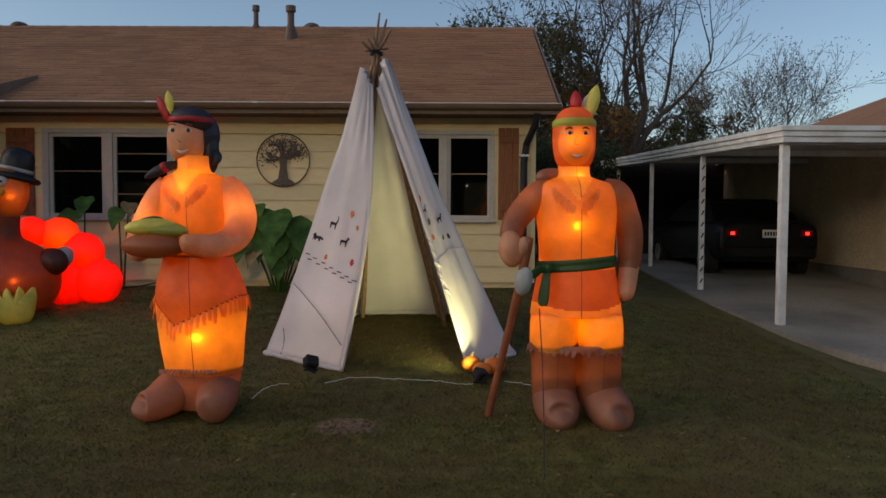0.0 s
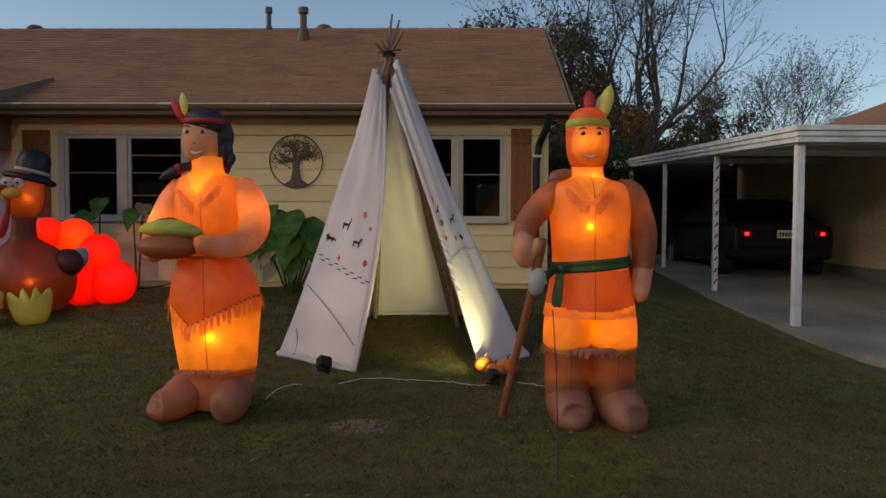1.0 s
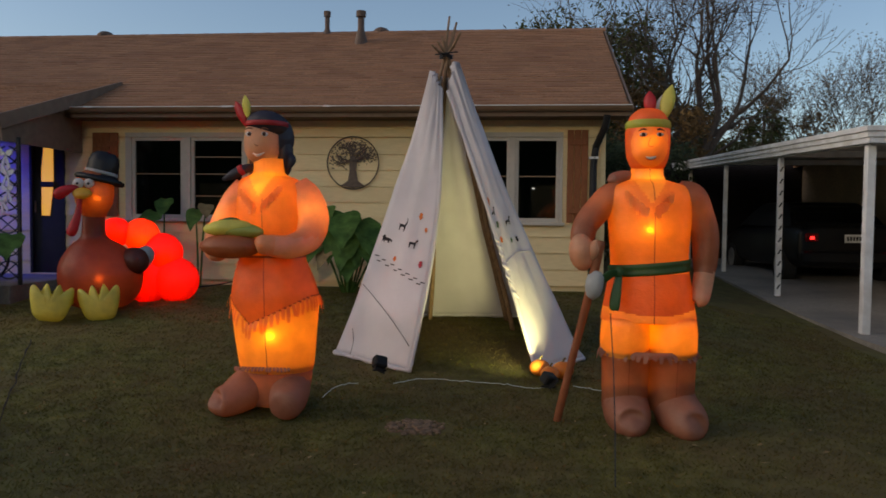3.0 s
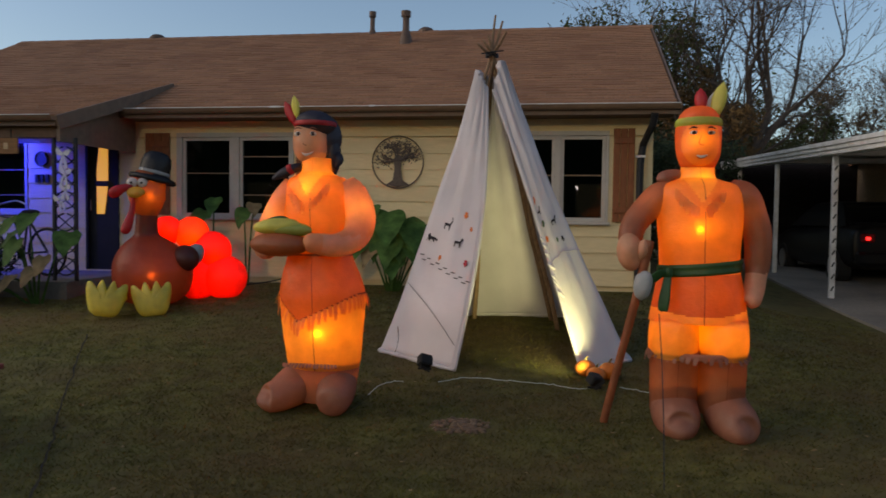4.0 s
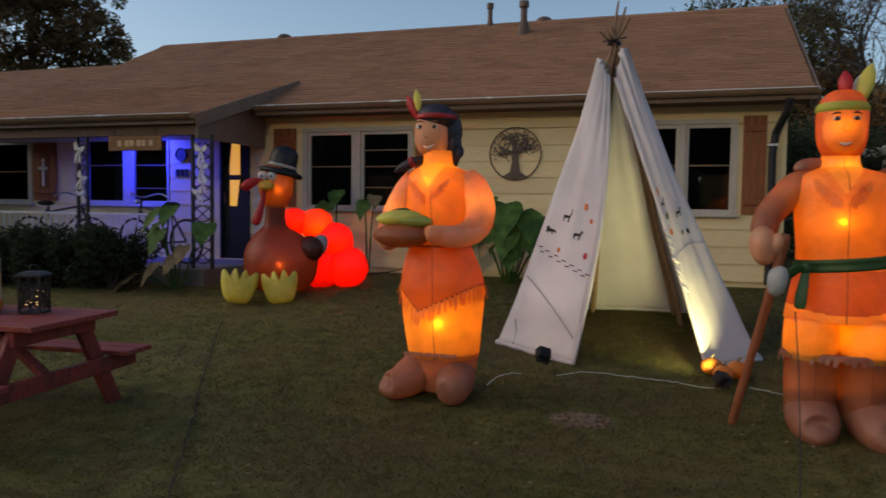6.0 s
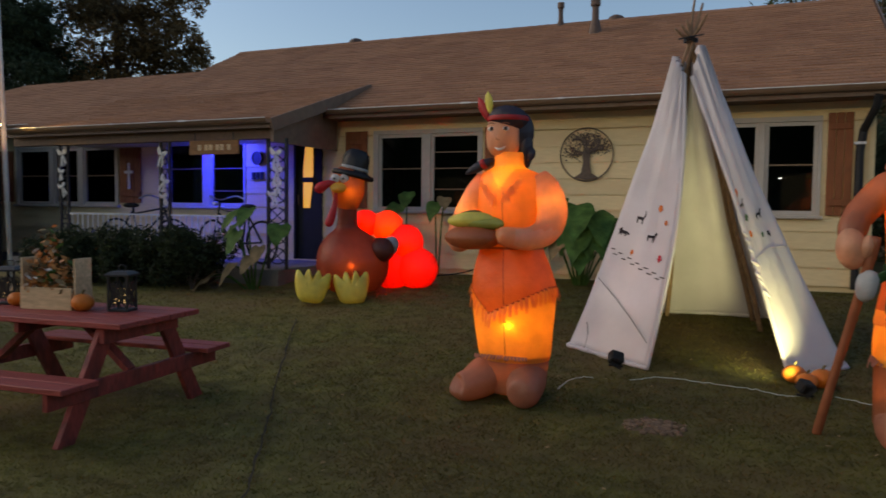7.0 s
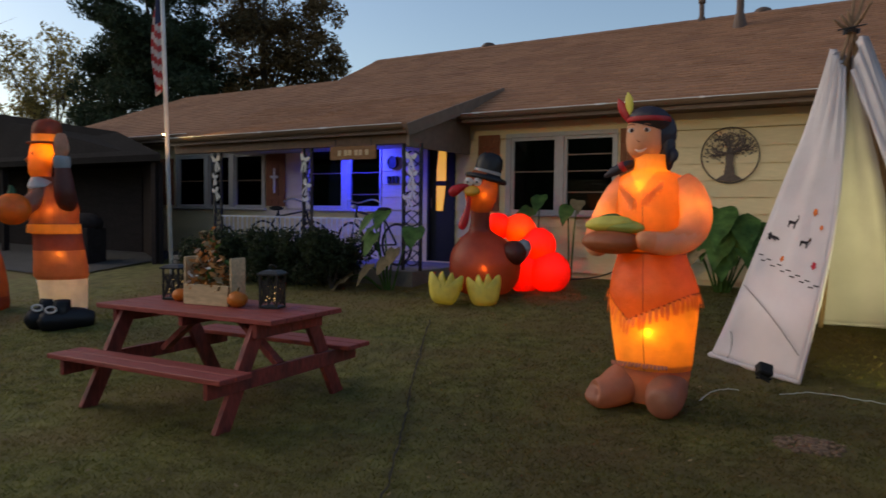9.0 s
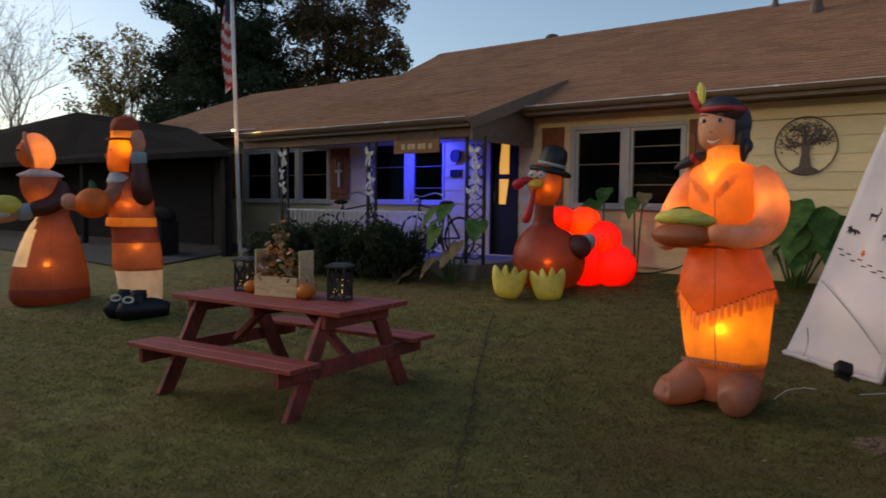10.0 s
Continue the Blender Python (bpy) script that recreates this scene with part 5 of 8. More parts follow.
    limb(bm, [(-0.22, -0.26, 1.42, 0.03), (-0.30, -0.30, 1.41, 0.045), (-0.38, -0.30, 1.37, 0.062), (-0.43, -0.30, 1.33, 0.05), (-0.45, -0.30, 1.315, 0.01)], 4, 14, S["i_red"])
    put("snood", bm, "drooping red snood")
    bm = bmesh.new()
    limb(bm, [(-0.20, -0.25, 1.34, 0.02), (-0.22, -0.25, 1.15, 0.035), (-0.27, -0.25, 0.98, 0.055), (-0.30, -0.25, 0.91, 0.045), (-0.31, -0.25, 0.89, 0.01)], 4, 12, S["i_red"])
    put("wattle", bm, "hanging red wattle")
    # wings
    bm = bmesh.new()
    blob(bm, (0.36, -0.16, 0.60), (0.16, 0.20, 0.155), S["i_maroon"], (0, 24, 0))
    blob(bm, (0.47, -0.04, 0.64), (0.105, 0.16, 0.13), S["i_grey"], (0, 24, 0))
    put("wing", bm, "dark maroon wing with a grey tip")
    # flat pillow-like feet, soles to the front, four blunt toes
    sole = [(-0.10, -0.17), (-0.17, -0.11), (-0.21, 0.0), (-0.235, 0.12), (-0.23, 0.205), (-0.20, 0.225), (-0.165, 0.20), (-0.13, 0.125), (-0.10, 0.20), (-0.065, 0.25), (-0.03, 0.20), (0.0, 0.13),
            (0.03, 0.20), (0.065, 0.25), (0.10, 0.20), (0.13, 0.125), (0.165, 0.20), (0.20, 0.225), (0.23, 0.205), (0.235, 0.12), (0.21, 0.0), (0.17, -0.11), (0.10, -0.17)]
    edge = spline(sole + sole[:1], 3)[:-1]
    for cx, cz, tl in ((-0.48, 0.155, 7), (0.0, 0.135, -5)):
        bm = bmesh.new()
        m = Matrix.Translation((cx, -0.53, cz)) @ pose(0, 0, 0, -8, tl, 0)
        rings(bm, [[m @ Vector((x * k * 0.9, dy, (z - 0.02) * k * 0.95 + 0.01)) for x, z in edge] for k, dy in ((0.35, -0.115), (0.7, -0.10), (0.9, -0.065), (1.0, -0.01), (0.95, 0.045), (0.75, 0.08), (0.3, 0.09))], True, True, mi=S["i_yellow"])
        limb(bm, [(cx, -0.48, cz, 0.09), (cx * 0.8, -0.3, cz + 0.02, 0.09), (cx * 0.6, -0.1, 0.2, 0.08)], 4, 12, S["i_yellow"])
        put("foot", bm, "yellow four-toed foot")
    # tail balls
    for c, q, k in (((0.16, 0.36, 0.92), 0.18, "i_redglow"), ((0.45, 0.36, 0.88), 0.215, "i_orangered"), ((0.685, 0.30, 0.67), 0.245, "i_redglow"), ((0.84, 0.25, 0.33), 0.28, "i_redglow")):
        bm = bmesh.new()
        blob(bm, c, (q, q * 0.8, q), S[k], n=18)
        put("tail_lobe", bm, "glowing red tail lobe")
    bm = bmesh.new()
    blob(bm, (0.52, 0.30, 0.34), (0.26, 0.18, 0.30), S["i_redglow"], n=14)
    put("tail_lobe", bm, "glowing red tail lobe")
    # the two foot points are added fill
    for p, w, c in (((-0.03, -0.235, 1.32), 0.20, AMBER), ((-0.06, -0.07, 1.36), 0.42, AMBER), ((-0.01, -0.405, 0.42), 0.35, AMBER), ((0.0, -0.15, 0.45), 1.3, AMBER), ((-0.48, -0.52, 0.16), 0.03, AMBER), ((0.0, -0.52, 0.12), 0.03, AMBER), ((0.70, 0.22, 0.63), 0.9, (1.0, 0.14, 0.06)), ((0.82, 0.2, 0.34), 0.8, (1.0, 0.12, 0.06)), ((0.17, 0.3, 0.92), 0.6, (1.0, 0.14, 0.06)), ((0.46, 0.3, 0.86), 0.8, (1.0, 0.22, 0.06)), ((0.52, 0.28, 0.34), 0.7, (1.0, 0.12, 0.06))):
        lamp("inflatable_light", "POINT", r @ Vector(p), BULB_W * w * (1.7 if c is not AMBER else 1.0), c, 0.025)


turkey()


def pilgrim_man():
    mats, S = slots("i_black", "i_bright", "i_orange", "i_skin", "i_brown", "i_maroon", "i_white", "i_grey", "i_yellow", "i_orangered", "i_green", "i_seam", "i_rust", "i_pumpkin", "i_clay")
    bm = bmesh.new()
    def suit(c, j):
        z = c.z
        if z < 0.60:
            return S["i_white"]
        if z < 1.13:
            return S["i_maroon"] if c.z > 0.96 else S["i_clay"]
        if z < 1.245:
            return S["i_bright"]
        return S["i_rust"] if j else S["i_seam"]
    body(bm, [(0.20, 0.06, 0, 0.25, 0.19), (0.35, 0.06, 0, 0.255, 0.2), (0.60, 0.045, 0, 0.275, 0.21), (0.65, 0.035, 0, 0.295, 0.225), (0.9, 0.02, 0, 0.28, 0.22), (1.12, 0.0, 0, 0.265, 0.21), (1.15, -0.03, 0, 0.29, 0.225), (1.24, -0.03, 0, 0.285, 0.22), (1.27, -0.03, 0, 0.265, 0.21), (1.45, -0.04, 0, 0.27, 0.21), (1.65, -0.06, 0, 0.235, 0.19), (1.74, -0.1, 0, 0.14, 0.13), (1.80, -0.13, 0, 0.12, 0.12)], 6, suit)
    body(bm, [(1.66, -0.12, 0, 0.17, 0.16), (1.69, -0.12, 0, 0.185, 0.17), (1.76, -0.14, 0, 0.14, 0.13), (1.80, -0.15, 0, 0.11, 0.11)], 3, mi=S["i_white"])
    body(bm, [(1.78, -0.16, 0, 0.10, 0.10), (1.85, -0.17, 0, 0.12, 0.13), (1.98, -0.165, 0, 0.13, 0.14), (2.15, -0.13, 0, 0.14, 0.14), (2.18, -0.11, 0, 0.14, 0.14)], 5, mi=S["i_orange"])
    blob(bm, (-0.285, -0.02, 1.99), (0.035, 0.03, 0.035), S["i_orange"], n=10)
    blob(bm, (-0.24, -0.10, 2.06), (0.012, 0.012, 0.02), S["i_seam"], n=8)
    body(bm, [(2.175, -0.10, 0, 0.20, 0.20), (2.185, -0.10, 0, 0.21, 0.21), (2.20, -0.10, 0, 0.20, 0.20), (2.205, -0.10, 0, 0.15, 0.15)], 2, mi=S["i_seam"])
    body(bm, [(2.20, -0.10, 0, 0.155, 0.155), (2.24, -0.10, 0, 0.152, 0.152), (2.295, -0.10, 0, 0.15, 0.15)], 2, mi=S["i_bright"])
    body(bm, [(2.29, -0.095, 0, 0.158, 0.155), (2.36, -0.09, 0, 0.158, 0.155), (2.44, -0.085, 0, 0.13, 0.13), (2.48, -0.08, 0, 0.02, 0.02)], 4, mi=S["i_seam"], cap1=True)
    # raised hand
    limb(bm, [(0.12, -0.05, 1.64, 0.08), (0.11, -0.16, 1.50, 0.11), (0.08, -0.22, 1.62, 0.115), (0.07, -0.22, 1.80, 0.10), (0.06, -0.22, 1.91, 0.085)], 5, 18, S["i_maroon"])
    limb(bm, [(0.06, -0.22, 1.88, 0.05), (0.06, -0.22, 1.90, 0.088), (0.055, -0.22, 2.02, 0.088), (0.055, -0.22, 2.04, 0.03)], 3, 18, S["i_grey"])
    limb(bm, [(0.055, -0.22, 2.02, 0.05), (0.055, -0.22, 2.10, 0.085), (0.05, -0.22, 2.20, 0.08), (0.05, -0.22, 2.285, 0.05), (0.05, -0.22, 2.30, 0.01)], 4, 16, S["i_skin"], flat=0.6)
    # arm that holds a pumpkin
    limb(bm, [(-0.15, -0.10, 1.62, 0.08), (-0.28, -0.18, 1.48, 0.10), (-0.45, -0.22, 1.40, 0.085), (-0.60, -0.20, 1.40, 0.075), (-0.70, -0.18, 1.44, 0.095), (-0.755, -0.18, 1.47, 0.07), (-0.78, -0.18, 1.48, 0.01)], 5, 16, matf=lambda c, j: S["i_skin"] if c.x < -0.58 else S["i_brown"])
    blob(bm, (-0.445, -0.26, 1.42), (0.19, 0.19, 0.18), S["i_pumpkin"], n=18, lobes=10, depth=0.05)
    limb(bm, [(-0.445, -0.26, 1.58, 0.05), (-0.445, -0.26, 1.63, 0.04), (-0.46, -0.26, 1.68, 0.02), (-0.46, -0.26, 1.685, 0.005)], 3, 10, S["i_green"])
    # shoes with buckles
    for cx, cy in ((-0.16, -0.10), (-0.02, -0.34)):
        limb(bm, [(cx + 0.38, cy + 0.06, 0.14, 0.09), (cx + 0.22, cy + 0.03, 0.16, 0.125), (cx, cy, 0.155, 0.13), (cx - 0.14, cy, 0.135, 0.11), (cx - 0.20, cy, 0.13, 0.02)], 5, 18, S["i_black"])
        body(bm, [(0.18, cx + 0.05, cy, 0.11, 0.11), (0.30, cx + 0.05, cy, 0.10, 0.10), (0.38, cx + 0.06, cy, 0.085, 0.09)], 3, mi=S["i_black"], cap1=True)
        limb(bm, [(cx - 0.06 + 0.055 * math.cos(a), cy - 0.10, 0.285 + 0.035 * math.sin(a), 0.012) for a in np.linspace(0, 2 * math.pi, 9)], 2, 8, S["i_white"])
    o = (-8.72, 4.74, 0.0)
    place_figure("inflatable_pilgrim", bm, mats, "inflatable man in buckled hat holding an orange pumpkin", o, 60.4, "inflatables")
    r = Matrix.Translation(o) @ pose(0, 0, 0, 0, 0, 60.4)
    for p, w in (((-0.12, -0.06, 2.10), 0.8), ((-0.07, -0.19, 1.40), 0.3), ((-0.05, -0.05, 1.42), 0.95), ((0.02, -0.198, 0.9), 0.2), ((0.03, -0.02, 0.88), 0.7), ((0.05, 0.0, 0.42), 0.25), ((-0.445, -0.26, 1.42), 0.28)):
        lamp("inflatable_light", "POINT", r @ Vector(p), BULB_W * w, AMBER, 0.025)


pilgrim_man()


def pilgrim_woman():
    mats, S = slots("i_brown", "i_maroon", "i_white", "i_skin", "i_orange", "i_grey", "i_yellow", "i_seam", "i_bright", "i_rust")
    bm = bmesh.new()
    def gown(c, j):
        if c.z < 0.24:
            return S["i_maroon"]
        if j == 0:
            return S["i_seam"]
        if c.z < 1.22 and c.x < -0.10 - 0.2 * (1.22 - c.z) and c.y < 0.05 and c.z > 0.54:
            return S["i_white"]
        return S["i_rust"]
    body(bm, [(0.03, 0.03, 0, 0.46, 0.36), (0.12, 0.03, 0, 0.505, 0.40), (0.24, 0.03, 0, 0.50, 0.40), (0.5, 0.035, 0, 0.47, 0.37), (0.8, 0.05, 0, 0.39, 0.31), (1.05, 0.06, 0, 0.29, 0.24), (1.23, 0.08, 0, 0.205, 0.18), (1.32, 0.06, 0, 0.225, 0.19), (1.55, -0.02, 0, 0.265, 0.2), (1.74, -0.05, 0, 0.25, 0.19), (1.83, -0.07, 0, 0.13, 0.12), (1.88, -0.08, 0, 0.11, 0.11)], 6, gown, cap0=True)
    body(bm, [(1.76, -0.05, 0, 0.26, 0.2), (1.79, -0.06, 0, 0.285, 0.22), (1.84, -0.06, 0, 0.18, 0.16), (1.87, -0.07, 0, 0.12, 0.12)], 3, mi=S["i_white"])
    blob(bm, (-0.22, -0.06, 2.06), (0.115, 0.12, 0.175), S["i_orange"], (0, -8, 0))
    blob(bm, (-0.08, 0.0, 2.10), (0.205, 0.19, 0.27), S["i_skin"], (0, -20, 0))
    limb(bm, [(-0.17 + 0.075 * math.cos(a) * 0.4 - 0.06 * math.sin(a), 0.165 * math.cos(a), 2.12 + 0.235 * math.sin(a), 0.022) for a in np.linspace(0, 2 * math.pi, 17)], 2, 8, S["i_skin"])
    for x, z in ((-0.315, 2.11), (-0.265, 2.115)):
        blob(bm, (x, -0.145, z), (0.018, 0.014, 0.016), S["i_seam"], n=8)
    limb(bm, [(0.18, -0.05, 1.66, 0.09), (0.19, -0.16, 1.50, 0.12), (0.05, -0.22, 1.38, 0.115), (-0.15, -0.24, 1.32, 0.10), (-0.20, -0.24, 1.31, 0.03)], 5, 18, S["i_maroon"])
    limb(bm, [(-0.16, -0.24, 1.31, 0.06), (-0.20, -0.24, 1.30, 0.11), (-0.32, -0.24, 1.27, 0.10), (-0.34, -0.24, 1.27, 0.03)], 4, 16, S["i_grey"])
    limb(bm, [(-0.32, -0.24, 1.27, 0.06), (-0.42, -0.24, 1.24, 0.085), (-0.60, -0.24, 1.20, 0.07), (-0.7, -0.24, 1.2, 0.02)], 4, 14, S["i_skin"])
    blob(bm, (-0.47, -0.26, 1.38), (0.19, 0.16, 0.13), S["i_yellow"])
    blob(bm, (-0.6, -0.26, 1.25), (0.2, 0.17, 0.06), S["i_white"])
    o = (-10.75, 4.6, 0.0)
    place_figure("inflatable_pilgrim", bm, mats, "inflatable woman in bonnet and long brown gown with a dish", o, 66.1, "inflatables")
    r = Matrix.Translation(o) @ pose(0, 0, 0, 0, 0, 66.1)
    for p, w in (((-0.10, -0.03, 2.08), 1.2), ((-0.05, -0.05, 1.50), 0.8), ((0.0, -0.05, 0.88), 1.1), ((0.0, -0.335, 0.58), 0.5), ((0.0, -0.08, 0.5), 1.5)):
        lamp("inflatable_light", "POINT", r @ Vector(p), BULB_W * w, AMBER, 0.025)


pilgrim_woman()

# ---- teepee ----
APEX = Vector((-0.72, 7.2, 3.03))


def panel_point(px, pz, side):
    """A place on the printed panels, by the height and a share across."""
    if side == "L":
        a, b, c, d = Vector((-0.90, 6.12, 0.16)), Vector((-1.66, 6.60, 0.2)), Vector((-0.755, 7.10, 2.72)), Vector((-0.85, 7.14, 2.9))
    else:
        a, b, c, d = Vector((0.17, 6.30, 0.17)), Vector((0.60, 6.62, 0.2)), Vector((-0.69, 7.12, 2.70)), Vector((-0.62, 7.15, 2.98))
    v = (pz - 0.17) / 2.6
    return a.lerp(c, v).lerp(b.lerp(d, v), px)


COVER = []


def on_cover(px, pz, side):
    """Place, right, up and outward directions on the canvas."""
    n = len(COVER[0])
    j = max(1.0, min(38.0, (pz - 0.17) / 2.6 * 40))
    i = max(1.0, min(11.0, px * 12)) if side == "L" else n - 1 - max(1.0, min(11.0, px * 12))
    def at(a, b):
        a0, b0 = int(a), int(b)
        p = COVER[a0][b0].lerp(COVER[a0][b0 + 1], b - b0)
        q = COVER[a0 + 1][b0].lerp(COVER[a0 + 1][b0 + 1], b - b0)
        return p.lerp(q, a - a0)
    right = at(j, i + 0.9) - at(j, i - 0.9)
    right = right.normalized() * (1 if right.x > 0 else -1)
    up = (at(j + 0.9, i) - at(j - 0.9, i)).normalized()
    out = right.cross(up).normalized()
    if out.y > 0:
        out = -out
    return at(j, i), right, up, out


def teepee():
    t = thing("teepee", (-0.6, 7.3, 0.25), "white canvas teepee with printed panels, open front, tied wooden poles", "teepee")
    base = [(-0.90, 6.12), (-1.25, 6.33), (-1.66, 6.60), (-1.42, 7.1), (-1.22, 7.6), (-1.02, 8.14), (-0.50, 8.2), (0.02, 8.2), (0.34, 7.9), (0.50, 7.25), (0.60, 6.62), (0.38, 6.45), (0.17, 6.30)]
    tops = [(-0.755, 7.10, 2.72), (-0.79, 7.10, 2.80), (-0.85, 7.14, 2.90), (-0.84, 7.22, 2.90), (-0.80, 7.27, 2.88), (-0.76, 7.30, 2.86), (-0.72, 7.31, 2.86), (-0.66, 7.30, 2.88), (-0.62, 7.26, 2.92), (-0.61, 7.20, 2.95), (-0.62, 7.15, 2.98), (-0.65, 7.13, 2.98), (-0.69, 7.12, 2.70)]
    def line(rows):
        return np.array([np.array(a) * (1 - k / 6) + np.array(b) * k / 6 for a, b in zip(rows, rows[1:]) for k in range(6)] + [rows[-1]])
    B, T = line([(x, y, lawn_z(x, y) + 0.01) for x, y in base]), line(tops)
    n, rows = len(B), 40
    bm = bmesh.new()
    grid = []
    for j in range(rows + 1):
        v = j / rows
        line = []
        for i in range(n):
            b, a = Vector(B[i]), Vector(T[i])
            p = b.lerp(a, v)
            inward = (Vector((APEX.x, APEX.y, 0)) - Vector((p.x, p.y, 0)))
            edge = min(i, n - 1 - i) / (n - 1)
            sag = 0.045 * math.sin(math.pi * v)
            ripple = 0.020 * (0.3 + v) * noise.noise(Vector((i * 0.55, v * 2.2, 3.0))) + 0.012 * noise.noise(Vector((i * 1.7, v * 6, 9)))
            if v > 0.7:
                ripple += 0.028 * (v - 0.7) / 0.3 * math.sin(i * 1.9)
            p += inward.normalized() * (sag + ripple) if inward.length > 1e-4 else Vector()
            if i > n * 0.9 and 0.22 < v < 0.5:
                p += Vector((0.015 * math.sin(v * 160), -0.02 * abs(math.sin(v * 110)), 0))
            if j == 0:
                p.z += 0.015 * noise.noise(Vector((i * 2.3, 0, 1)))
            k = max(0.0, 1 - i / 12) * 0.085 + max(0.0, 1 - (n - 1 - i) / 8) * 0.055
            p.x += k * math.sin(math.pi * v)
            line.append(bm.verts.new(p))
        grid.append(line)
    for j in range(rows):
        for i in range(n - 1):
            bm.faces.new((grid[j][i], grid[j][i + 1], grid[j + 1][i + 1], grid[j + 1][i]))
    COVER.extend([v.co.copy() for v in line] for line in grid)
    cover = part("cover", bm, M["canvas"], t, "white cotton canvas cover", smooth=True)
    cover.modifiers.new("thick", "SOLIDIFY").thickness = 0.005
    # rolled edges of the opening and the frayed foot hem
    for i, r in ((0, 0.016), (n - 1, 0.024)):
        bm = bmesh.new()
        limb(bm, [(*(Vector(B[i]).lerp(Vector(T[i]), v) + (Vector((APEX.x, APEX.y, 0)) - Vector((B[i][0], B[i][1], 0))).normalized() * 0.045 * math.sin(math.pi * v) + Vector(((0.085 if i == 0 else 0.055) * math.sin(math.pi * v), 0, 0))), r * (1 + 0.35 * noise.noise(Vector((v * 14, i, 2))))) for v in np.linspace(0, 1, 18)], 3, 8)
        part("rolled_edge", bm, M["canvas"], t, smooth=True)
    bm = bmesh.new()
    limb(bm, [(B[i][0], B[i][1], B[i][2] + 0.01, 0.02 + 0.012 * noise.noise(Vector((i * 0.8, 1, 7)))) for i in range(0, n)], 2, 7)
    part("foot_hem", bm, M["canvas"], t, "rumpled canvas hem on the grass", smooth=True)
    # cross seam of the lit flap
    bm = bmesh.new()
    row = COVER[14][n - 13:n]
    tube(bm, [p + Vector((0.004, -0.012, 0.0)) for k, p in enumerate(row)], 0.004, 5)
    part("flap_seam", bm, M["canvas"], t, smooth=True)
    # gathered folds along the flap's edge
    bm = bmesh.new()
    rnd = random.Random(12)
    for k in range(7):
        v = 0.25 + 0.032 * k + rnd.uniform(-0.01, 0.01)
        w = rnd.uniform(0.5, 1.2)
        a = Vector(COVER[int(v * rows)][n - 1]).lerp(Vector(COVER[int(v * rows) + 1][n - 1]), v * rows % 1)
        limb(bm, [(a.x - 0.035 * w, a.y - 0.004, a.z + 0.02, 0.008), (a.x - 0.005, a.y - 0.010, a.z, 0.018 * w), (a.x + 0.03 * w, a.y - 0.004, a.z - 0.035, 0.006)], 3, 8)
    part("gathered_fold", bm, M["canvas"], t, smooth=True)["kind"] = "stuff"
    # guy line stitched over the panel and seams
    bm = bmesh.new()
    for (u0, z0), (u1, z1) in (((0.93, 0.80), (0.04, 0.38)), ((0.88, 0.42), (0.80, 0.20))):
        p, q = panel_point(u0, z0, "L"), panel_point(u1, z1, "L")
        tube(bm, [p.lerp(q, k / 6) + Vector((0.02 * math.sin(math.pi * k / 6), -0.012, 0)) for k in range(7)], 0.003, 5)
    part("panel_cord", bm, M["iron"], t)
    # poles
    feet = [(-0.03, 7.66), (-1.46, 6.68), (-1.2, 7.45), (-0.95, 8.02), (-0.1, 8.08), (0.36, 7.4), (0.47, 6.70)]
    tips = [(-0.66, 7.28, 3.30), (-0.70, 7.3, 3.46), (-0.80, 7.12, 3.18), (-0.57, 7.05, 3.24), (-0.85, 7.1, 3.14), (-0.76, 7.2, 3.24), (-0.63, 7.3, 3.40)]
    for k, ((fx, fy), tip) in enumerate(zip(feet, tips)):
        a, c = Vector((fx, fy, lawn_z(fx, fy) - 0.03)), Vector(tip)
        mid = APEX + Vector((random.uniform(-0.03, 0.03), random.uniform(-0.03, 0.03), 0))
        bm = bmesh.new()
        pts = []
        for u in np.linspace(0, 1, 9):
            p = a.lerp(mid, u) + Vector((0.02 * noise.noise(Vector((u * 4, k, 0))), 0.02 * noise.noise(Vector((u * 4, k, 5))), 0))
            pts.append((*p, 0.027 - 0.011 * u))
        pts.append((*(mid.lerp(c, 0.5) + Vector((random.uniform(-0.012, 0.012), 0, 0))), 0.014))
        pts.append((*c, 0.010))
        limb(bm, pts, 3, 8)
        part("pole", bm, M["stick"], t, smooth=True)
    bm = bmesh.new()
    for k in range(3):
        z = APEX.z + 0.014 * k
        tube(bm, [(APEX.x + 0.062 * math.cos(a), APEX.y + 0.062 * math.sin(a), z + 0.012 * math.sin(3 * a)) for a in np.linspace(0, 2 * math.pi, 14)], 0.006, 5)
    tube(bm, [(APEX.x - 0.10, APEX.y - 0.07, APEX.z + 0.02), (APEX.x + 0.12, APEX.y - 0.075, APEX.z + 0.045)], 0.007, 5)
    part("lashing", bm, M["iron"], t, "dark cord lashing round the poles")
    return t


tp = teepee()



# ---- prints, lights and pumpkins at the teepee ----
def flat_shape(bm, c, right, up, out, outline, mi=0):
    a = [bm.verts.new(c + right * x + up * y + out * 0.002) for x, y in outline]
    b = [bm.verts.new(c + right * x + up * y - out * 0.001) for x, y in outline]
    bm.faces.new(a).material_index = mi
    bm.faces.new(b[::-1])
    for k in range(len(a)):
        j = (k + 1) % len(a)
        bm.faces.new((a[k], b[k], b[j], a[j]))


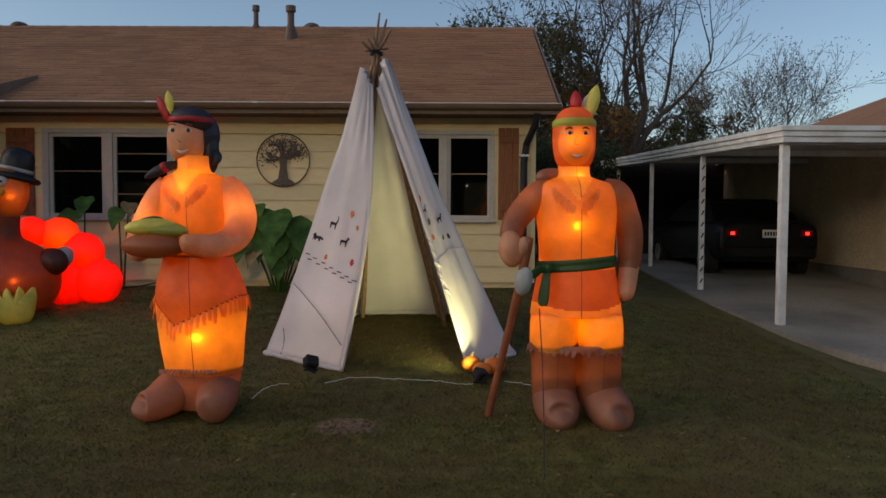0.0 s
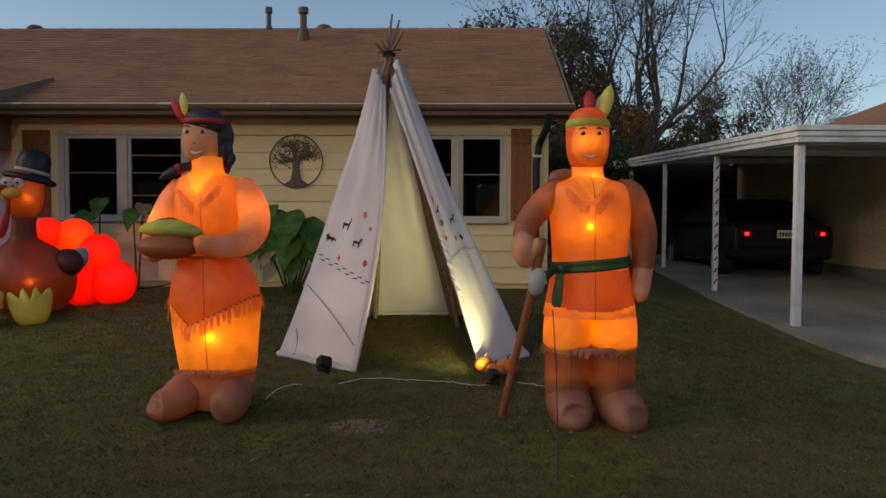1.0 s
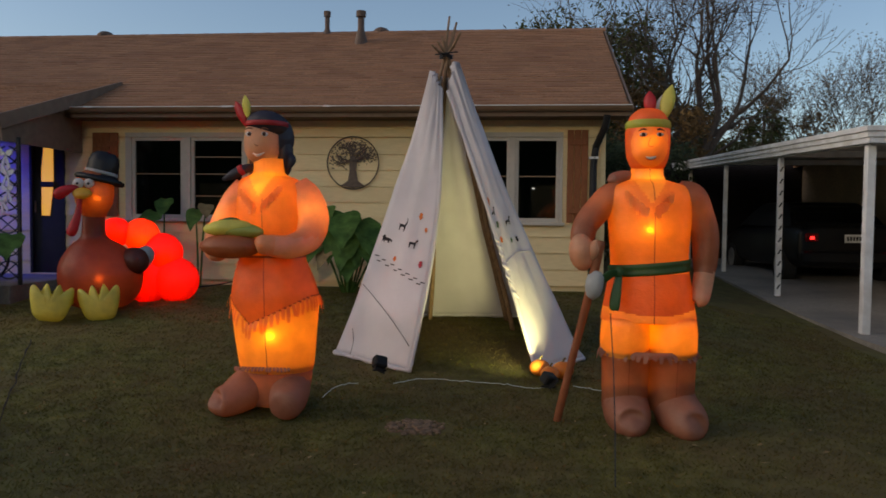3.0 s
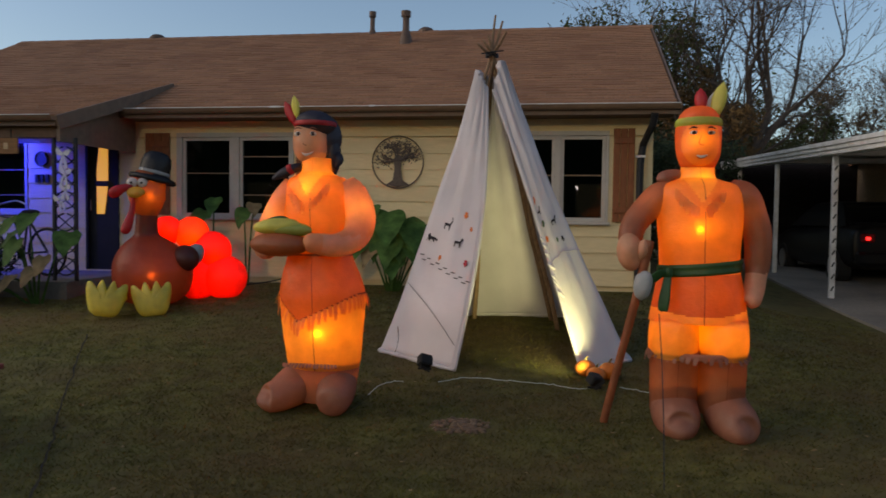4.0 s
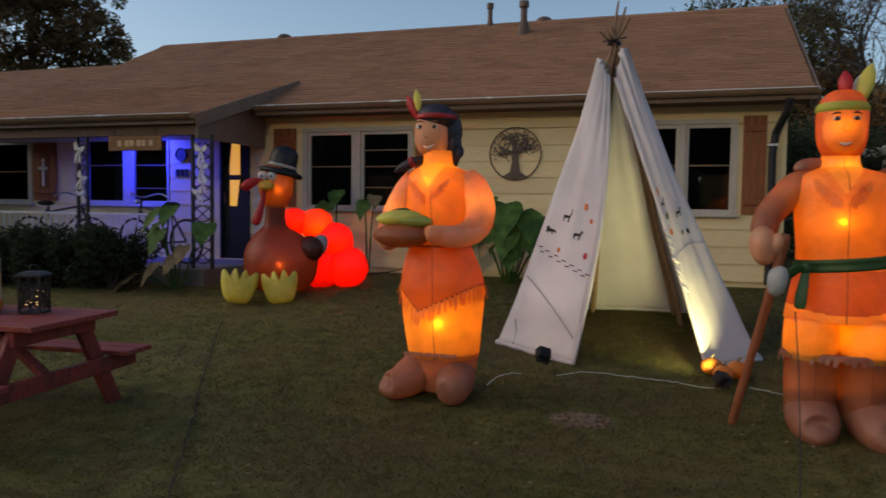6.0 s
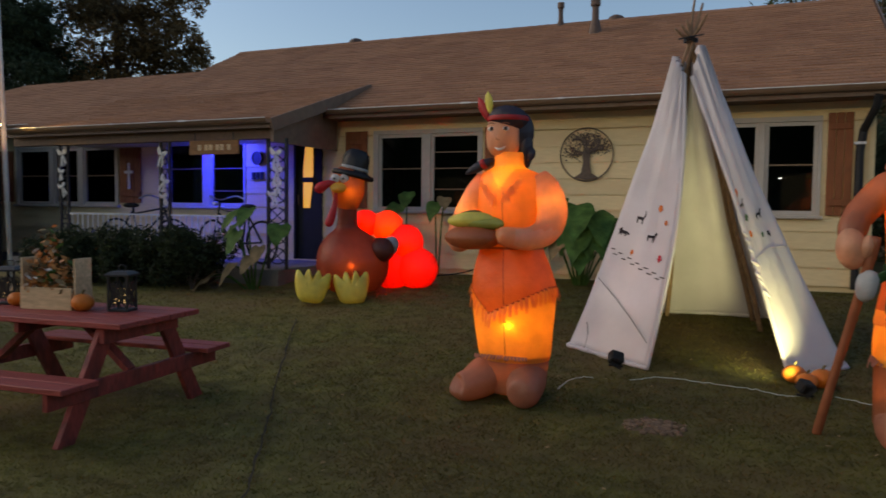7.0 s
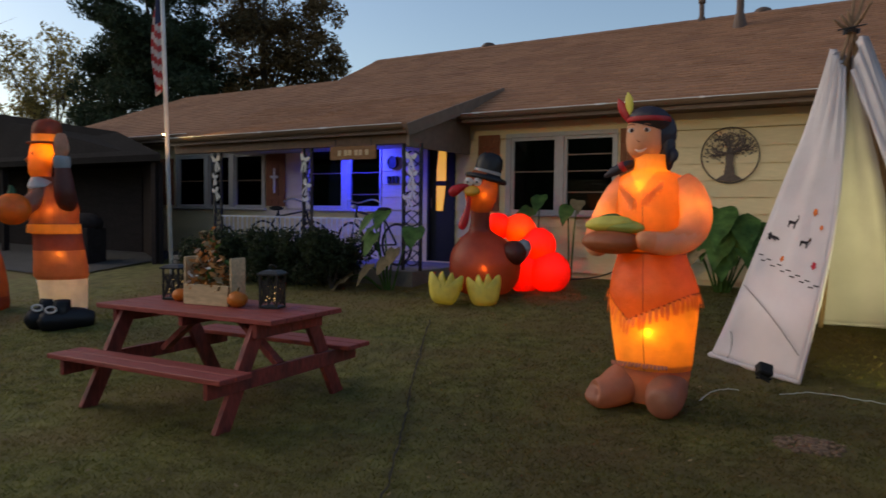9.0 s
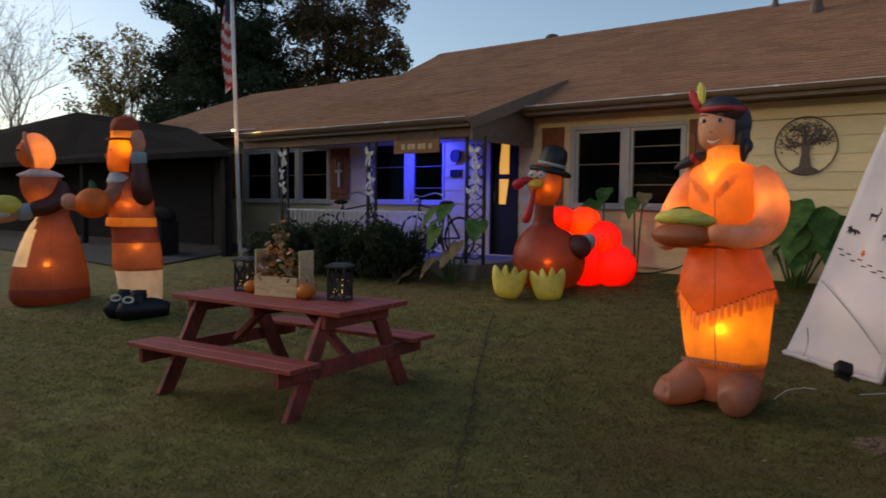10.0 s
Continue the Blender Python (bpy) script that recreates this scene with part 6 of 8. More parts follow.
def prints():
    leaf = [(0, -0.05), (0.025, -0.015), (0.04, 0.005), (0.022, 0.012), (0.026, 0.045), (0, 0.06), (-0.026, 0.045), (-0.022, 0.012), (-0.04, 0.005), (-0.025, -0.015)]
    beast = [(-0.05, 0.02), (-0.045, -0.04), (-0.035, -0.04), (-0.03, 0.0), (0.015, 0.0), (0.02, -0.045), (0.03, -0.045), (0.035, 0.015), (0.05, 0.045), (0.06, 0.045), (0.055, 0.06), (0.042, 0.075), (0.036, 0.06), (0.02, 0.028), (-0.04, 0.03)]
    stag = beast[:9] + [(0.062, 0.05), (0.058, 0.066), (0.075, 0.085), (0.07, 0.11), (0.062, 0.088), (0.050, 0.075), (0.040, 0.10), (0.030, 0.108), (0.040, 0.07), (0.034, 0.058), (0.02, 0.028), (-0.045, 0.032)]
    fox = [(-0.06, -0.035), (-0.045, -0.005), (-0.03, -0.03), (-0.02, -0.03), (-0.015, -0.008), (0.02, -0.012), (0.028, -0.034), (0.04, -0.034), (0.04, 0.0), (0.075, -0.018), (0.085, 0.0), (0.05, 0.022), (-0.02, 0.028), (-0.035, 0.05), (-0.042, 0.06), (-0.05, 0.045), (-0.072, 0.028), (-0.055, 0.015)]
    L = [(0.35, 1.47, leaf, "orange_print", 0.7), (0.66, 1.34, stag, "dark_print", 0.95), (0.19, 1.36, leaf, "orange_print", 0.5), (0.86, 1.20, fox, "dark_print", 0.9), (0.40, 1.21, beast, "dark_print", 0.85), (0.64, 1.05, leaf, "orange_print", 0.55), (0.18, 1.05, leaf, "red_print", 0.7)]
    R = [(0.10, 1.62, leaf, "orange_print", 0.8), (0.14, 1.50, beast, "dark_print", 0.7), (0.13, 1.40, leaf, "green_print", 0.7), (0.52, 1.33, beast, "dark_print", 0.75), (0.38, 1.20, leaf, "green_print", 0.5), (0.62, 1.18, leaf, "dark_print", 0.55), (0.14, 1.26, leaf, "orange_print", 0.6)]
    for side, rows in (("L", L), ("R", R)):
        for px, pz, shape, m, size in rows:
            c, r, u, out = on_cover(px, pz, side)
            bm = bmesh.new()
            flat_shape(bm, c + out * 0.011, r, u, out, [(x * size * 0.92, y * size * 0.92) for x, y in shape])
            part("print", bm, M[m], tp)
    for k in range(13):
        c, r, u, out = on_cover(0.94 - 0.072 * k, 1.05 - 0.012 * k - 0.03 * (k % 2), "L")
        bm = bmesh.new()
        flat_shape(bm, c + out * 0.010, r, u, out, [(-0.024, -0.004), (0.022, -0.006), (0.024, 0.003), (-0.02, 0.005)])
        part("printed_bar", bm, M["dark_print"], tp)


prints()


def floodlight(x, y, aim, label, lift=0.19):
    z = lawn_z(x, y)
    f = thing("spotlight", (x, y, z), label, "spotlight", "garden spotlights")
    part("stake", beam(bmesh.new(), (x, y, z - 0.03), (x, y, z + lift - 0.04), 0.022, 0.022), M["plastic"], f)
    head = Vector((x, y, z + lift))
    d = (Vector(aim) - head).normalized()
    bm = bmesh.new()
    beam(bm, head - d * 0.05, head + d * 0.045, 0.11, 0.085, (0.35, 0, 1), 0.012)
    part("housing", bm, M["plastic"], f)
    part("bracket", bx(x - 0.055, x + 0.055, y - 0.012, y + 0.012, z + lift - 0.07, z + lift - 0.055), M["plastic"], f)
    bm = bmesh.new()
    s = d.orthogonal().normalized()
    for k in range(3):
        a = head - d * (0.056 + 0.014 * k)
        tube(bm, [a + s * 0.05, a - s * 0.05], 0.006, 4)
    part("cooling_fin", bm, M["plastic"], f)
    return head + d * 0.06, d


h1, d1 = floodlight(-1.09, 5.76, (-1.25, 6.6, 1.3), "small black spotlight on a stake in the grass")
lamp("spot_lamp", "SPOT", h1, 7, (0.95, 0.85, 1.0), 0.03, h1 + d1, 75, 0.8)
h2, d2 = floodlight(0.25, 5.76, (-0.80, 7.4, 1.02), "small black spotlight shining into the teepee", 0.10)
lamp("spot_lamp", "SPOT", h2, 135, (0.96, 0.93, 0.43), 0.03, h2 + d2, 76, 1.0)


def pumpkin(x, y, z, r, label, glowing=False, group=""):
    p = thing("pumpkin", (x, y, z), label, "pumpkin", group)
    bm = bmesh.new()
    blob(bm, (x, y, z + r * 0.8), (r, r, r * 0.82), n=14, lobes=12, depth=0.10)
    part("fruit", bm, M["i_orangered"] if glowing else M["pumpkin"], p, smooth=True)
    bm = bmesh.new()
    limb(bm, [(x, y, z + r * 1.5, r * 0.16), (x + r * 0.05, y, z + r * 1.75, r * 0.10), (x + r * 0.2, y, z + r * 1.95, r * 0.09), (x + r * 0.22, y, z + r * 1.97, 0.002)], 3, 8)
    part("stem", bm, M["stem"], p)
    return p


for px_, py_, r_ in ((0.195, 6.17, 0.085), (0.275, 6.02, 0.078), (0.385, 6.11, 0.088)):
    pumpkin(px_, py_, lawn_z(px_, py_), r_, "small orange pumpkin on the grass by the spotlight", False, "pumpkins at the teepee")


def cord(pts, r, m, label):
    bm = bmesh.new()
    rows = spline(pts, 8)
    tube(bm, [(x + 0.012 * noise.noise(Vector((k * 0.7, 3, 0))), y + 0.02 * noise.noise(Vector((k * 0.5, 0, 0))), lawn_z(x, y) + 0.022 + 0.012 * noise.noise(Vector((k * 0.9, 9, 1)))) for k, (x, y) in enumerate(rows)], r, 5)
    solid("power_cord", bm, m, label, "cord", group="cords")


cord([(-0.98, 5.76), (-0.75, 5.92), (-0.40, 5.88), (-0.1, 5.84), (0.1, 5.76), (0.22, 5.78)], 0.0032, M["cord"], "thin white power cord lying across the grass")
cord([(-1.45, 5.35), (-1.42, 5.6), (-1.33, 5.72), (-1.26, 5.73)], 0.0035, M["cord"], "white power cord behind the inflatable")
cord([(0.45, 5.85), (0.6, 5.78), (0.72, 5.7)], 0.0032, M["cord"], "white power cord by the staff")
bm_ = bmesh.new()
tube(bm_, [(0.60, 4.86, 0.86), (0.585, 4.55, 0.565), (0.56, 4.25, 0.28), (0.53, 3.98, 0.03)], 0.0035, 5)
solid("guy_line", bm_, M["iron"], "thin dark guy line pegged in front of the figure", "cord", group="cords")


# ---- picnic table and what stands on it ----
TABLE = Matrix.Translation((-4.614, 3.652, -0.012)) @ pose(0, 0, 0, 0, 0, 4.8)


def picnic_table():
    t = thing("picnic_table", TABLE.translation, "dark red stained wooden picnic table with attached benches on the lawn", "picnic table")
    def put(name, bm, m="redwood"):
        bmesh.ops.transform(bm, matrix=TABLE, verts=bm.verts)
        return part(name, bm, M[m], t)
    L = 0.873
    for k in range(5):
        y = -0.39 + 0.157 * k
        put("top_plank", bx(-L, L, y, y + 0.155, 0.703, 0.74, 0.005))
    for s in (-1, 1):
        for k in range(2):
            y = s * 0.673 + (-0.145 if k == 0 else 0.003)
            put("bench_plank", bx(-0.84, 0.84, y, y + 0.142, 0.387, 0.422, 0.005))
        for x in (-0.655, 0.655):
            put("leg", beam(bmesh.new(), (x, s * 0.64, -0.005), (x, s * 0.26, 0.70), 0.042, 0.125, (0, s, 0.6), 0.004), "redwood_end")
            put("brace", beam(bmesh.new(), (x * 0.9, s * 0.02, 0.35), (x * 0.30, s * 0.02, 0.665), 0.04, 0.075, (0, 1, 0)), "redwood_end") if s > 0 else None
    for x in (-0.655, 0.655):
        o = 0.044 if x > 0 else -0.044
        put("bench_beam", bx(x + o - 0.02, x + o + 0.02, -0.80, 0.80, 0.278, 0.386, 0.004), "redwood_end")
        put("top_beam", bx(x + o - 0.02, x + o + 0.02, -0.36, 0.36, 0.60, 0.702, 0.004), "redwood_end")
    put("top_beam", bx(-0.02, 0.02, -0.36, 0.36, 0.63, 0.702, 0.004), "redwood_end")


picnic_table()


def crate():
    m = Matrix.Translation((-4.70, 3.70, 0.728)) @ pose(0, 0, 0, 0, 0, 10)
    c = thing("wooden_crate", m.translation, "raw pine planter box filled with autumn leaves and flowers", "crate")
    def put(name, bm, mt, label=""):
        bmesh.ops.transform(bm, matrix=m, verts=bm.verts)
        return part(name, bm, mt, c, label)
    put("front_board", bx(-0.21, 0.21, -0.11, -0.093, 0.0, 0.155, 0.003), M["pine"])
    put("back_board", bx(-0.21, 0.21, 0.093, 0.11, 0.0, 0.155, 0.003), M["pine"])
    put("bottom", bx(-0.19, 0.19, -0.09, 0.09, 0.0, 0.012), M["pine"])
    for s in (-1, 1):
        put("end_board", bx(s * 0.205 - 0.009 + s * 0.012, s * 0.205 + 0.009 + s * 0.012, -0.085, 0.085, 0.0, 0.36, 0.004), M["pine"])
    rnd = random.Random(3)
    for name, mt, n, size in (("autumn_leaf", M["autumn"], 150, 0.038), ("flower", M["pumpkin"], 34, 0.026), ("cream_leaf", M["dryleaf"], 130, 0.036), ("pale_leaf", M["ribbon"], 50, 0.026), ("green_leaf", M["leaf"], 34, 0.034)):
        bm = bmesh.new()
        for k in range(n):
            x = rnd.uniform(-0.17, 0.15)
            hi = 0.17 + 0.42 * max(0, 1 - abs(x + 0.03) / 0.17)
            p = Vector((x, rnd.uniform(-0.12, 0.07), rnd.uniform(0.12, hi)))
            r = Euler((rnd.uniform(-1.2, 1.2), rnd.uniform(-1.2, 1.2), rnd.uniform(0, 6))).to_matrix()
            s = size * rnd.uniform(0.6, 1.2)
            v = [bm.verts.new(p + r @ Vector(q) * s) for q in ((0, -1, 0), (0.5, -0.2, 0.12), (0.35, 0.5, 0.1), (0, 1, 0), (-0.35, 0.5, 0.1), (-0.5, -0.2, 0.12))]
            bm.faces.new(v)
        put(name + "s", bm, mt)["kind"] = "stuff"


crate()


def lantern(x, y):
    m = Matrix.Translation((x, y, 0.728)) @ pose(0, 0, 0, 0, 0, 20)
    c = thing("lantern", m.translation, "black metal lantern with fairy lights on the table", "lantern", "table lanterns")
    def put(name, bm, mt, label=""):
        bmesh.ops.transform(bm, matrix=m, verts=bm.verts)
        return part(name, bm, mt, c, label)
    put("base", bx(-0.075, 0.075, -0.075, 0.075, 0.0, 0.015, 0.003), M["iron"])
    for a in (-1, 1):
        for b in (-1, 1):
            put("upright", bx(a * 0.066 - 0.007, a * 0.066 + 0.007, b * 0.066 - 0.007, b * 0.066 + 0.007, 0.016, 0.245), M["iron"])
    for a, b in ((1, 0), (-1, 0), (0, 1), (0, -1)):
        bm = bmesh.new()
        for k in range(-2, 3):
            for s in (-1, 1):
                p, q = Vector((0.066 * a, 0.066 * b, 0.115)), Vector((abs(b), abs(a), 0))
                tube(bm, [p + q * (0.055 * max(-1, min(1, 0.5 * k - 1 * s))) + Vector((0, 0, -0.09)), p + q * (0.055 * max(-1, min(1, 0.5 * k + 1 * s))) + Vector((0, 0, 0.09))], 0.003, 4)
        put("lattice", bm, M["iron"])
    bm = bmesh.new()
    rings(bm, [[(r * sx, r * sy, z) for sx, sy in ((-1, -1), (1, -1), (1, 1), (-1, 1))] for r, z in ((0.086, 0.246), (0.086, 0.258), (0.06, 0.276), (0.05, 0.280))], True, True)
    put("lid", bm, M["iron"])
    bm = bmesh.new()
    tube(bm, [(0.028 * math.cos(a), 0, 0.300 + 0.022 * math.sin(a)) for a in np.linspace(0, 2 * math.pi, 12)], 0.004, 5)
    put("ring", bm, M["iron"])
    bm = bmesh.new()
    rnd = random.Random(4)
    for k in range(12):
        blob(bm, (rnd.uniform(-0.05, 0.05), rnd.uniform(-0.05, 0.05), rnd.uniform(0.03, 0.17)), (0.005, 0.005, 0.005), n=4)
    put("fairy_lights", bm, M["fairy"], "tiny warm bulbs")


M["fairy"] = glow("fairy_bulb", (1.0, 0.62, 0.25), 1.0)
lantern(-4.18, 3.80)
lantern(-5.17, 3.70)
pumpkin(-4.40, 3.66, 0.728, 0.075, "small orange pumpkin on the table beside the crate", False, "table pumpkins")
pumpkin(-5.03, 3.64, 0.728, 0.062, "small orange pumpkin on the table beside the crate", False, "table pumpkins")


# ---- wall art, porch trimmings ----
def wall_art():
    cx, cz, y, R = -2.265, 2.222, WALL_Y - 0.035, 0.36
    w = thing("wall_art", (cx, y, cz - R), "round bronze metal wall sculpture of a leafy tree", "wall art")
    bm = bmesh.new()
    tube(bm, [(cx + R * math.cos(a), y, cz + R * math.sin(a)) for a in np.linspace(0, 2 * math.pi, 49)], 0.009, 6)
    part("ring", bm, M["bronze"], w)
    bm = bmesh.new()
    prism(bm, [(cx - 0.17, cz - 0.315), (cx - 0.07, cz - 0.25), (cx - 0.045, cz - 0.1), (cx - 0.06, cz + 0.03), (cx - 0.02, cz + 0.1), (cx + 0.03, cz + 0.1), (cx + 0.06, cz + 0.03), (cx + 0.045, cz - 0.1), (cx + 0.07, cz - 0.25), (cx + 0.17, cz - 0.315), (cx, cz - 0.345)], y - 0.006, y + 0.006)
    part("trunk", bm, M["bronze"], w)
    rnd = random.Random(11)
    leaves = bmesh.new()
    for k in range(9):
        a = radians(12 + 156 * k / 8)
        bm = bmesh.new()
        L = rnd.uniform(0.25, 0.31)
        bend = rnd.uniform(-0.07, 0.07)
        p0 = Vector((cx + 0.03 * math.cos(a), y, cz + 0.02))
        p2 = Vector((cx + L * math.cos(a) * 1.08, y, cz + 0.0 + L * math.sin(a)))
        p1 = (p0 + p2) / 2 + Vector((-math.sin(a) * bend, 0, math.cos(a) * bend + 0.02))
        pts = spline([p0, p1, p2], 5)
        tube(bm, pts, 0.013, 5, 0.005)
        part("branch", bm, M["bronze"], w)
        for j in range(44):
            q = Vector(pts[rnd.randrange(3, len(pts))]) + Vector((rnd.gauss(0, 0.04), 0, rnd.gauss(0, 0.04)))
            d = Vector((q.x - cx, 0, q.z - cz))
            if d.length > R - 0.03:
                q = Vector((cx, y, cz)) + d.normalized() * (R - 0.03)
            t = rnd.uniform(0, 6.28)
            s = rnd.uniform(0.014, 0.024)
            v = [leaves.verts.new((q.x + s * (math.cos(t) * u - math.sin(t) * w_ * 0.5), y - 0.006 + 0.0003 * j, q.z + s * (math.sin(t) * u + math.cos(t) * w_ * 0.5))) for u, w_ in ((-1, 0), (0, -1), (1, 0), (0, 1))]
            leaves.faces.new(v)
    part("leaves", leaves, M["bronze"], w, "cut metal leaves")["kind"] = "stuff"


wall_art()


def bow(x, z, s, tilt):
    """A limp bow, turned by tilt degrees about its knot."""
    y = 8.39
    ct, st = math.cos(radians(tilt)), math.sin(radians(tilt))
    def shape(k, rows):
        return [(x + (k * a * ct - b * st) * s, z + (k * a * st + b * ct) * s) for a, b in rows]
    b = thing("ribbon_bow", (x, y, z), "cream ribbon bow tied to the porch post", "bow", "porch bows")
    for k in (-1, 1):
        bm = bmesh.new()
        prism(bm, shape(k, ((0.0, 0.012), (0.035, 0.05), (0.08, 0.082 - 0.02 * k), (0.10, 0.05), (0.085, -0.005), (0.05, -0.022), (0.0, -0.012))), y - 0.03, y - 0.016)
        part("loop", bm, M["ribbon"], b)
        bm = bmesh.new()
        prism(bm, shape(k, ((0.0, -0.015), (0.025, -0.03), (0.05, -0.10), (0.07, -0.19 + 0.03 * k), (0.045, -0.175), (0.022, -0.20), (0.014, -0.10))), y - 0.024 - 0.003 * k, y - 0.015 - 0.003 * k)
        part("tail", bm, M["ribbon"], b)
    bm = bmesh.new()
    blob(bm, (x, y - 0.02, z), (0.022, 0.022, 0.022), n=6)
    part("knot", bm, M["ribbon"], b)


for bx_, rows in ((-10.28, ((2.24, 1.0), (2.0, 0.7), (1.72, 0.8))), (-8.2, ((2.2, 1.0), (1.82, 0.9), (1.6, 0.7))), (-6.2, ((2.22, 1.0), (1.98, 0.9), (1.78, 0.8), (1.6, 0.8)))):
    for z_, s_ in rows:
        bow(bx_ + random.uniform(-0.06, 0.06), z_ + random.uniform(-0.03, 0.03), s_, random.uniform(-28, 28))


def porch_signs():
    y = 8.335
    s = thing("hanging_sign", (-7.2, y, 2.19), "brown wooden sign hung under the porch ceiling", "sign")
    part("board", bx(-7.65, -6.775, y - 0.012, y + 0.012, 2.192, 2.392, 0.006), M["sign"], s)
    for k in range(6):
        x = -7.65 + 0.16 + 0.10 * k + 0.02 * (k % 2)
        part("letter_bar", bx(x, x + 0.06, y - 0.017, y - 0.0125, 2.192 + 0.06, 2.392 - 0.06), M["pine"], s)
    for x in (-7.55, -6.875):
        part("chain", limb_free([(x, y, 2.392), (x, y, 2.505)], 0.006, 5), M["iron"], s)
    n = thing("number_plaque", (-7.73, WALL_Y - 0.03, 1.9), "row of dark metal characters on the siding", "plaque")
    for k in range(3):
        x = -7.84 + 0.085 * k
        part("character_bar", bx(x, x + 0.055, WALL_Y - 0.045, WALL_Y - 0.022, 1.91, 2.03), M["iron"], n)
    w = thing("wall_clock", (-7.72, WALL_Y - 0.05, 2.22), "round dark plaque on the porch wall", "plaque")
    bm = bmesh.new()
    tube(bm, [(-7.72, WALL_Y - 0.022, 2.26), (-7.72, WALL_Y - 0.06, 2.26)], 0.105, 24)
    part("disc", bm, M["iron"], w)
    bm = bmesh.new()
    tube(bm, [(-7.72 + 0.098 * math.cos(a), WALL_Y - 0.065, 2.26 + 0.098 * math.sin(a)) for a in np.linspace(0, 2 * math.pi, 25)], 0.014, 6)
    part("rim", bm, M["bronze"], w)
    f = thing("eave_floodlight", (-11.3, 8.1, 2.7), "small warm floodlight clipped to the gutter end", "floodlight")
    part("housing", bx(-11.27, -11.17, 8.06, 8.13, 2.685, 2.74, 0.01), M["plastic"], f)
    part("lens", bx(-11.25, -11.19, 8.045, 8.058, 2.70, 2.728), M["flood"], f)


M["flood"] = glow("warm_lens", (1.0, 0.72, 0.30), 12.0)
porch_signs()
lamp("eave_lamp", "SPOT", (-11.12, 8.02, 2.77), 40, (1.0, 0.65, 0.2), 0.03, (-9.6, 8.25, 2.66), 60, 0.7)


def bicycle():
    b = thing("bicycle", (0, 0, 0), "dark city bicycle parked on the porch behind the railing", "bicycle", "porch bicycles")
    for x in (-0.52, 0.52):
        bm = bmesh.new()
        tube(bm, [(x + 0.31 * math.cos(a), 0, 0.33 + 0.31 * math.sin(a)) for a in np.linspace(0, 2 * math.pi, 29)], 0.018, 6)
        w = part("wheel", bm, M["rubber"], b)
        for k in range(8):
            a = math.pi * k / 8
            part("spoke", limb_free([(x + 0.3 * math.cos(a), 0, 0.33 + 0.3 * math.sin(a)), (x - 0.3 * math.cos(a), 0, 0.33 - 0.3 * math.sin(a))], 0.002, 4), M["chrome"], w)
    bm = bmesh.new()
    for p, q in (((-0.52, 0.33), (-0.2, 0.78)), ((-0.12, 0.3), (-0.2, 0.82)), ((-0.12, 0.3), (0.38, 0.75)), ((-0.2, 0.72), (0.36, 0.82)), ((-0.52, 0.33), (-0.12, 0.3)), ((0.52, 0.33), (0.36, 0.92))):
        tube(bm, [(p[0], 0, p[1]), (q[0], 0, q[1])], 0.016, 7)
    part("frame", bm, M["iron"], b)
    bm = bmesh.new()
    tube(bm, spline([(0.14, -0.30, 0.97), (0.30, -0.26, 1.02), (0.36, 0, 0.96), (0.30, 0.26, 1.02), (0.14, 0.30, 0.97)], 5), 0.012, 6)
    part("handlebar", bm, M["chrome"], b)
    bm = bmesh.new()
    blob(bm, (-0.24, 0, 0.86), (0.14, 0.08, 0.04), n=10)
    part("saddle", bm, M["rubber"], b)
    bm = bmesh.new()
    blob(bm, (0.45, 0, 0.90), (0.05, 0.04, 0.04), n=8)
    part("headlamp", bm, M["chrome"], b)
    return b


bike = bicycle()
bike.matrix_world = Matrix.Translation((-9.15, 8.95, 0.60)) @ pose(0, 0, 0, 0, 0, 8)
copy_thing(bike, Matrix.Translation((-7.35, 9.0, 0.60)) @ pose(0, 0, 0, 0, 0, 172))


def hose():
    bm = bmesh.new()
    for k in range(9):
        r = 0.20 + 0.012 * k
        tube(bm, [(-3.25 + r * math.cos(a), 9.80 - 0.03 * (k % 3), 0.93 + r * math.sin(a) + 0.01 * math.sin(5 * a + k)) for a in np.linspace(0, 2 * math.pi, 22)], 0.009, 5)
    h = thing("garden_hose", (-3.25, 9.8, 0.7), "coiled dark garden hose on a wall reel", "hose")
    part("coil", bm, M["rubber"], h)
    bm = bmesh.new()
    tube(bm, [(-3.25, 9.65, 0.93), (-3.25, 10.02, 0.93)], 0.10, 10)
    part("reel", bm, M["iron"], h)
    bm = bmesh.new()
    tube(bm, spline([(-3.42, 9.75, 0.8), (-3.7, 9.5, 0.62), (-4.0, 9.35, 0.55), (-4.3, 9.3, 0.52)], 6), 0.009, 5)
    part("hose_end", bm, M["rubber"], h)


hose()


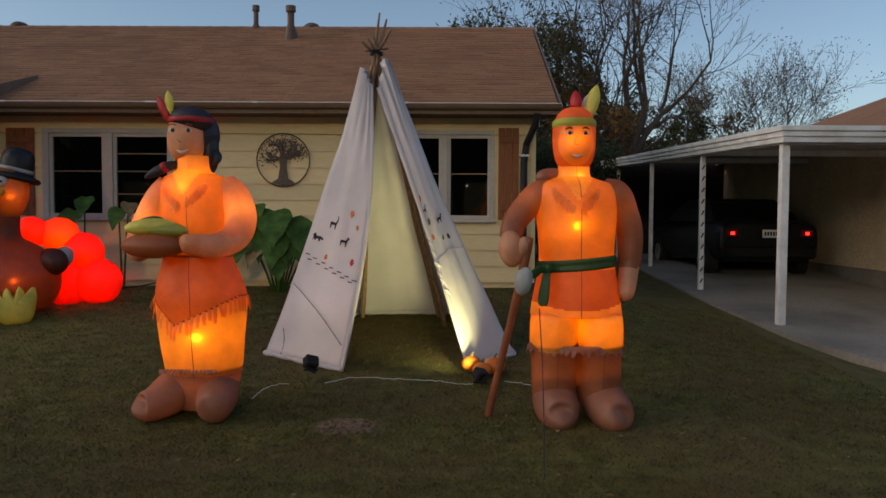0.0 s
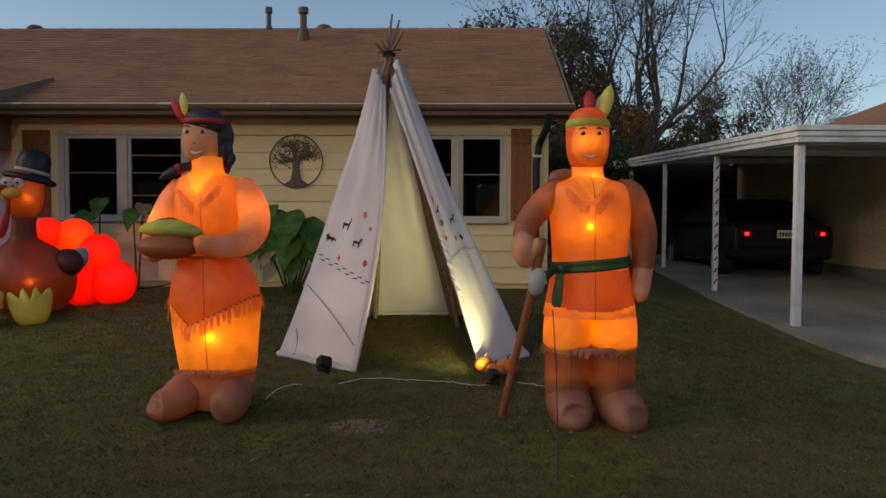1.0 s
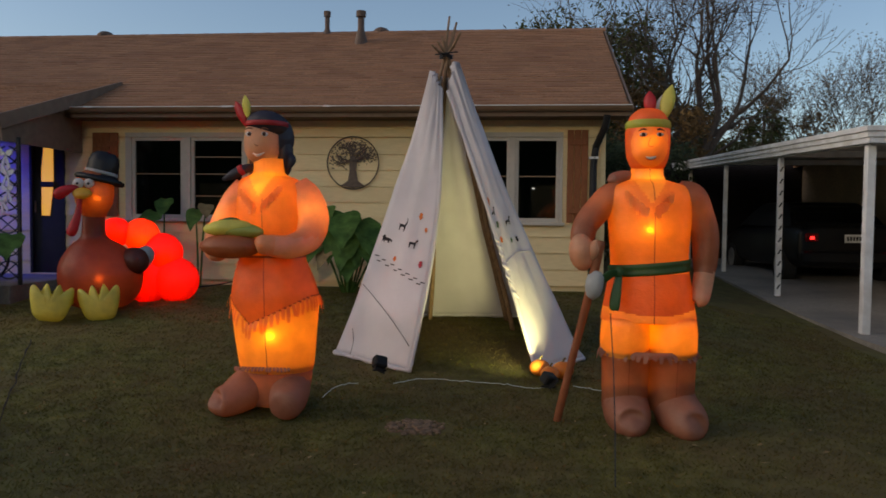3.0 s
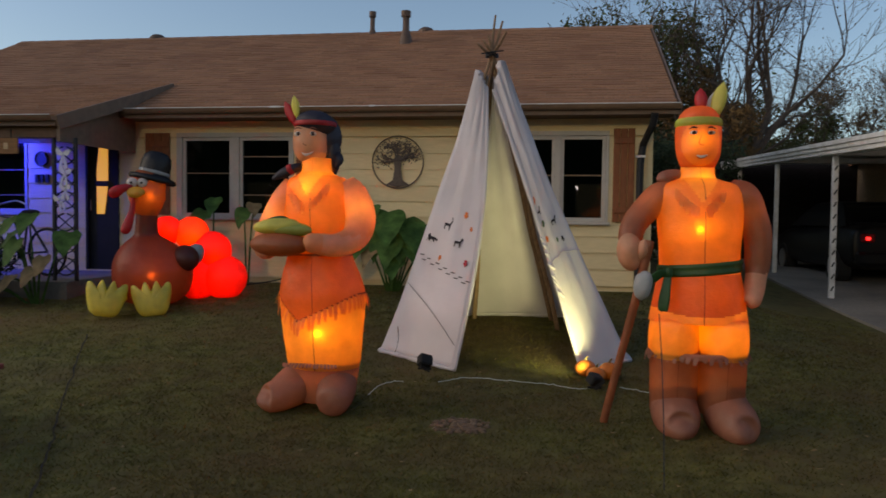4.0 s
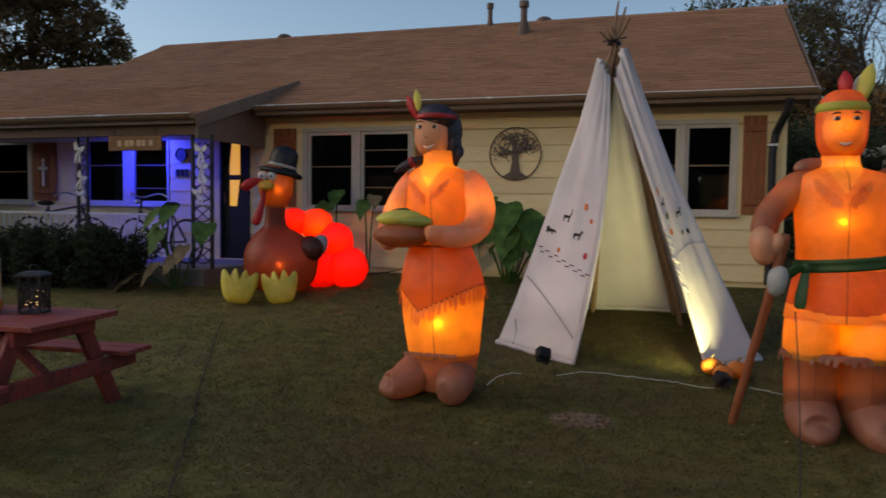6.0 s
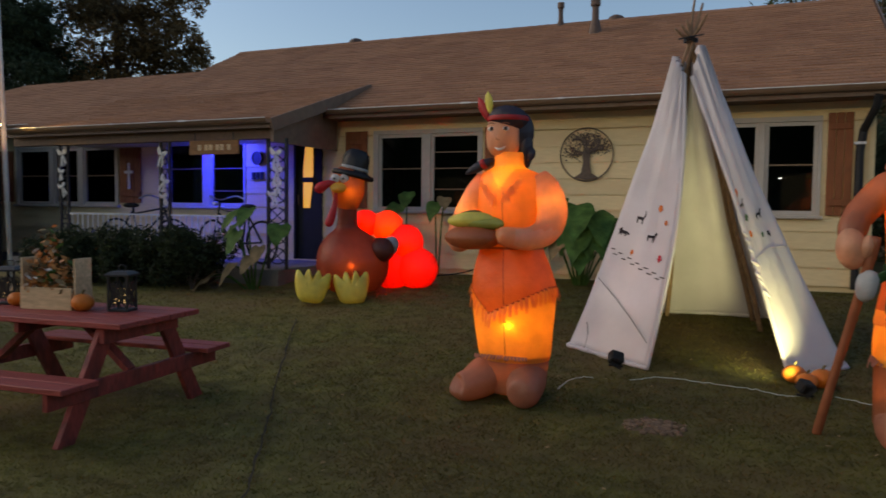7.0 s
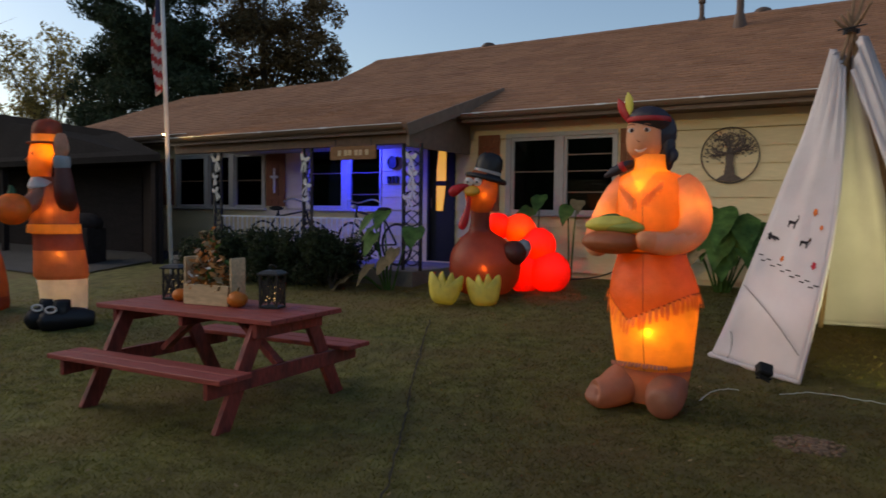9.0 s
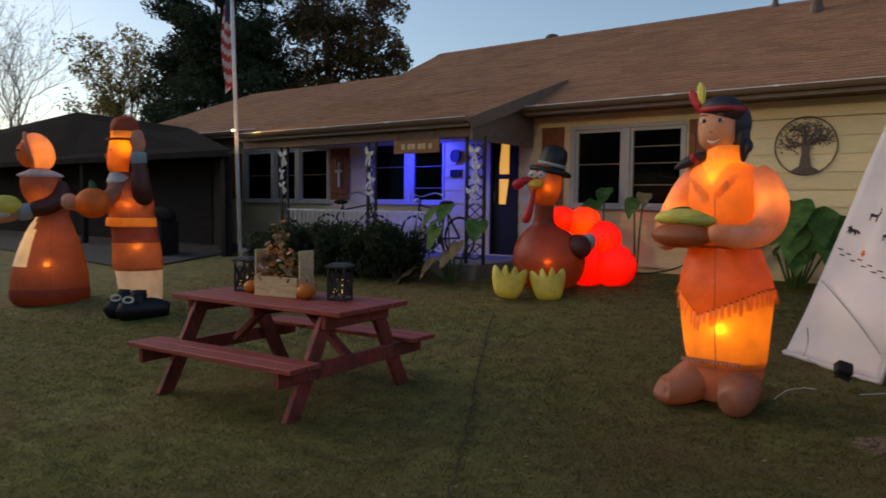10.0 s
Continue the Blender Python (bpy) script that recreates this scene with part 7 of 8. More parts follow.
def flagpole():
    x, y = -9.62, 7.0
    z = lawn_z(x, y)
    p = thing("flagpole", (x, y, z), "white flagpole with a limp striped flag", "flagpole")
    part("pole", limb_free([(x, y, z - 0.1), (x - 0.16, y, 4.0), (x - 0.28, y, 6.6)], 0.03, 10), M["white"], p, smooth=True)
    bm = bmesh.new()
    blob(bm, (x - 0.28, y, 6.65), (0.06, 0.06, 0.06), n=10)
    part("finial", bm, M["chrome"], p)
    # limp cloth: thirteen stripes gathered in folds
    mats = [M["flag_red"], M["flag_white"], M["flag_blue"]]
    bm = bmesh.new()
    n, rows = 26, 30
    grid = []
    for j in range(rows + 1):
        v = j / rows
        top = 4.85 - v * 1.45
        line = []
        for i in range(n + 1):
            u = i / n
            px = x - 0.165 - 0.03 - u * (0.10 + 0.13 * math.sin(math.pi * min(1, v * 1.1)))
            line.append(bm.verts.new((px, y + 0.05 * math.sin(u * 9 + v * 2), top - 0.20 * u * (0.4 + v) + 0.01 * math.sin(u * 12))))
        grid.append(line)
    for j in range(rows):
        for i in range(n):
            f = bm.faces.new((grid[j][i], grid[j][i + 1], grid[j + 1][i + 1], grid[j + 1][i]))
            v, u = j / rows, i / n
            f.material_index = 2 if v < 0.38 and u < 0.7 else (int((v + u * 0.22) * 15) % 2)
    ob = part("flag", bm, mats, p, "limp cloth flag with red and white stripes", smooth=True)
    ob.modifiers.new("thick", "SOLIDIFY").thickness = 0.004


M["flag_red"] = cloth("flag_red", (0.50, 0.05, 0.05), 0.35)
M["flag_white"] = cloth("flag_white", (0.62, 0.60, 0.60), 0.35)
M["flag_blue"] = cloth("flag_blue", (0.03, 0.04, 0.13), 0.3)
flagpole()
# added spot without a fixture, warms the lower part of the flag
lamp("flag_fill", "SPOT", (-9.2, 6.2, 0.6), 160, (1.0, 0.55, 0.25), 0.04, (-9.8, 6.95, 3.2), 22, 0.6)


# ---- car under the carport ----
def car():
    cx, y0 = 5.68, 13.1
    g = 0.40
    c = thing("car", (cx, y0 + 2.2, g), "black sedan parked under the carport, tail lights lit", "car")
    bm = bmesh.new()
    prof = [(0.0, 0.36, 0.90, 0.84), (0.06, 0.30, 1.02, 0.88), (0.5, 0.26, 1.06, 0.90), (0.85, 0.24, 1.06, 0.91), (2.2, 0.22, 1.0, 0.92), (3.4, 0.22, 0.98, 0.91), (4.3, 0.26, 0.86, 0.86), (4.55, 0.36, 0.72, 0.74)]
    loops = []
    for y, lo, hi, w in spline(prof, 4):
        loop = []
        for k in range(24):
            a = 2 * math.pi * k / 24
            ca, sa = math.cos(a), math.sin(a)
            loop.append((cx + w * math.copysign(abs(ca) ** 0.35, ca), y0 + y, g + (lo + hi) / 2 + (hi - lo) / 2 * math.copysign(abs(sa) ** 0.45, sa)))
        loops.append(loop)
    rings(bm, loops, True, True)
    part("body", bm, M["carpaint"], c, smooth=True)
    bm = bmesh.new()
    rings(bm, [[(cx + s * w, y0 + y, g + z) for s, y in ((-1, ya), (1, ya), (1, yb), (-1, yb))] for w, ya, yb, z in ((0.80, 0.55, 3.5, 1.0), (0.72, 0.85, 3.0, 1.25), (0.62, 1.25, 2.6, 1.43), (0.58, 1.4, 2.45, 1.45))], False, True)
    part("cabin", bm, M["carpaint"], c)
    bm = bmesh.new()
    rings(bm, [[(cx + s * w, y0 + y, g + z) for s, y in ((-1, a), (1, a), (1, a + 0.01), (-1, a + 0.01))] for w, a, z in ((0.70, 0.60, 1.05), (0.60, 1.12, 1.38))], True, True)
    part("rear_window", bm, M["carglass"], c)
    for s in (-1, 1):
        t = part("tail_light", bx(cx + s * 0.66 - 0.11, cx + s * 0.66 + 0.11, y0 - 0.045, y0 + 0.08, g + 0.74, g + 0.88, 0.02), M["taillens"], c, "dark red tail lamp")
        part("lit_lamp", bx(cx + s * 0.66 - 0.035, cx + s * 0.66 + 0.03, y0 - 0.055, y0 - 0.046, g + 0.78, g + 0.83), M["tail"], t)
        for y in (0.75, 3.65):
            bm = bmesh.new()
            tube(bm, [(cx + s * 0.72, y0 + y, g + 0.30), (cx + s * 0.93, y0 + y, g + 0.30)], 0.31, 22)
            w = part("wheel", bm, M["rubber"], c)
            bm = bmesh.new()
            tube(bm, [(cx + s * 0.925, y0 + y, g + 0.30), (cx + s * 0.945, y0 + y, g + 0.30)], 0.2, 16)
            part("rim", bm, M["chrome"], w)
    pl = part("plate", bx(cx - 0.15, cx + 0.15, y0 - 0.09, y0 - 0.075, g + 0.73, g + 0.87), M["white"], c, "pale rear plate")
    for k in range(5):
        part("character_bar", bx(cx - 0.12 + 0.05 * k, cx - 0.088 + 0.05 * k, y0 - 0.096, y0 - 0.091, g + 0.765, g + 0.835), M["iron"], pl)
    part("bumper", bx(cx - 0.84, cx + 0.84, y0 - 0.07, y0 + 0.1, g + 0.36, g + 0.58, 0.04), M["carpaint"], c)


M["tail"] = glow("tail_lamp", (1.0, 0.02, 0.02), 4.0)
M["taillens"] = mat("tail_lens", (0.18, 0.008, 0.01), 0.2, bump=0.0, spec=0.5)
M["carglass"] = mat("car_glass", (0.01, 0.01, 0.012), 0.08, bump=0.0, spec=0.6)
car()


# ---- dark building past the drive ----
def dark_building():
    d = thing("dark_garage", (-20, 9, 0.4), "dark open-fronted garage with low dark roof", "garage")
    xe, ze, xr, zr = -11.65, 2.41, -14.17, 3.0
    xb = xe - 1.85
    part("back_wall", bx(-31, xb - 0.30, 9.40, 9.50, 0.3, ze - 0.13), M["darkwood"], d)
    part("side_wall", beam(bmesh.new(), (xe - 0.28, 8.50, (ze + 0.17) / 2), (xb - 0.26, 9.45, (ze + 0.17) / 2), 0.08, ze - 0.43), M["darkwood"], d)
    part("far_wall", bx(-31, -30.9, 8.5, 9.39, 0.3, ze - 0.13), M["darkwood"], d)
    for quad in ([(-19.0, 8.3, ze), (xe, 8.3, ze), (xr, 9.1, zr), (-19.0, 9.1, 3.66)],
                 [(-31.5, 8.3, ze), (-19.0, 8.3, ze), (-19.0, 9.1, 3.66), (-31.5, 9.1, 3.1)],
                 [(-19.0, 9.1, 3.66), (xr, 9.1, zr), (xb, 9.55, ze), (-19.0, 9.55, ze)],
                 [(-31.5, 9.1, 3.1), (-19.0, 9.1, 3.66), (-19.0, 9.55, ze), (-31.5, 9.55, ze)],
                 [(xe, 8.3, ze), (xb, 9.55, ze), (xr, 9.1, zr)]):
        bm = bmesh.new()
        slab(bm, quad, 0.12)
        part("roof_slope", bm, M["darkroof"], d)
    for x in (xe - 0.4, -17.5, -22.5, -27):
        part("post", bx(x - 0.06, x + 0.06, 8.42, 8.54, 0.3, ze - 0.13), M["darkwood"], d)
    g = thing("barbecue", (-13.6, 8.05, 0.4), "dark covered barbecue beside the garage", "barbecue")
    bm = bmesh.new()
    blob(bm, (-13.6, 8.05, 1.13), (0.42, 0.24, 0.2), n=12)
    part("hood", bm, M["darkwood"], g)
    part("cart", bx(-13.95, -13.25, 7.85, 8.25, 0.34, 1.05, 0.02), M["darkwood"], g)
    b = thing("garden_stake", (-11.6, 6.4, 0.2), "grey metal stake light beside the drive", "garden light")
    part("stake", limb_free([(-11.6, 6.4, 0.1), (-11.6, 6.4, 0.75)], 0.03, 8), M["trim"], b)
    part("cap", limb_free([(-11.6, 6.4, 0.75), (-11.6, 6.4, 0.82)], 0.05, 8), M["trim"], b)


dark_building()


# ---- lamps across the road: low globe sparks in a pane, tall one added fill ----
def globe_and_fill_mast():
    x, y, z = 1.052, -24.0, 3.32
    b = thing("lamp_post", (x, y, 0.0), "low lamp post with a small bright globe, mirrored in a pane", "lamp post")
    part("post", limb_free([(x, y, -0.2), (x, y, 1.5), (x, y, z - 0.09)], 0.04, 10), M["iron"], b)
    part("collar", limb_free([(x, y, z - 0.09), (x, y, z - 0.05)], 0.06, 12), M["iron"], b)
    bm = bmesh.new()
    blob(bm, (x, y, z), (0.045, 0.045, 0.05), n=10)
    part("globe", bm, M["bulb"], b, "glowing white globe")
    # tall mast is invented, only to hold the fill spot
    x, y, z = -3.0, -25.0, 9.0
    b = thing("street_lamp", (x, y, 0.0), "tall unseen mast added for the warm fill on the house front", "street lamp")
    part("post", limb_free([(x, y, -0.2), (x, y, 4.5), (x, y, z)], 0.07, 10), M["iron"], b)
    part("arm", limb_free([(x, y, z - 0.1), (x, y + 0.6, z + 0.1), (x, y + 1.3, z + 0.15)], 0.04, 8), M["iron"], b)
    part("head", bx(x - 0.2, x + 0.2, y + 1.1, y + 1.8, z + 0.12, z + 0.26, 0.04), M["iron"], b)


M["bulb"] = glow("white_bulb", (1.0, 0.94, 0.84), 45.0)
globe_and_fill_mast()
# added fill: warms the house front, no such source is seen
lamp("front_fill", "SPOT", (-3.0, -23.55, 8.9), 4700, (1.0, 0.79, 0.45), 0.35, (1.7, 10.0, 2.2), 37, 1.0)

# ---- plants ----
def big_leaf(bm, base, d, length, width, droop, seed=0):
    """A heart-shaped leaf with a raised midrib and wavy rim."""
    rnd = random.Random(seed)
    d = Vector(d).normalized()
    side = d.cross(Vector((0, 0, 1)))
    side = side.normalized() if side.length > 1e-3 else Vector((1, 0, 0))
    rows = []
    half = ((-0.18, 0.26), (-0.1, 0.38), (-0.02, 0.45), (0.08, 0.50), (0.2, 0.49), (0.32, 0.46), (0.44, 0.40), (0.55, 0.34), (0.67, 0.26), (0.78, 0.17), (0.9, 0.08), (1.0, 0.0))
    for u, w in half:
        c = Vector(base) + d * (u * length) + Vector((0, 0, -droop * max(0, u) ** 2 * length))
        row = []
        for s in (-1, -0.75, -0.4, 0, 0.4, 0.75, 1):
            wav = length * (0.035 * math.sin(5 * u + 3 * s + seed) + 0.045 * s * s * math.sin(13 * u + 2 * seed + s))
            back = -0.10 * length * abs(s) if u < 0 else 0
            row.append(bm.verts.new(c + side * (s * w * width) + d * back + Vector((0, 0, (0.10 * abs(s) * w * width) + wav * abs(s)))))
        rows.append(row)
    for a, b in zip(rows, rows[1:]):
        for k in range(6):
            bm.faces.new((a[k], a[k + 1], b[k + 1], b[k]))


def ear_plant(x, y, leaves, label, seed):
    """leaves: rows of tip place x, y, z relative to the root, length, lean angle."""
    z = lawn_z(x, y)
    p = thing("elephant_ear_plant", (x, y, z), label, "plant", "large-leaved plants")
    rnd = random.Random(seed)
    for k, (dx, dy, dz, size, ang, dry) in enumerate(leaves):
        tip = Vector((x + dx, y + dy, z + dz))
        bm = bmesh.new()
        root = Vector((x + 0.15 * dx, y + 0.15 * dy, z - 0.02))
        tube(bm, spline([root, root.lerp(tip, 0.55) + Vector((-0.03 * dx, 0, 0.10)), tip], 5), 0.016, 6, 0.008)
        st = part("stalk", bm, M["leaf"], p)
        bm = bmesh.new()
        big_leaf(bm, tip, (math.cos(radians(ang)) * 0.7, -0.75, -0.75 + rnd.uniform(-0.2, 0.3)), size, size * 0.95, 0.3, k + seed)
        part("leaf", bm, M["dryleaf"] if dry else M["leaf"], p, smooth=True)


ear_plant(-2.2, 9.45, [(-0.32, -0.1, 1.05, 0.46, 120, 0), (-0.02, -0.2, 0.98, 0.50, 80, 0), (0.22, -0.1, 0.90, 0.46, 60, 0), (0.42, 0.0, 0.80, 0.42, 30, 0), (-0.45, -0.1, 0.80, 0.36, 150, 0), (0.05, -0.3, 0.68, 0.40, 95, 0), (-0.2, -0.25, 0.60, 0.32, 110, 1), (0.33, -0.25, 0.62, 0.36, 70, 0), (-0.12, -0.15, 0.84, 0.42, 100, 0), (0.14, -0.22, 0.78, 0.40, 75, 0), (-0.36, -0.2, 0.58, 0.36, 140, 0), (0.52, -0.15, 0.56, 0.36, 40, 0), (0.1, -0.35, 0.46, 0.34, 85, 0)], "broad green elephant-ear plant against the siding", 1)
ear_plant(-4.75, 9.5, [(-0.1, -0.1, 0.98, 0.36, 95, 0), (0.02, 0.0, 1.16, 0.26, 80, 0), (-0.3, 0.0, 0.84, 0.28, 140, 0)], "elephant-ear plant behind the inflatable turkey", 20)
ear_plant(-4.25, 9.5, [(0.0, -0.1, 1.02, 0.26, 90, 0), (0.14, -0.1, 1.10, 0.22, 60, 1)], "elephant-ear plant behind the inflatable turkey", 25)
ear_plant(-3.55, 9.55, [(0.1, -0.1, 0.62, 0.28, 80, 0)], "low elephant-ear plant against the siding", 29)
ear_plant(-6.32, 8.05, [(-0.22, -0.1, 1.02, 0.30, 115, 0), (0.0, -0.12, 1.06, 0.27, 80, 0), (-0.12, -0.2, 0.74, 0.28, 100, 0), (-0.26, -0.05, 0.84, 0.26, 140, 0), (0.46, -0.05, 0.84, 0.34, 60, 0), (-0.55, -0.2, 0.16, 0.36, 200, 1), (-0.62, -0.1, 0.10, 0.28, 170, 1), (-0.15, -0.25, 0.32, 0.26, 120, 1), (0.10, -0.2, 0.42, 0.24, 90, 1), (0.22, -0.18, 0.55, 0.22, 80, 1)], "drooping elephant-ear plant by the porch post, lower leaves withered", 40)


def leaf_cloud(centres, n, size, seed, flat=0.6):
    """Vertices and faces of n small leaves round the centres (x, y, z, rx, ry, rz)."""
    rg = np.random.default_rng(seed)
    c = np.array(centres, float)
    w = (c[:, 3] * c[:, 4] * c[:, 5]) ** 0.66
    k = rg.choice(len(c), n, p=w / w.sum())
    d = rg.normal(size=(n, 3))
    d /= np.linalg.norm(d, axis=1)[:, None]
    r = rg.uniform(0.25, 1.05, n) ** 0.6
    p = c[k, :3] + d * c[k, 3:6] * r[:, None]
    a = rg.normal(size=(n, 3))
    a /= np.linalg.norm(a, axis=1)[:, None]
    b = np.cross(a, rg.normal(size=(n, 3)))
    b /= np.linalg.norm(b, axis=1)[:, None]
    s = size * rg.uniform(0.5, 1.3, n)[:, None]
    v = np.stack([p - a * s, p + b * s * flat * 0.6, p + a * s, p - b * s * flat * 0.6], 1).reshape(-1, 3)
    return v, np.arange(4 * n).reshape(-1, 4)


def leaf_mesh(name, v, f, material, parent):
    me = bpy.data.meshes.new(name)
    me.from_pydata((v - np.array(ROOT[parent.name])).tolist(), [], f.tolist())
    me.materials.append(material)
    ob = new(name, me)
    ob.parent = parent
    ROOT[ob.name] = ROOT[parent.name]
    return ob


def shrub(x, y, r, h, seed):
    z = lawn_z(x, y)
    s = thing("shrub", (x, y, z), "rounded dark evergreen shrub in front of the porch", "shrub", "porch shrubs")
    rnd = random.Random(seed)
    cs = [(x + rnd.uniform(-0.72, 0.72) * r, y + rnd.uniform(-0.6, 0.6) * r * 0.8, z + h * rnd.uniform(0.25, 0.78), r * 0.42, r * 0.38, h * 0.28) for _ in range(16)]
    v, f = leaf_cloud(cs, 9000, 0.036, seed)
    leaf_mesh("foliage", v, f, M["hedge"], s)["kind"] = "stuff"
    bm = bmesh.new()
    for k in range(7):
        a = rnd.uniform(0, 6.28)
        tube(bm, [(x, y, z - 0.03), (x + 0.5 * r * math.cos(a), y + 0.4 * r * math.sin(a), z + h * 0.7)], 0.014, 5, 0.005)
    part("stem", bm, M["bark"], s)


for k, (x_, r_, h_) in enumerate(((-9.75, 0.52, 0.86), (-8.95, 0.52, 0.84), (-8.1, 0.55, 0.84), (-7.15, 0.56, 0.84))):
    shrub(x_, 7.75 + 0.05 * (k % 2), r_, h_, 60 + k)


# ---- trees ----
def branch_tree(name, place, height, spread, seed, label, radius, depth, leaves=0, leaf_mat="foliage", leaf_size=0.09, split=0.30, first=0.25, min_r=0.006, limb_length=None, starts=()):
    """Tapered trunk, forked limbs down to twigs, and leaves where it has some."""
    rnd = random.Random(seed)
    t = thing(name, place, label, "tree", "trees")
    verts, faces, tips = [], [], []

    def segment(p, q, r0, r1):
        d = (q - p)
        if d.length < 1e-4:
            return
        s = d.orthogonal().normalized()
        u = d.normalized().cross(s)
        n = 7 if r0 > 0.05 else (5 if r0 > 0.02 else 3)
        base = len(verts)
        for c, r in ((p, r0), (q, r1)):
            for k in range(n):
                a = 2 * math.pi * k / n
                verts.append(c + (s * math.cos(a) + u * math.sin(a)) * r)
        for k in range(n):
            j = (k + 1) % n
            faces.append((base + k, base + j, base + n + j, base + n + k))

    def grow(p, d, length, r, level):
        steps = 4 if level < 3 else 3
        q = p
        pts = [(p, r)]
        for k in range(steps):
            d = (d + Vector((rnd.gauss(0, 0.11), rnd.gauss(0, 0.11), rnd.gauss(0.04, 0.08)))).normalized()
            q2 = q + d * (length / steps)
            r2 = max(min_r * 0.7, r * (1 - 0.32 * (k + 1) / steps))
            segment(q, q2, pts[-1][1], r2)
            pts.append((q2, r2))
            q = q2
        if level >= depth:
            tips.append(q)
            return
        if level == 0 and starts:
            for sx, sy, sz in starts:
                grow(q, Vector((sx, sy, sz)).normalized(), limb_length * rnd.uniform(0.9, 1.15), r * rnd.uniform(0.45, 0.6), 1)
            return
        n = rnd.choice((2, 2, 3)) if level else rnd.choice((4, 5))
        for k in range(n):
            axis = d.orthogonal().normalized()
            axis.rotate(Matrix.Rotation(rnd.uniform(0, 6.28), 3, d))
            nd = (d * (1 - split * 0.7) + axis * spread * rnd.uniform(0.55, 1.15)).normalized()
            grow(q, nd, length * rnd.uniform(0.66, 0.88), max(min_r, pts[-1][1] * rnd.uniform(0.55, 0.8)), level + 1)
        for k in range(2 if 0 < level < 4 else (1 if level else 0)):
            m, mr = pts[rnd.randrange(1, len(pts) - 1)]
            axis = d.orthogonal().normalized()
            axis.rotate(Matrix.Rotation(rnd.uniform(0, 6.28), 3, d))
            grow(m, (d * 0.5 + axis * spread).normalized(), length * rnd.uniform(0.45, 0.7), max(min_r, mr * 0.45), max(level + 1, depth - 2))

    grow(Vector((0, 0, -0.2)), Vector((rnd.uniform(-0.06, 0.06), rnd.uniform(-0.06, 0.06), 1)).normalized(), height * first, radius, 0)
    me = bpy.data.meshes.new("trunk")
    me.from_pydata([tuple(v) for v in verts], [], faces)
    me.materials.append(M["bark"])
    ob = new("trunk", me)
    ob.parent = t
    ROOT[ob.name] = Vector(place)
    if leaves:
        c = np.array([tuple(q) for q in tips])
        o = np.array(place)
        v, f = leaf_cloud(np.c_[c + o, np.full((len(c), 3), 0.45)], leaves, leaf_size, seed)
        leaf_mesh("crown", v, f, M[leaf_mat], t)["kind"] = "stuff"
    return t


def full_tree(name, place, crowns, n, size, m, seed, label, radius):
    """A dense tree: trunk, limbs that reach each clump, clumps of leaves."""
    t = thing(name, place, label, "tree", "trees")
    rnd = random.Random(seed)
    x, y, z = place
    bm = bmesh.new()
    top = max(c[2] for c in crowns)
    tube(bm, [(x, y, z - 0.2), (x + 0.1, y, z + top * 0.35), (x - 0.05, y, z + top * 0.7), (x, y, z + top)], radius, 9, radius * 0.25)
    part("trunk", bm, M["bark"], t)
    cs = []
    for cx, cy, cz, r, h in crowns:
        bm = bmesh.new()
        h0 = max(0.25, cz / top - 0.25)
        tube(bm, [(x, y, z + top * h0 * 0.9), (x + cx * 0.5, y + cy * 0.5, z + cz - 0.2 * r), (x + cx, y + cy, z + cz)], radius * 0.35, 6, 0.02)
        part("limb", bm, M["bark"], t)
        for k in range(14):
            a, b = rnd.uniform(0, 6.28), rnd.uniform(-1, 1)
            q = rnd.uniform(0.35, 0.95)
            s = rnd.uniform(0.24, 0.45)
            cs.append((x + cx + r * q * math.cos(a), y + cy + r * q * math.sin(a), z + cz + h * b * 0.85, r * s, r * s, h * s))
    v, f = leaf_cloud(cs, n, size, seed)
    leaf_mesh("crown", v, f, M[m], t)["kind"] = "stuff"


branch_tree("bare_tree", (5.0, 22.0, 0.4), 11, 0.52, 21, "large bare tree with spreading limbs behind the carport", 0.27, 6, 3600, "rustleaf", 0.045, first=0.17, min_r=0.007, limb_length=2.5,
            starts=((-0.4, 0, 1.0), (-0.12, 0.1, 1.0), (0.15, -0.1, 1.0), (0.32, 0.1, 1.0), (0.36, 0.2, 1.0), (-0.8, 0.2, 0.9), (0.05, 0.3, 1.0)))
branch_tree("bare_tree", (12.0, 30.0, 0.4), 8.6, 0.40, 34, "twiggy bare tree far behind the carport", 0.17, 6, 7500, "rustleaf", 0.05, first=0.2, min_r=0.008, limb_length=1.75,
            starts=((-0.5, 0, 1.0), (0, 0.1, 1.0), (0.35, 0, 1.0), (0.6, 0.0, 0.9), (-0.7, 0, 0.8)))
branch_tree("bare_tree", (17.6, 36.0, 0.4), 5.6, 0.5, 39, "small autumn tree past the neighbouring roof", 0.16, 5, 2600, "rustleaf", 0.09, first=0.2, min_r=0.010)
branch_tree("leafy_tree", (2.2, 24.0, 0.4), 9.2, 0.55, 47, "thin-leaved tree behind the house", 0.20, 5, 11000, "foliage", 0.085, first=0.26, min_r=0.009)
branch_tree("leafy_tree", (-36.5, 20.3, 0.4), 12, 0.42, 52, "sparse yellowing tree against the evening sky", 0.22, 4, 6500, "yellowleaf", 0.13, first=0.24, min_r=0.013, limb_length=2.5,
            starts=((-0.35, 0, 1.0), (0.05, 0.1, 1.0), (0.4, 0, 1.0), (-0.1, -0.3, 1.0)))
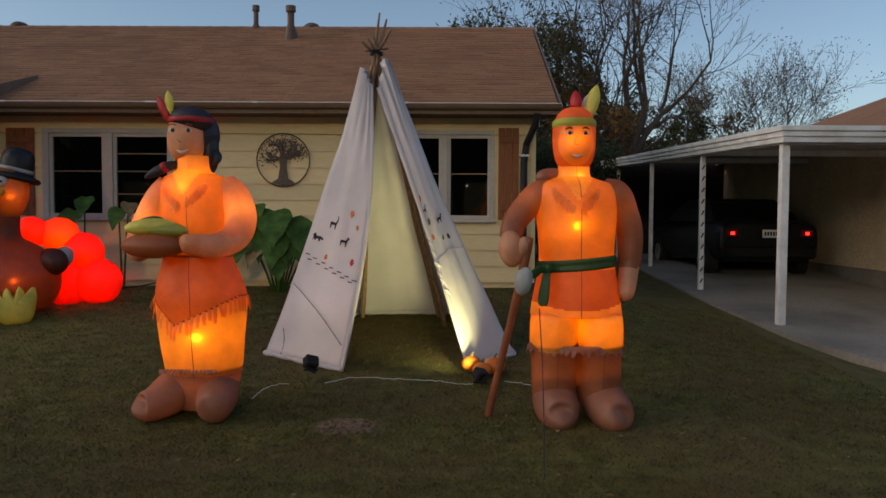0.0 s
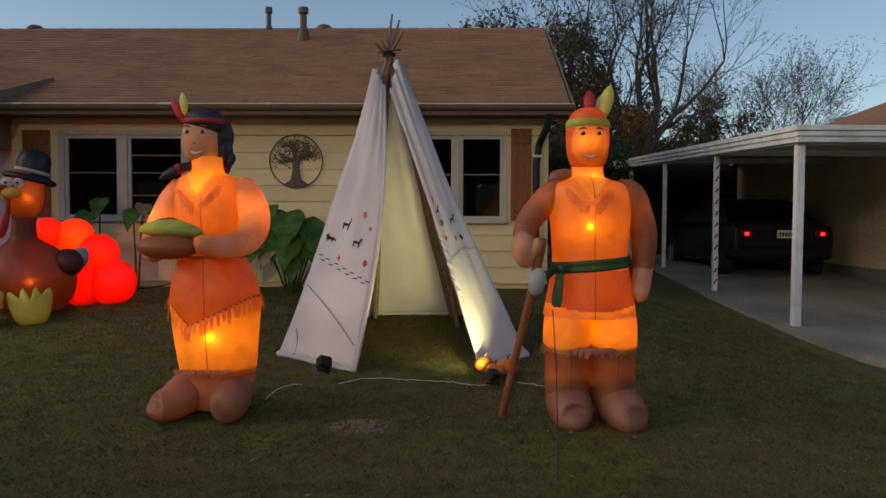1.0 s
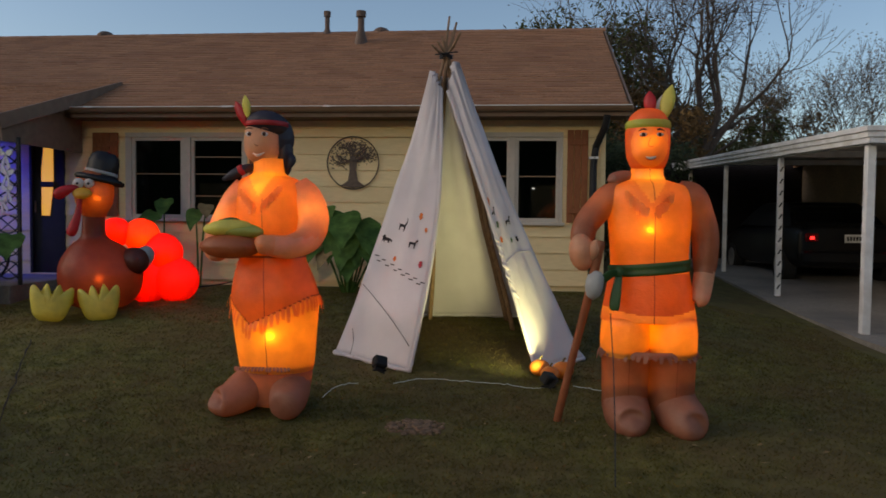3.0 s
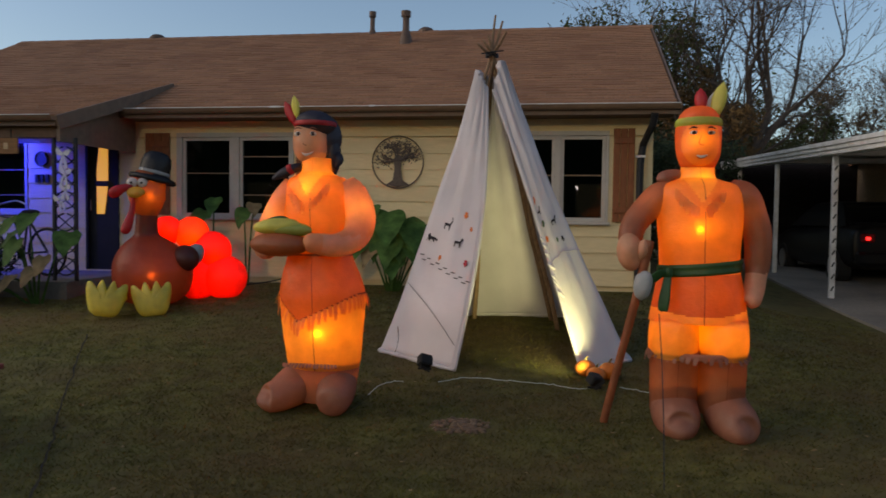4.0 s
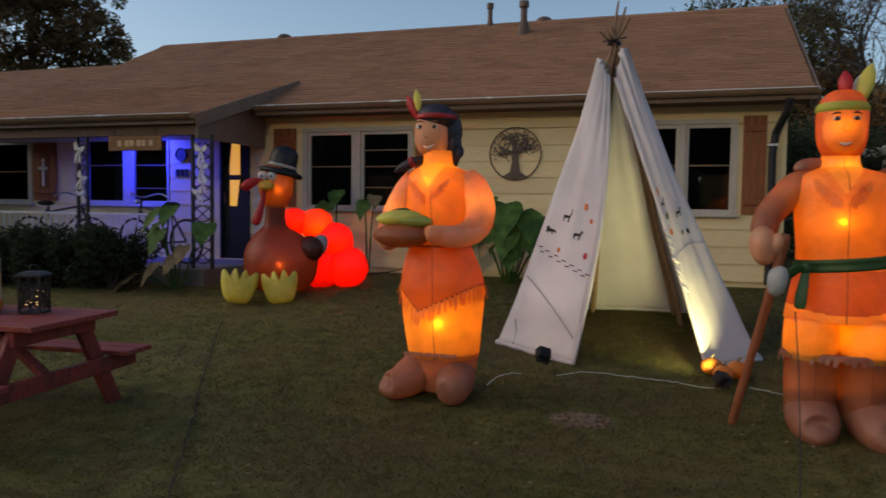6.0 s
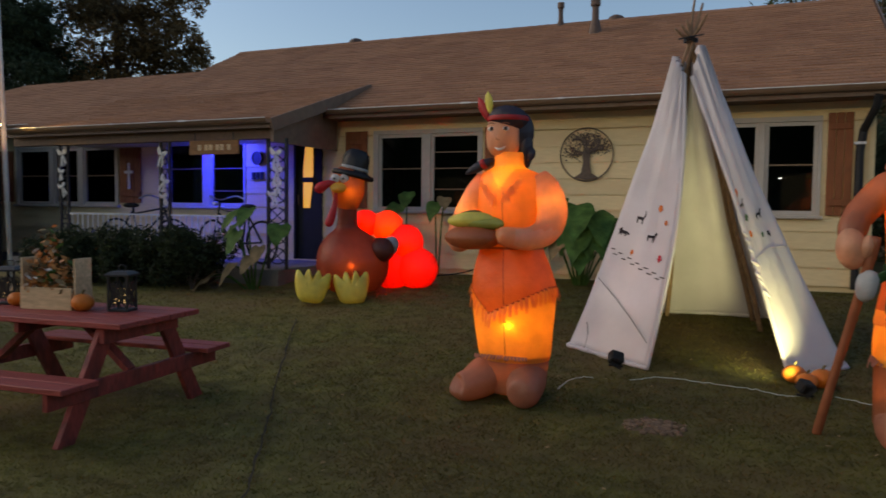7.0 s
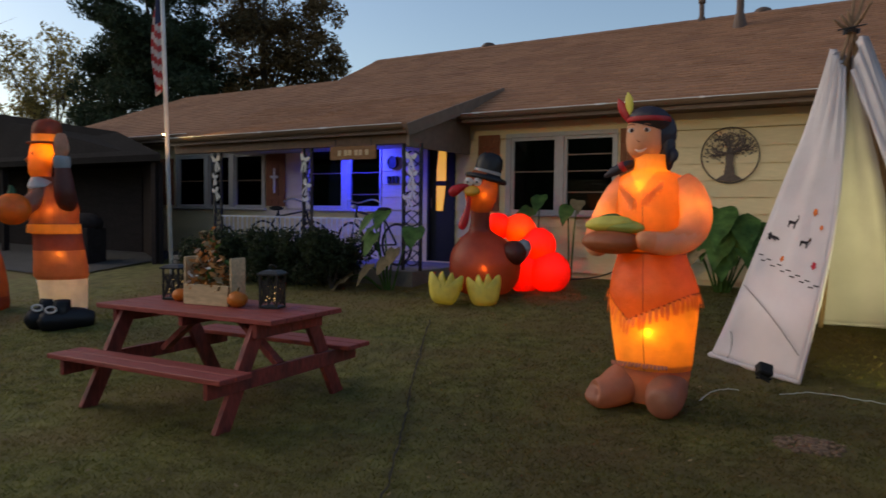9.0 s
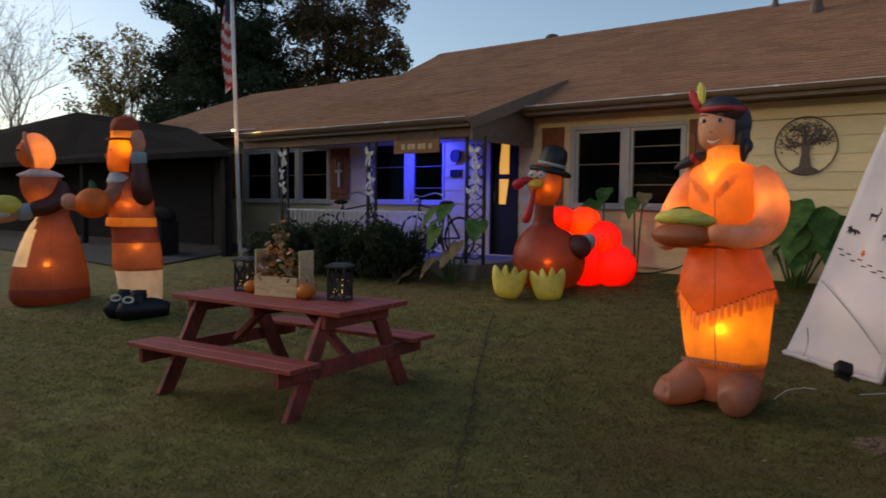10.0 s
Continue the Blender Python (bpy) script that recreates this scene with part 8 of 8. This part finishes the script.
branch_tree("bare_tree", (-40.0, 16.8, 0.4), 10, 0.45, 58, "bare tree past the dark garage", 0.15, 5, 500, "rustleaf", 0.08, first=0.2, min_r=0.008, limb_length=2.9,
            starts=((-0.5, 0, 1.0), (0.0, 0.1, 1.0), (0.45, 0, 1.0), (-0.9, 0, 0.9)))
full_tree("pine_tree", (-26.3, 18.8, 0.4), [(0, 0, 3.5, 3.0, 1.3), (0.4, 0, 5.2, 3.0, 1.4), (-0.6, 0, 7.0, 2.8, 1.4), (0.5, 0, 8.8, 2.6, 1.4), (0, 0, 10.8, 2.2, 1.5), (0, 0, 12.8, 1.5, 1.5), (-2.2, 0.5, 5.5, 1.7, 1.2), (2.0, -0.5, 7.6, 1.5, 1.1), (-1.8, 0, 8.2, 1.6, 1.3), (1.6, 0, 5.4, 1.8, 1.3), (1.4, 0, 9.8, 1.5, 1.3), (-1.4, 0, 10.2, 1.4, 1.3), (0, 0, 6.0, 2.4, 1.6), (0, 0, 8.0, 2.2, 1.6), (-2.6, 0, 3.6, 1.8, 1.2), (-3.6, 0, 5.2, 1.5, 1.2), (-3.0, 0, 7.2, 1.5, 1.2)], 110000, 0.10, "needle", 70, "tall dark pine behind the house", 0.28)
full_tree("autumn_tree", (-23.5, 22.0, 0.4), [(0, 0, 6.2, 2.6, 1.3), (-1.8, 0, 7.8, 1.9, 1.3), (1.6, 0.3, 7.4, 1.8, 1.2), (0.2, 0, 9.2, 2.2, 1.3), (2.8, 0, 8.6, 1.2, 1.0), (-1.0, 0, 10.6, 1.7, 1.1), (3.4, 0, 6.9, 1.0, 0.8), (-2.6, 0, 5.6, 1.5, 1.0)], 26000, 0.11, "rustleaf", 77, "broad autumn tree with brown-green crown", 0.25)
for k, (x_, y_, r_) in enumerate(((2.6, 17.5, 1.3), (3.0, 20.5, 1.5), (1.9, 19.0, 1.3))):
    full_tree("bush", (x_, y_, 0.4), [(0, 0, 1.4, r_, 1.2), (0.3, 0.2, 2.3, r_ * 0.8, 0.8)], 5200, 0.07, "needle", 90 + k, "dark bush between the house and the carport", 0.06)

full_tree("leafy_tree", (3.6, 25.0, 0.4), [(0, 0, 3.0, 1.6, 1.4), (-0.8, 0, 4.4, 1.3, 1.0), (0.6, 0, 5.0, 1.2, 1.0), (-0.9, 0, 6.3, 1.1, 0.9), (0.2, 0, 7.2, 0.9, 0.7)], 9000, 0.075, "foliage", 96, "loose dark evergreen behind the house", 0.12)

for k, (x_, y_, h_, m_) in enumerate(((6.2, 28.0, 4.6, "foliage"), (8.6, 33.0, 5.6, "rustleaf"), (11.2, 35.0, 5.8, "foliage"), (14.2, 37.0, 5.4, "rustleaf"), (6.9, 36.0, 6.6, "rustleaf"), (4.6, 27.0, 5.8, "foliage"), (9.6, 30.0, 4.6, "foliage"), (3.3, 21.5, 4.6, "rustleaf"))):
    full_tree("scrubby_tree", (x_, y_, 0.4), [(0, 0, h_ * 0.45, 1.6, h_ * 0.3), (-1.0, 0, h_ * 0.7, 1.2, h_ * 0.2), (1.0, 0, h_ * 0.75, 1.2, h_ * 0.2), (0.1, 0, h_, 0.9, h_ * 0.16)], 9000, 0.085, m_, 120 + k, "scrubby brown-green tree behind the carport", 0.10)


def pane_backdrop():
    """Unseen treeline sheet, added to close the view behind and darken pane reflections."""
    bm = bmesh.new()
    low, high = [], []
    for k in range(80):
        a = radians(185 + 170 * k / 79)
        r = 34 + 3 * noise.noise(Vector((k * 0.4, 0, 0)))
        h = 7.2 + 1.8 * noise.noise(Vector((k * 0.33, 4, 0))) + 0.8 * noise.noise(Vector((k * 1.3, 7, 0)))
        x, y = r * math.cos(a) - 4, r * math.sin(a) + 2
        low.append(bm.verts.new((x, y, -0.2)))
        high.append(bm.verts.new((x, y, h)))
    for k in range(79):
        bm.faces.new((low[k], low[k + 1], high[k + 1], high[k]))
    solid("backdrop", bm, M["needle"], "unseen dark treeline sheet added to darken the pane reflections", "treeline", "structure")


pane_backdrop()


# ---- lawn: blades, fallen leaves, the dug patch ----
def grass():
    rg = np.random.default_rng(9)
    n = 480000
    dist = rg.uniform(2.0, 13.0, n)
    ang = rg.uniform(radians(-38), radians(78), n)
    x, y = -np.sin(ang) * dist, np.cos(ang) * dist
    ok = (y < 9.9) & (y > 0.5) & (x < 3.6) & ~((np.abs(x + 8.75) < 2.7) & (y > 8.25)) & ~((x < -12) & (y > 6.7))
    bare = np.hypot((x + 0.68) / 0.26, (y - 4.85) / 0.16) < 1
    worn = np.array([noise.noise(Vector((a * 0.55, b * 0.55, 2.0))) for a, b in zip(x, y)])
    edge = np.minimum(np.minimum((dist - 2.0) / 1.0, (13.0 - dist) / 3.0), np.minimum((ang + radians(38)) / radians(5), (radians(78) - ang) / radians(6)))
    ok &= rg.random(n) < edge
    keep = ok & ~(bare & (rg.random(n) < 0.85)) & ~((worn > 0.15) & (rg.random(n) < 0.35))
    x, y, dist = x[keep], y[keep], dist[keep]
    n = len(x)
    z = np.array([lawn_z(a, b) + 0.015 * noise.noise(Vector((a * 0.8, b * 0.8, 0))) for a, b in zip(x, y)])
    t = rg.uniform(0, 2 * np.pi, n)
    h = rg.uniform(0.008, 0.024, n)
    w = (0.0026 + 0.00042 * dist) * rg.uniform(0.7, 1.3, n)
    lean = rg.uniform(0.6, 1.9, n) * h
    dx, dy = np.cos(t), np.sin(t)
    u = rg.uniform(0, 2 * np.pi, n)
    v = np.stack([np.c_[x - dx * w, y - dy * w, z - 0.004], np.c_[x + dx * w, y + dy * w, z - 0.004], np.c_[x + np.cos(u) * lean, y + np.sin(u) * lean, z + h]], 1).reshape(-1, 3)
    me = bpy.data.meshes.new("grass")
    me.from_pydata(v.tolist(), [], np.arange(3 * n).reshape(-1, 3).tolist())
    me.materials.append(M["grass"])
    tagged(new("grass", me), "short patchy grass with dry blades", "grass", kind="stuff")
    # fallen leaves
    n = 420
    dist, ang = rg.uniform(2.4, 10, n), rg.uniform(radians(-34), radians(68), n)
    bm = bmesh.new()
    for d, a in zip(dist, ang):
        px, py = -math.sin(a) * d, math.cos(a) * d
        if py > 9.3 or py < 0.8 or px > 3.4:
            continue
        s, r = rg.uniform(0.008, 0.024), rg.uniform(0, 6.28)
        c = Vector((px, py, lawn_z(px, py) + rg.uniform(0.02, 0.045)))
        bm.faces.new([bm.verts.new(c + Vector((s * k * math.cos(r + q), s * k * math.sin(r + q), rg.uniform(-0.006, 0.01)))) for q, k in ((0, 1.2), (1.6, 0.6), (3.1, 1.0), (4.7, 0.6))])
    ob = solid("fallen_leaves", bm, M["dryleaf"], "scattered small dry leaves on the lawn", "leaves", "stuff")
    bm = bmesh.new()
    for k in range(110):
        a, q = rg.uniform(0, 6.28), rg.uniform(0, 1) ** 0.7
        px, py = -0.68 + 0.22 * q * math.cos(a), 4.85 + 0.15 * q * math.sin(a)
        r = rg.uniform(0.012, 0.034) * (1.2 - 0.6 * q)
        blob(bm, (px, py, lawn_z(px, py) + 0.004), (r * 1.3, r, r * 0.7), turn=(0, 0, rg.uniform(0, 180)), n=5)
    solid("dirt_patch", bm, M["soil"], "bare patch of pale dug soil in the lawn", "soil patch", "stuff", place=(-0.68, 4.85, 0.05))


def lawn_seam():
    """The narrow dark cut where two strips of turf meet."""
    bm = bmesh.new()
    pts = spline([(-4.75, 6.75), (-4.05, 5.55), (-3.37, 4.42), (-2.92, 3.71), (-2.46, 2.95), (-2.05, 2.3)], 14)
    left, right = [], []
    for k, (x, y) in enumerate(pts):
        w = 0.006 + 0.008 * max(0.0, noise.noise(Vector((k * 0.37, 2, 0))) + 0.25)
        dx = 0.03 * noise.noise(Vector((k * 0.3, 5, 0)))
        left.append(bm.verts.new((x + dx - w, y, lawn_z(x, y) + 0.017)))
        right.append(bm.verts.new((x + dx + w, y, lawn_z(x, y) + 0.017)))
    for k in range(len(left) - 1):
        bm.faces.new((left[k], right[k], right[k + 1], left[k + 1]))
    solid("lawn_seam", bm, M["stem_dark"], "narrow dark cut between two strips of turf", "turf seam", "structure")


M["stem_dark"] = mat("turf_cut", (0.035, 0.028, 0.018), 0.95, grain=30, vary=0.3)
lawn_seam()
M["soil"] = mat("pale_soil", (0.16, 0.105, 0.068), 0.95, grain=35, vary=0.4, bump=0.8)
grass()
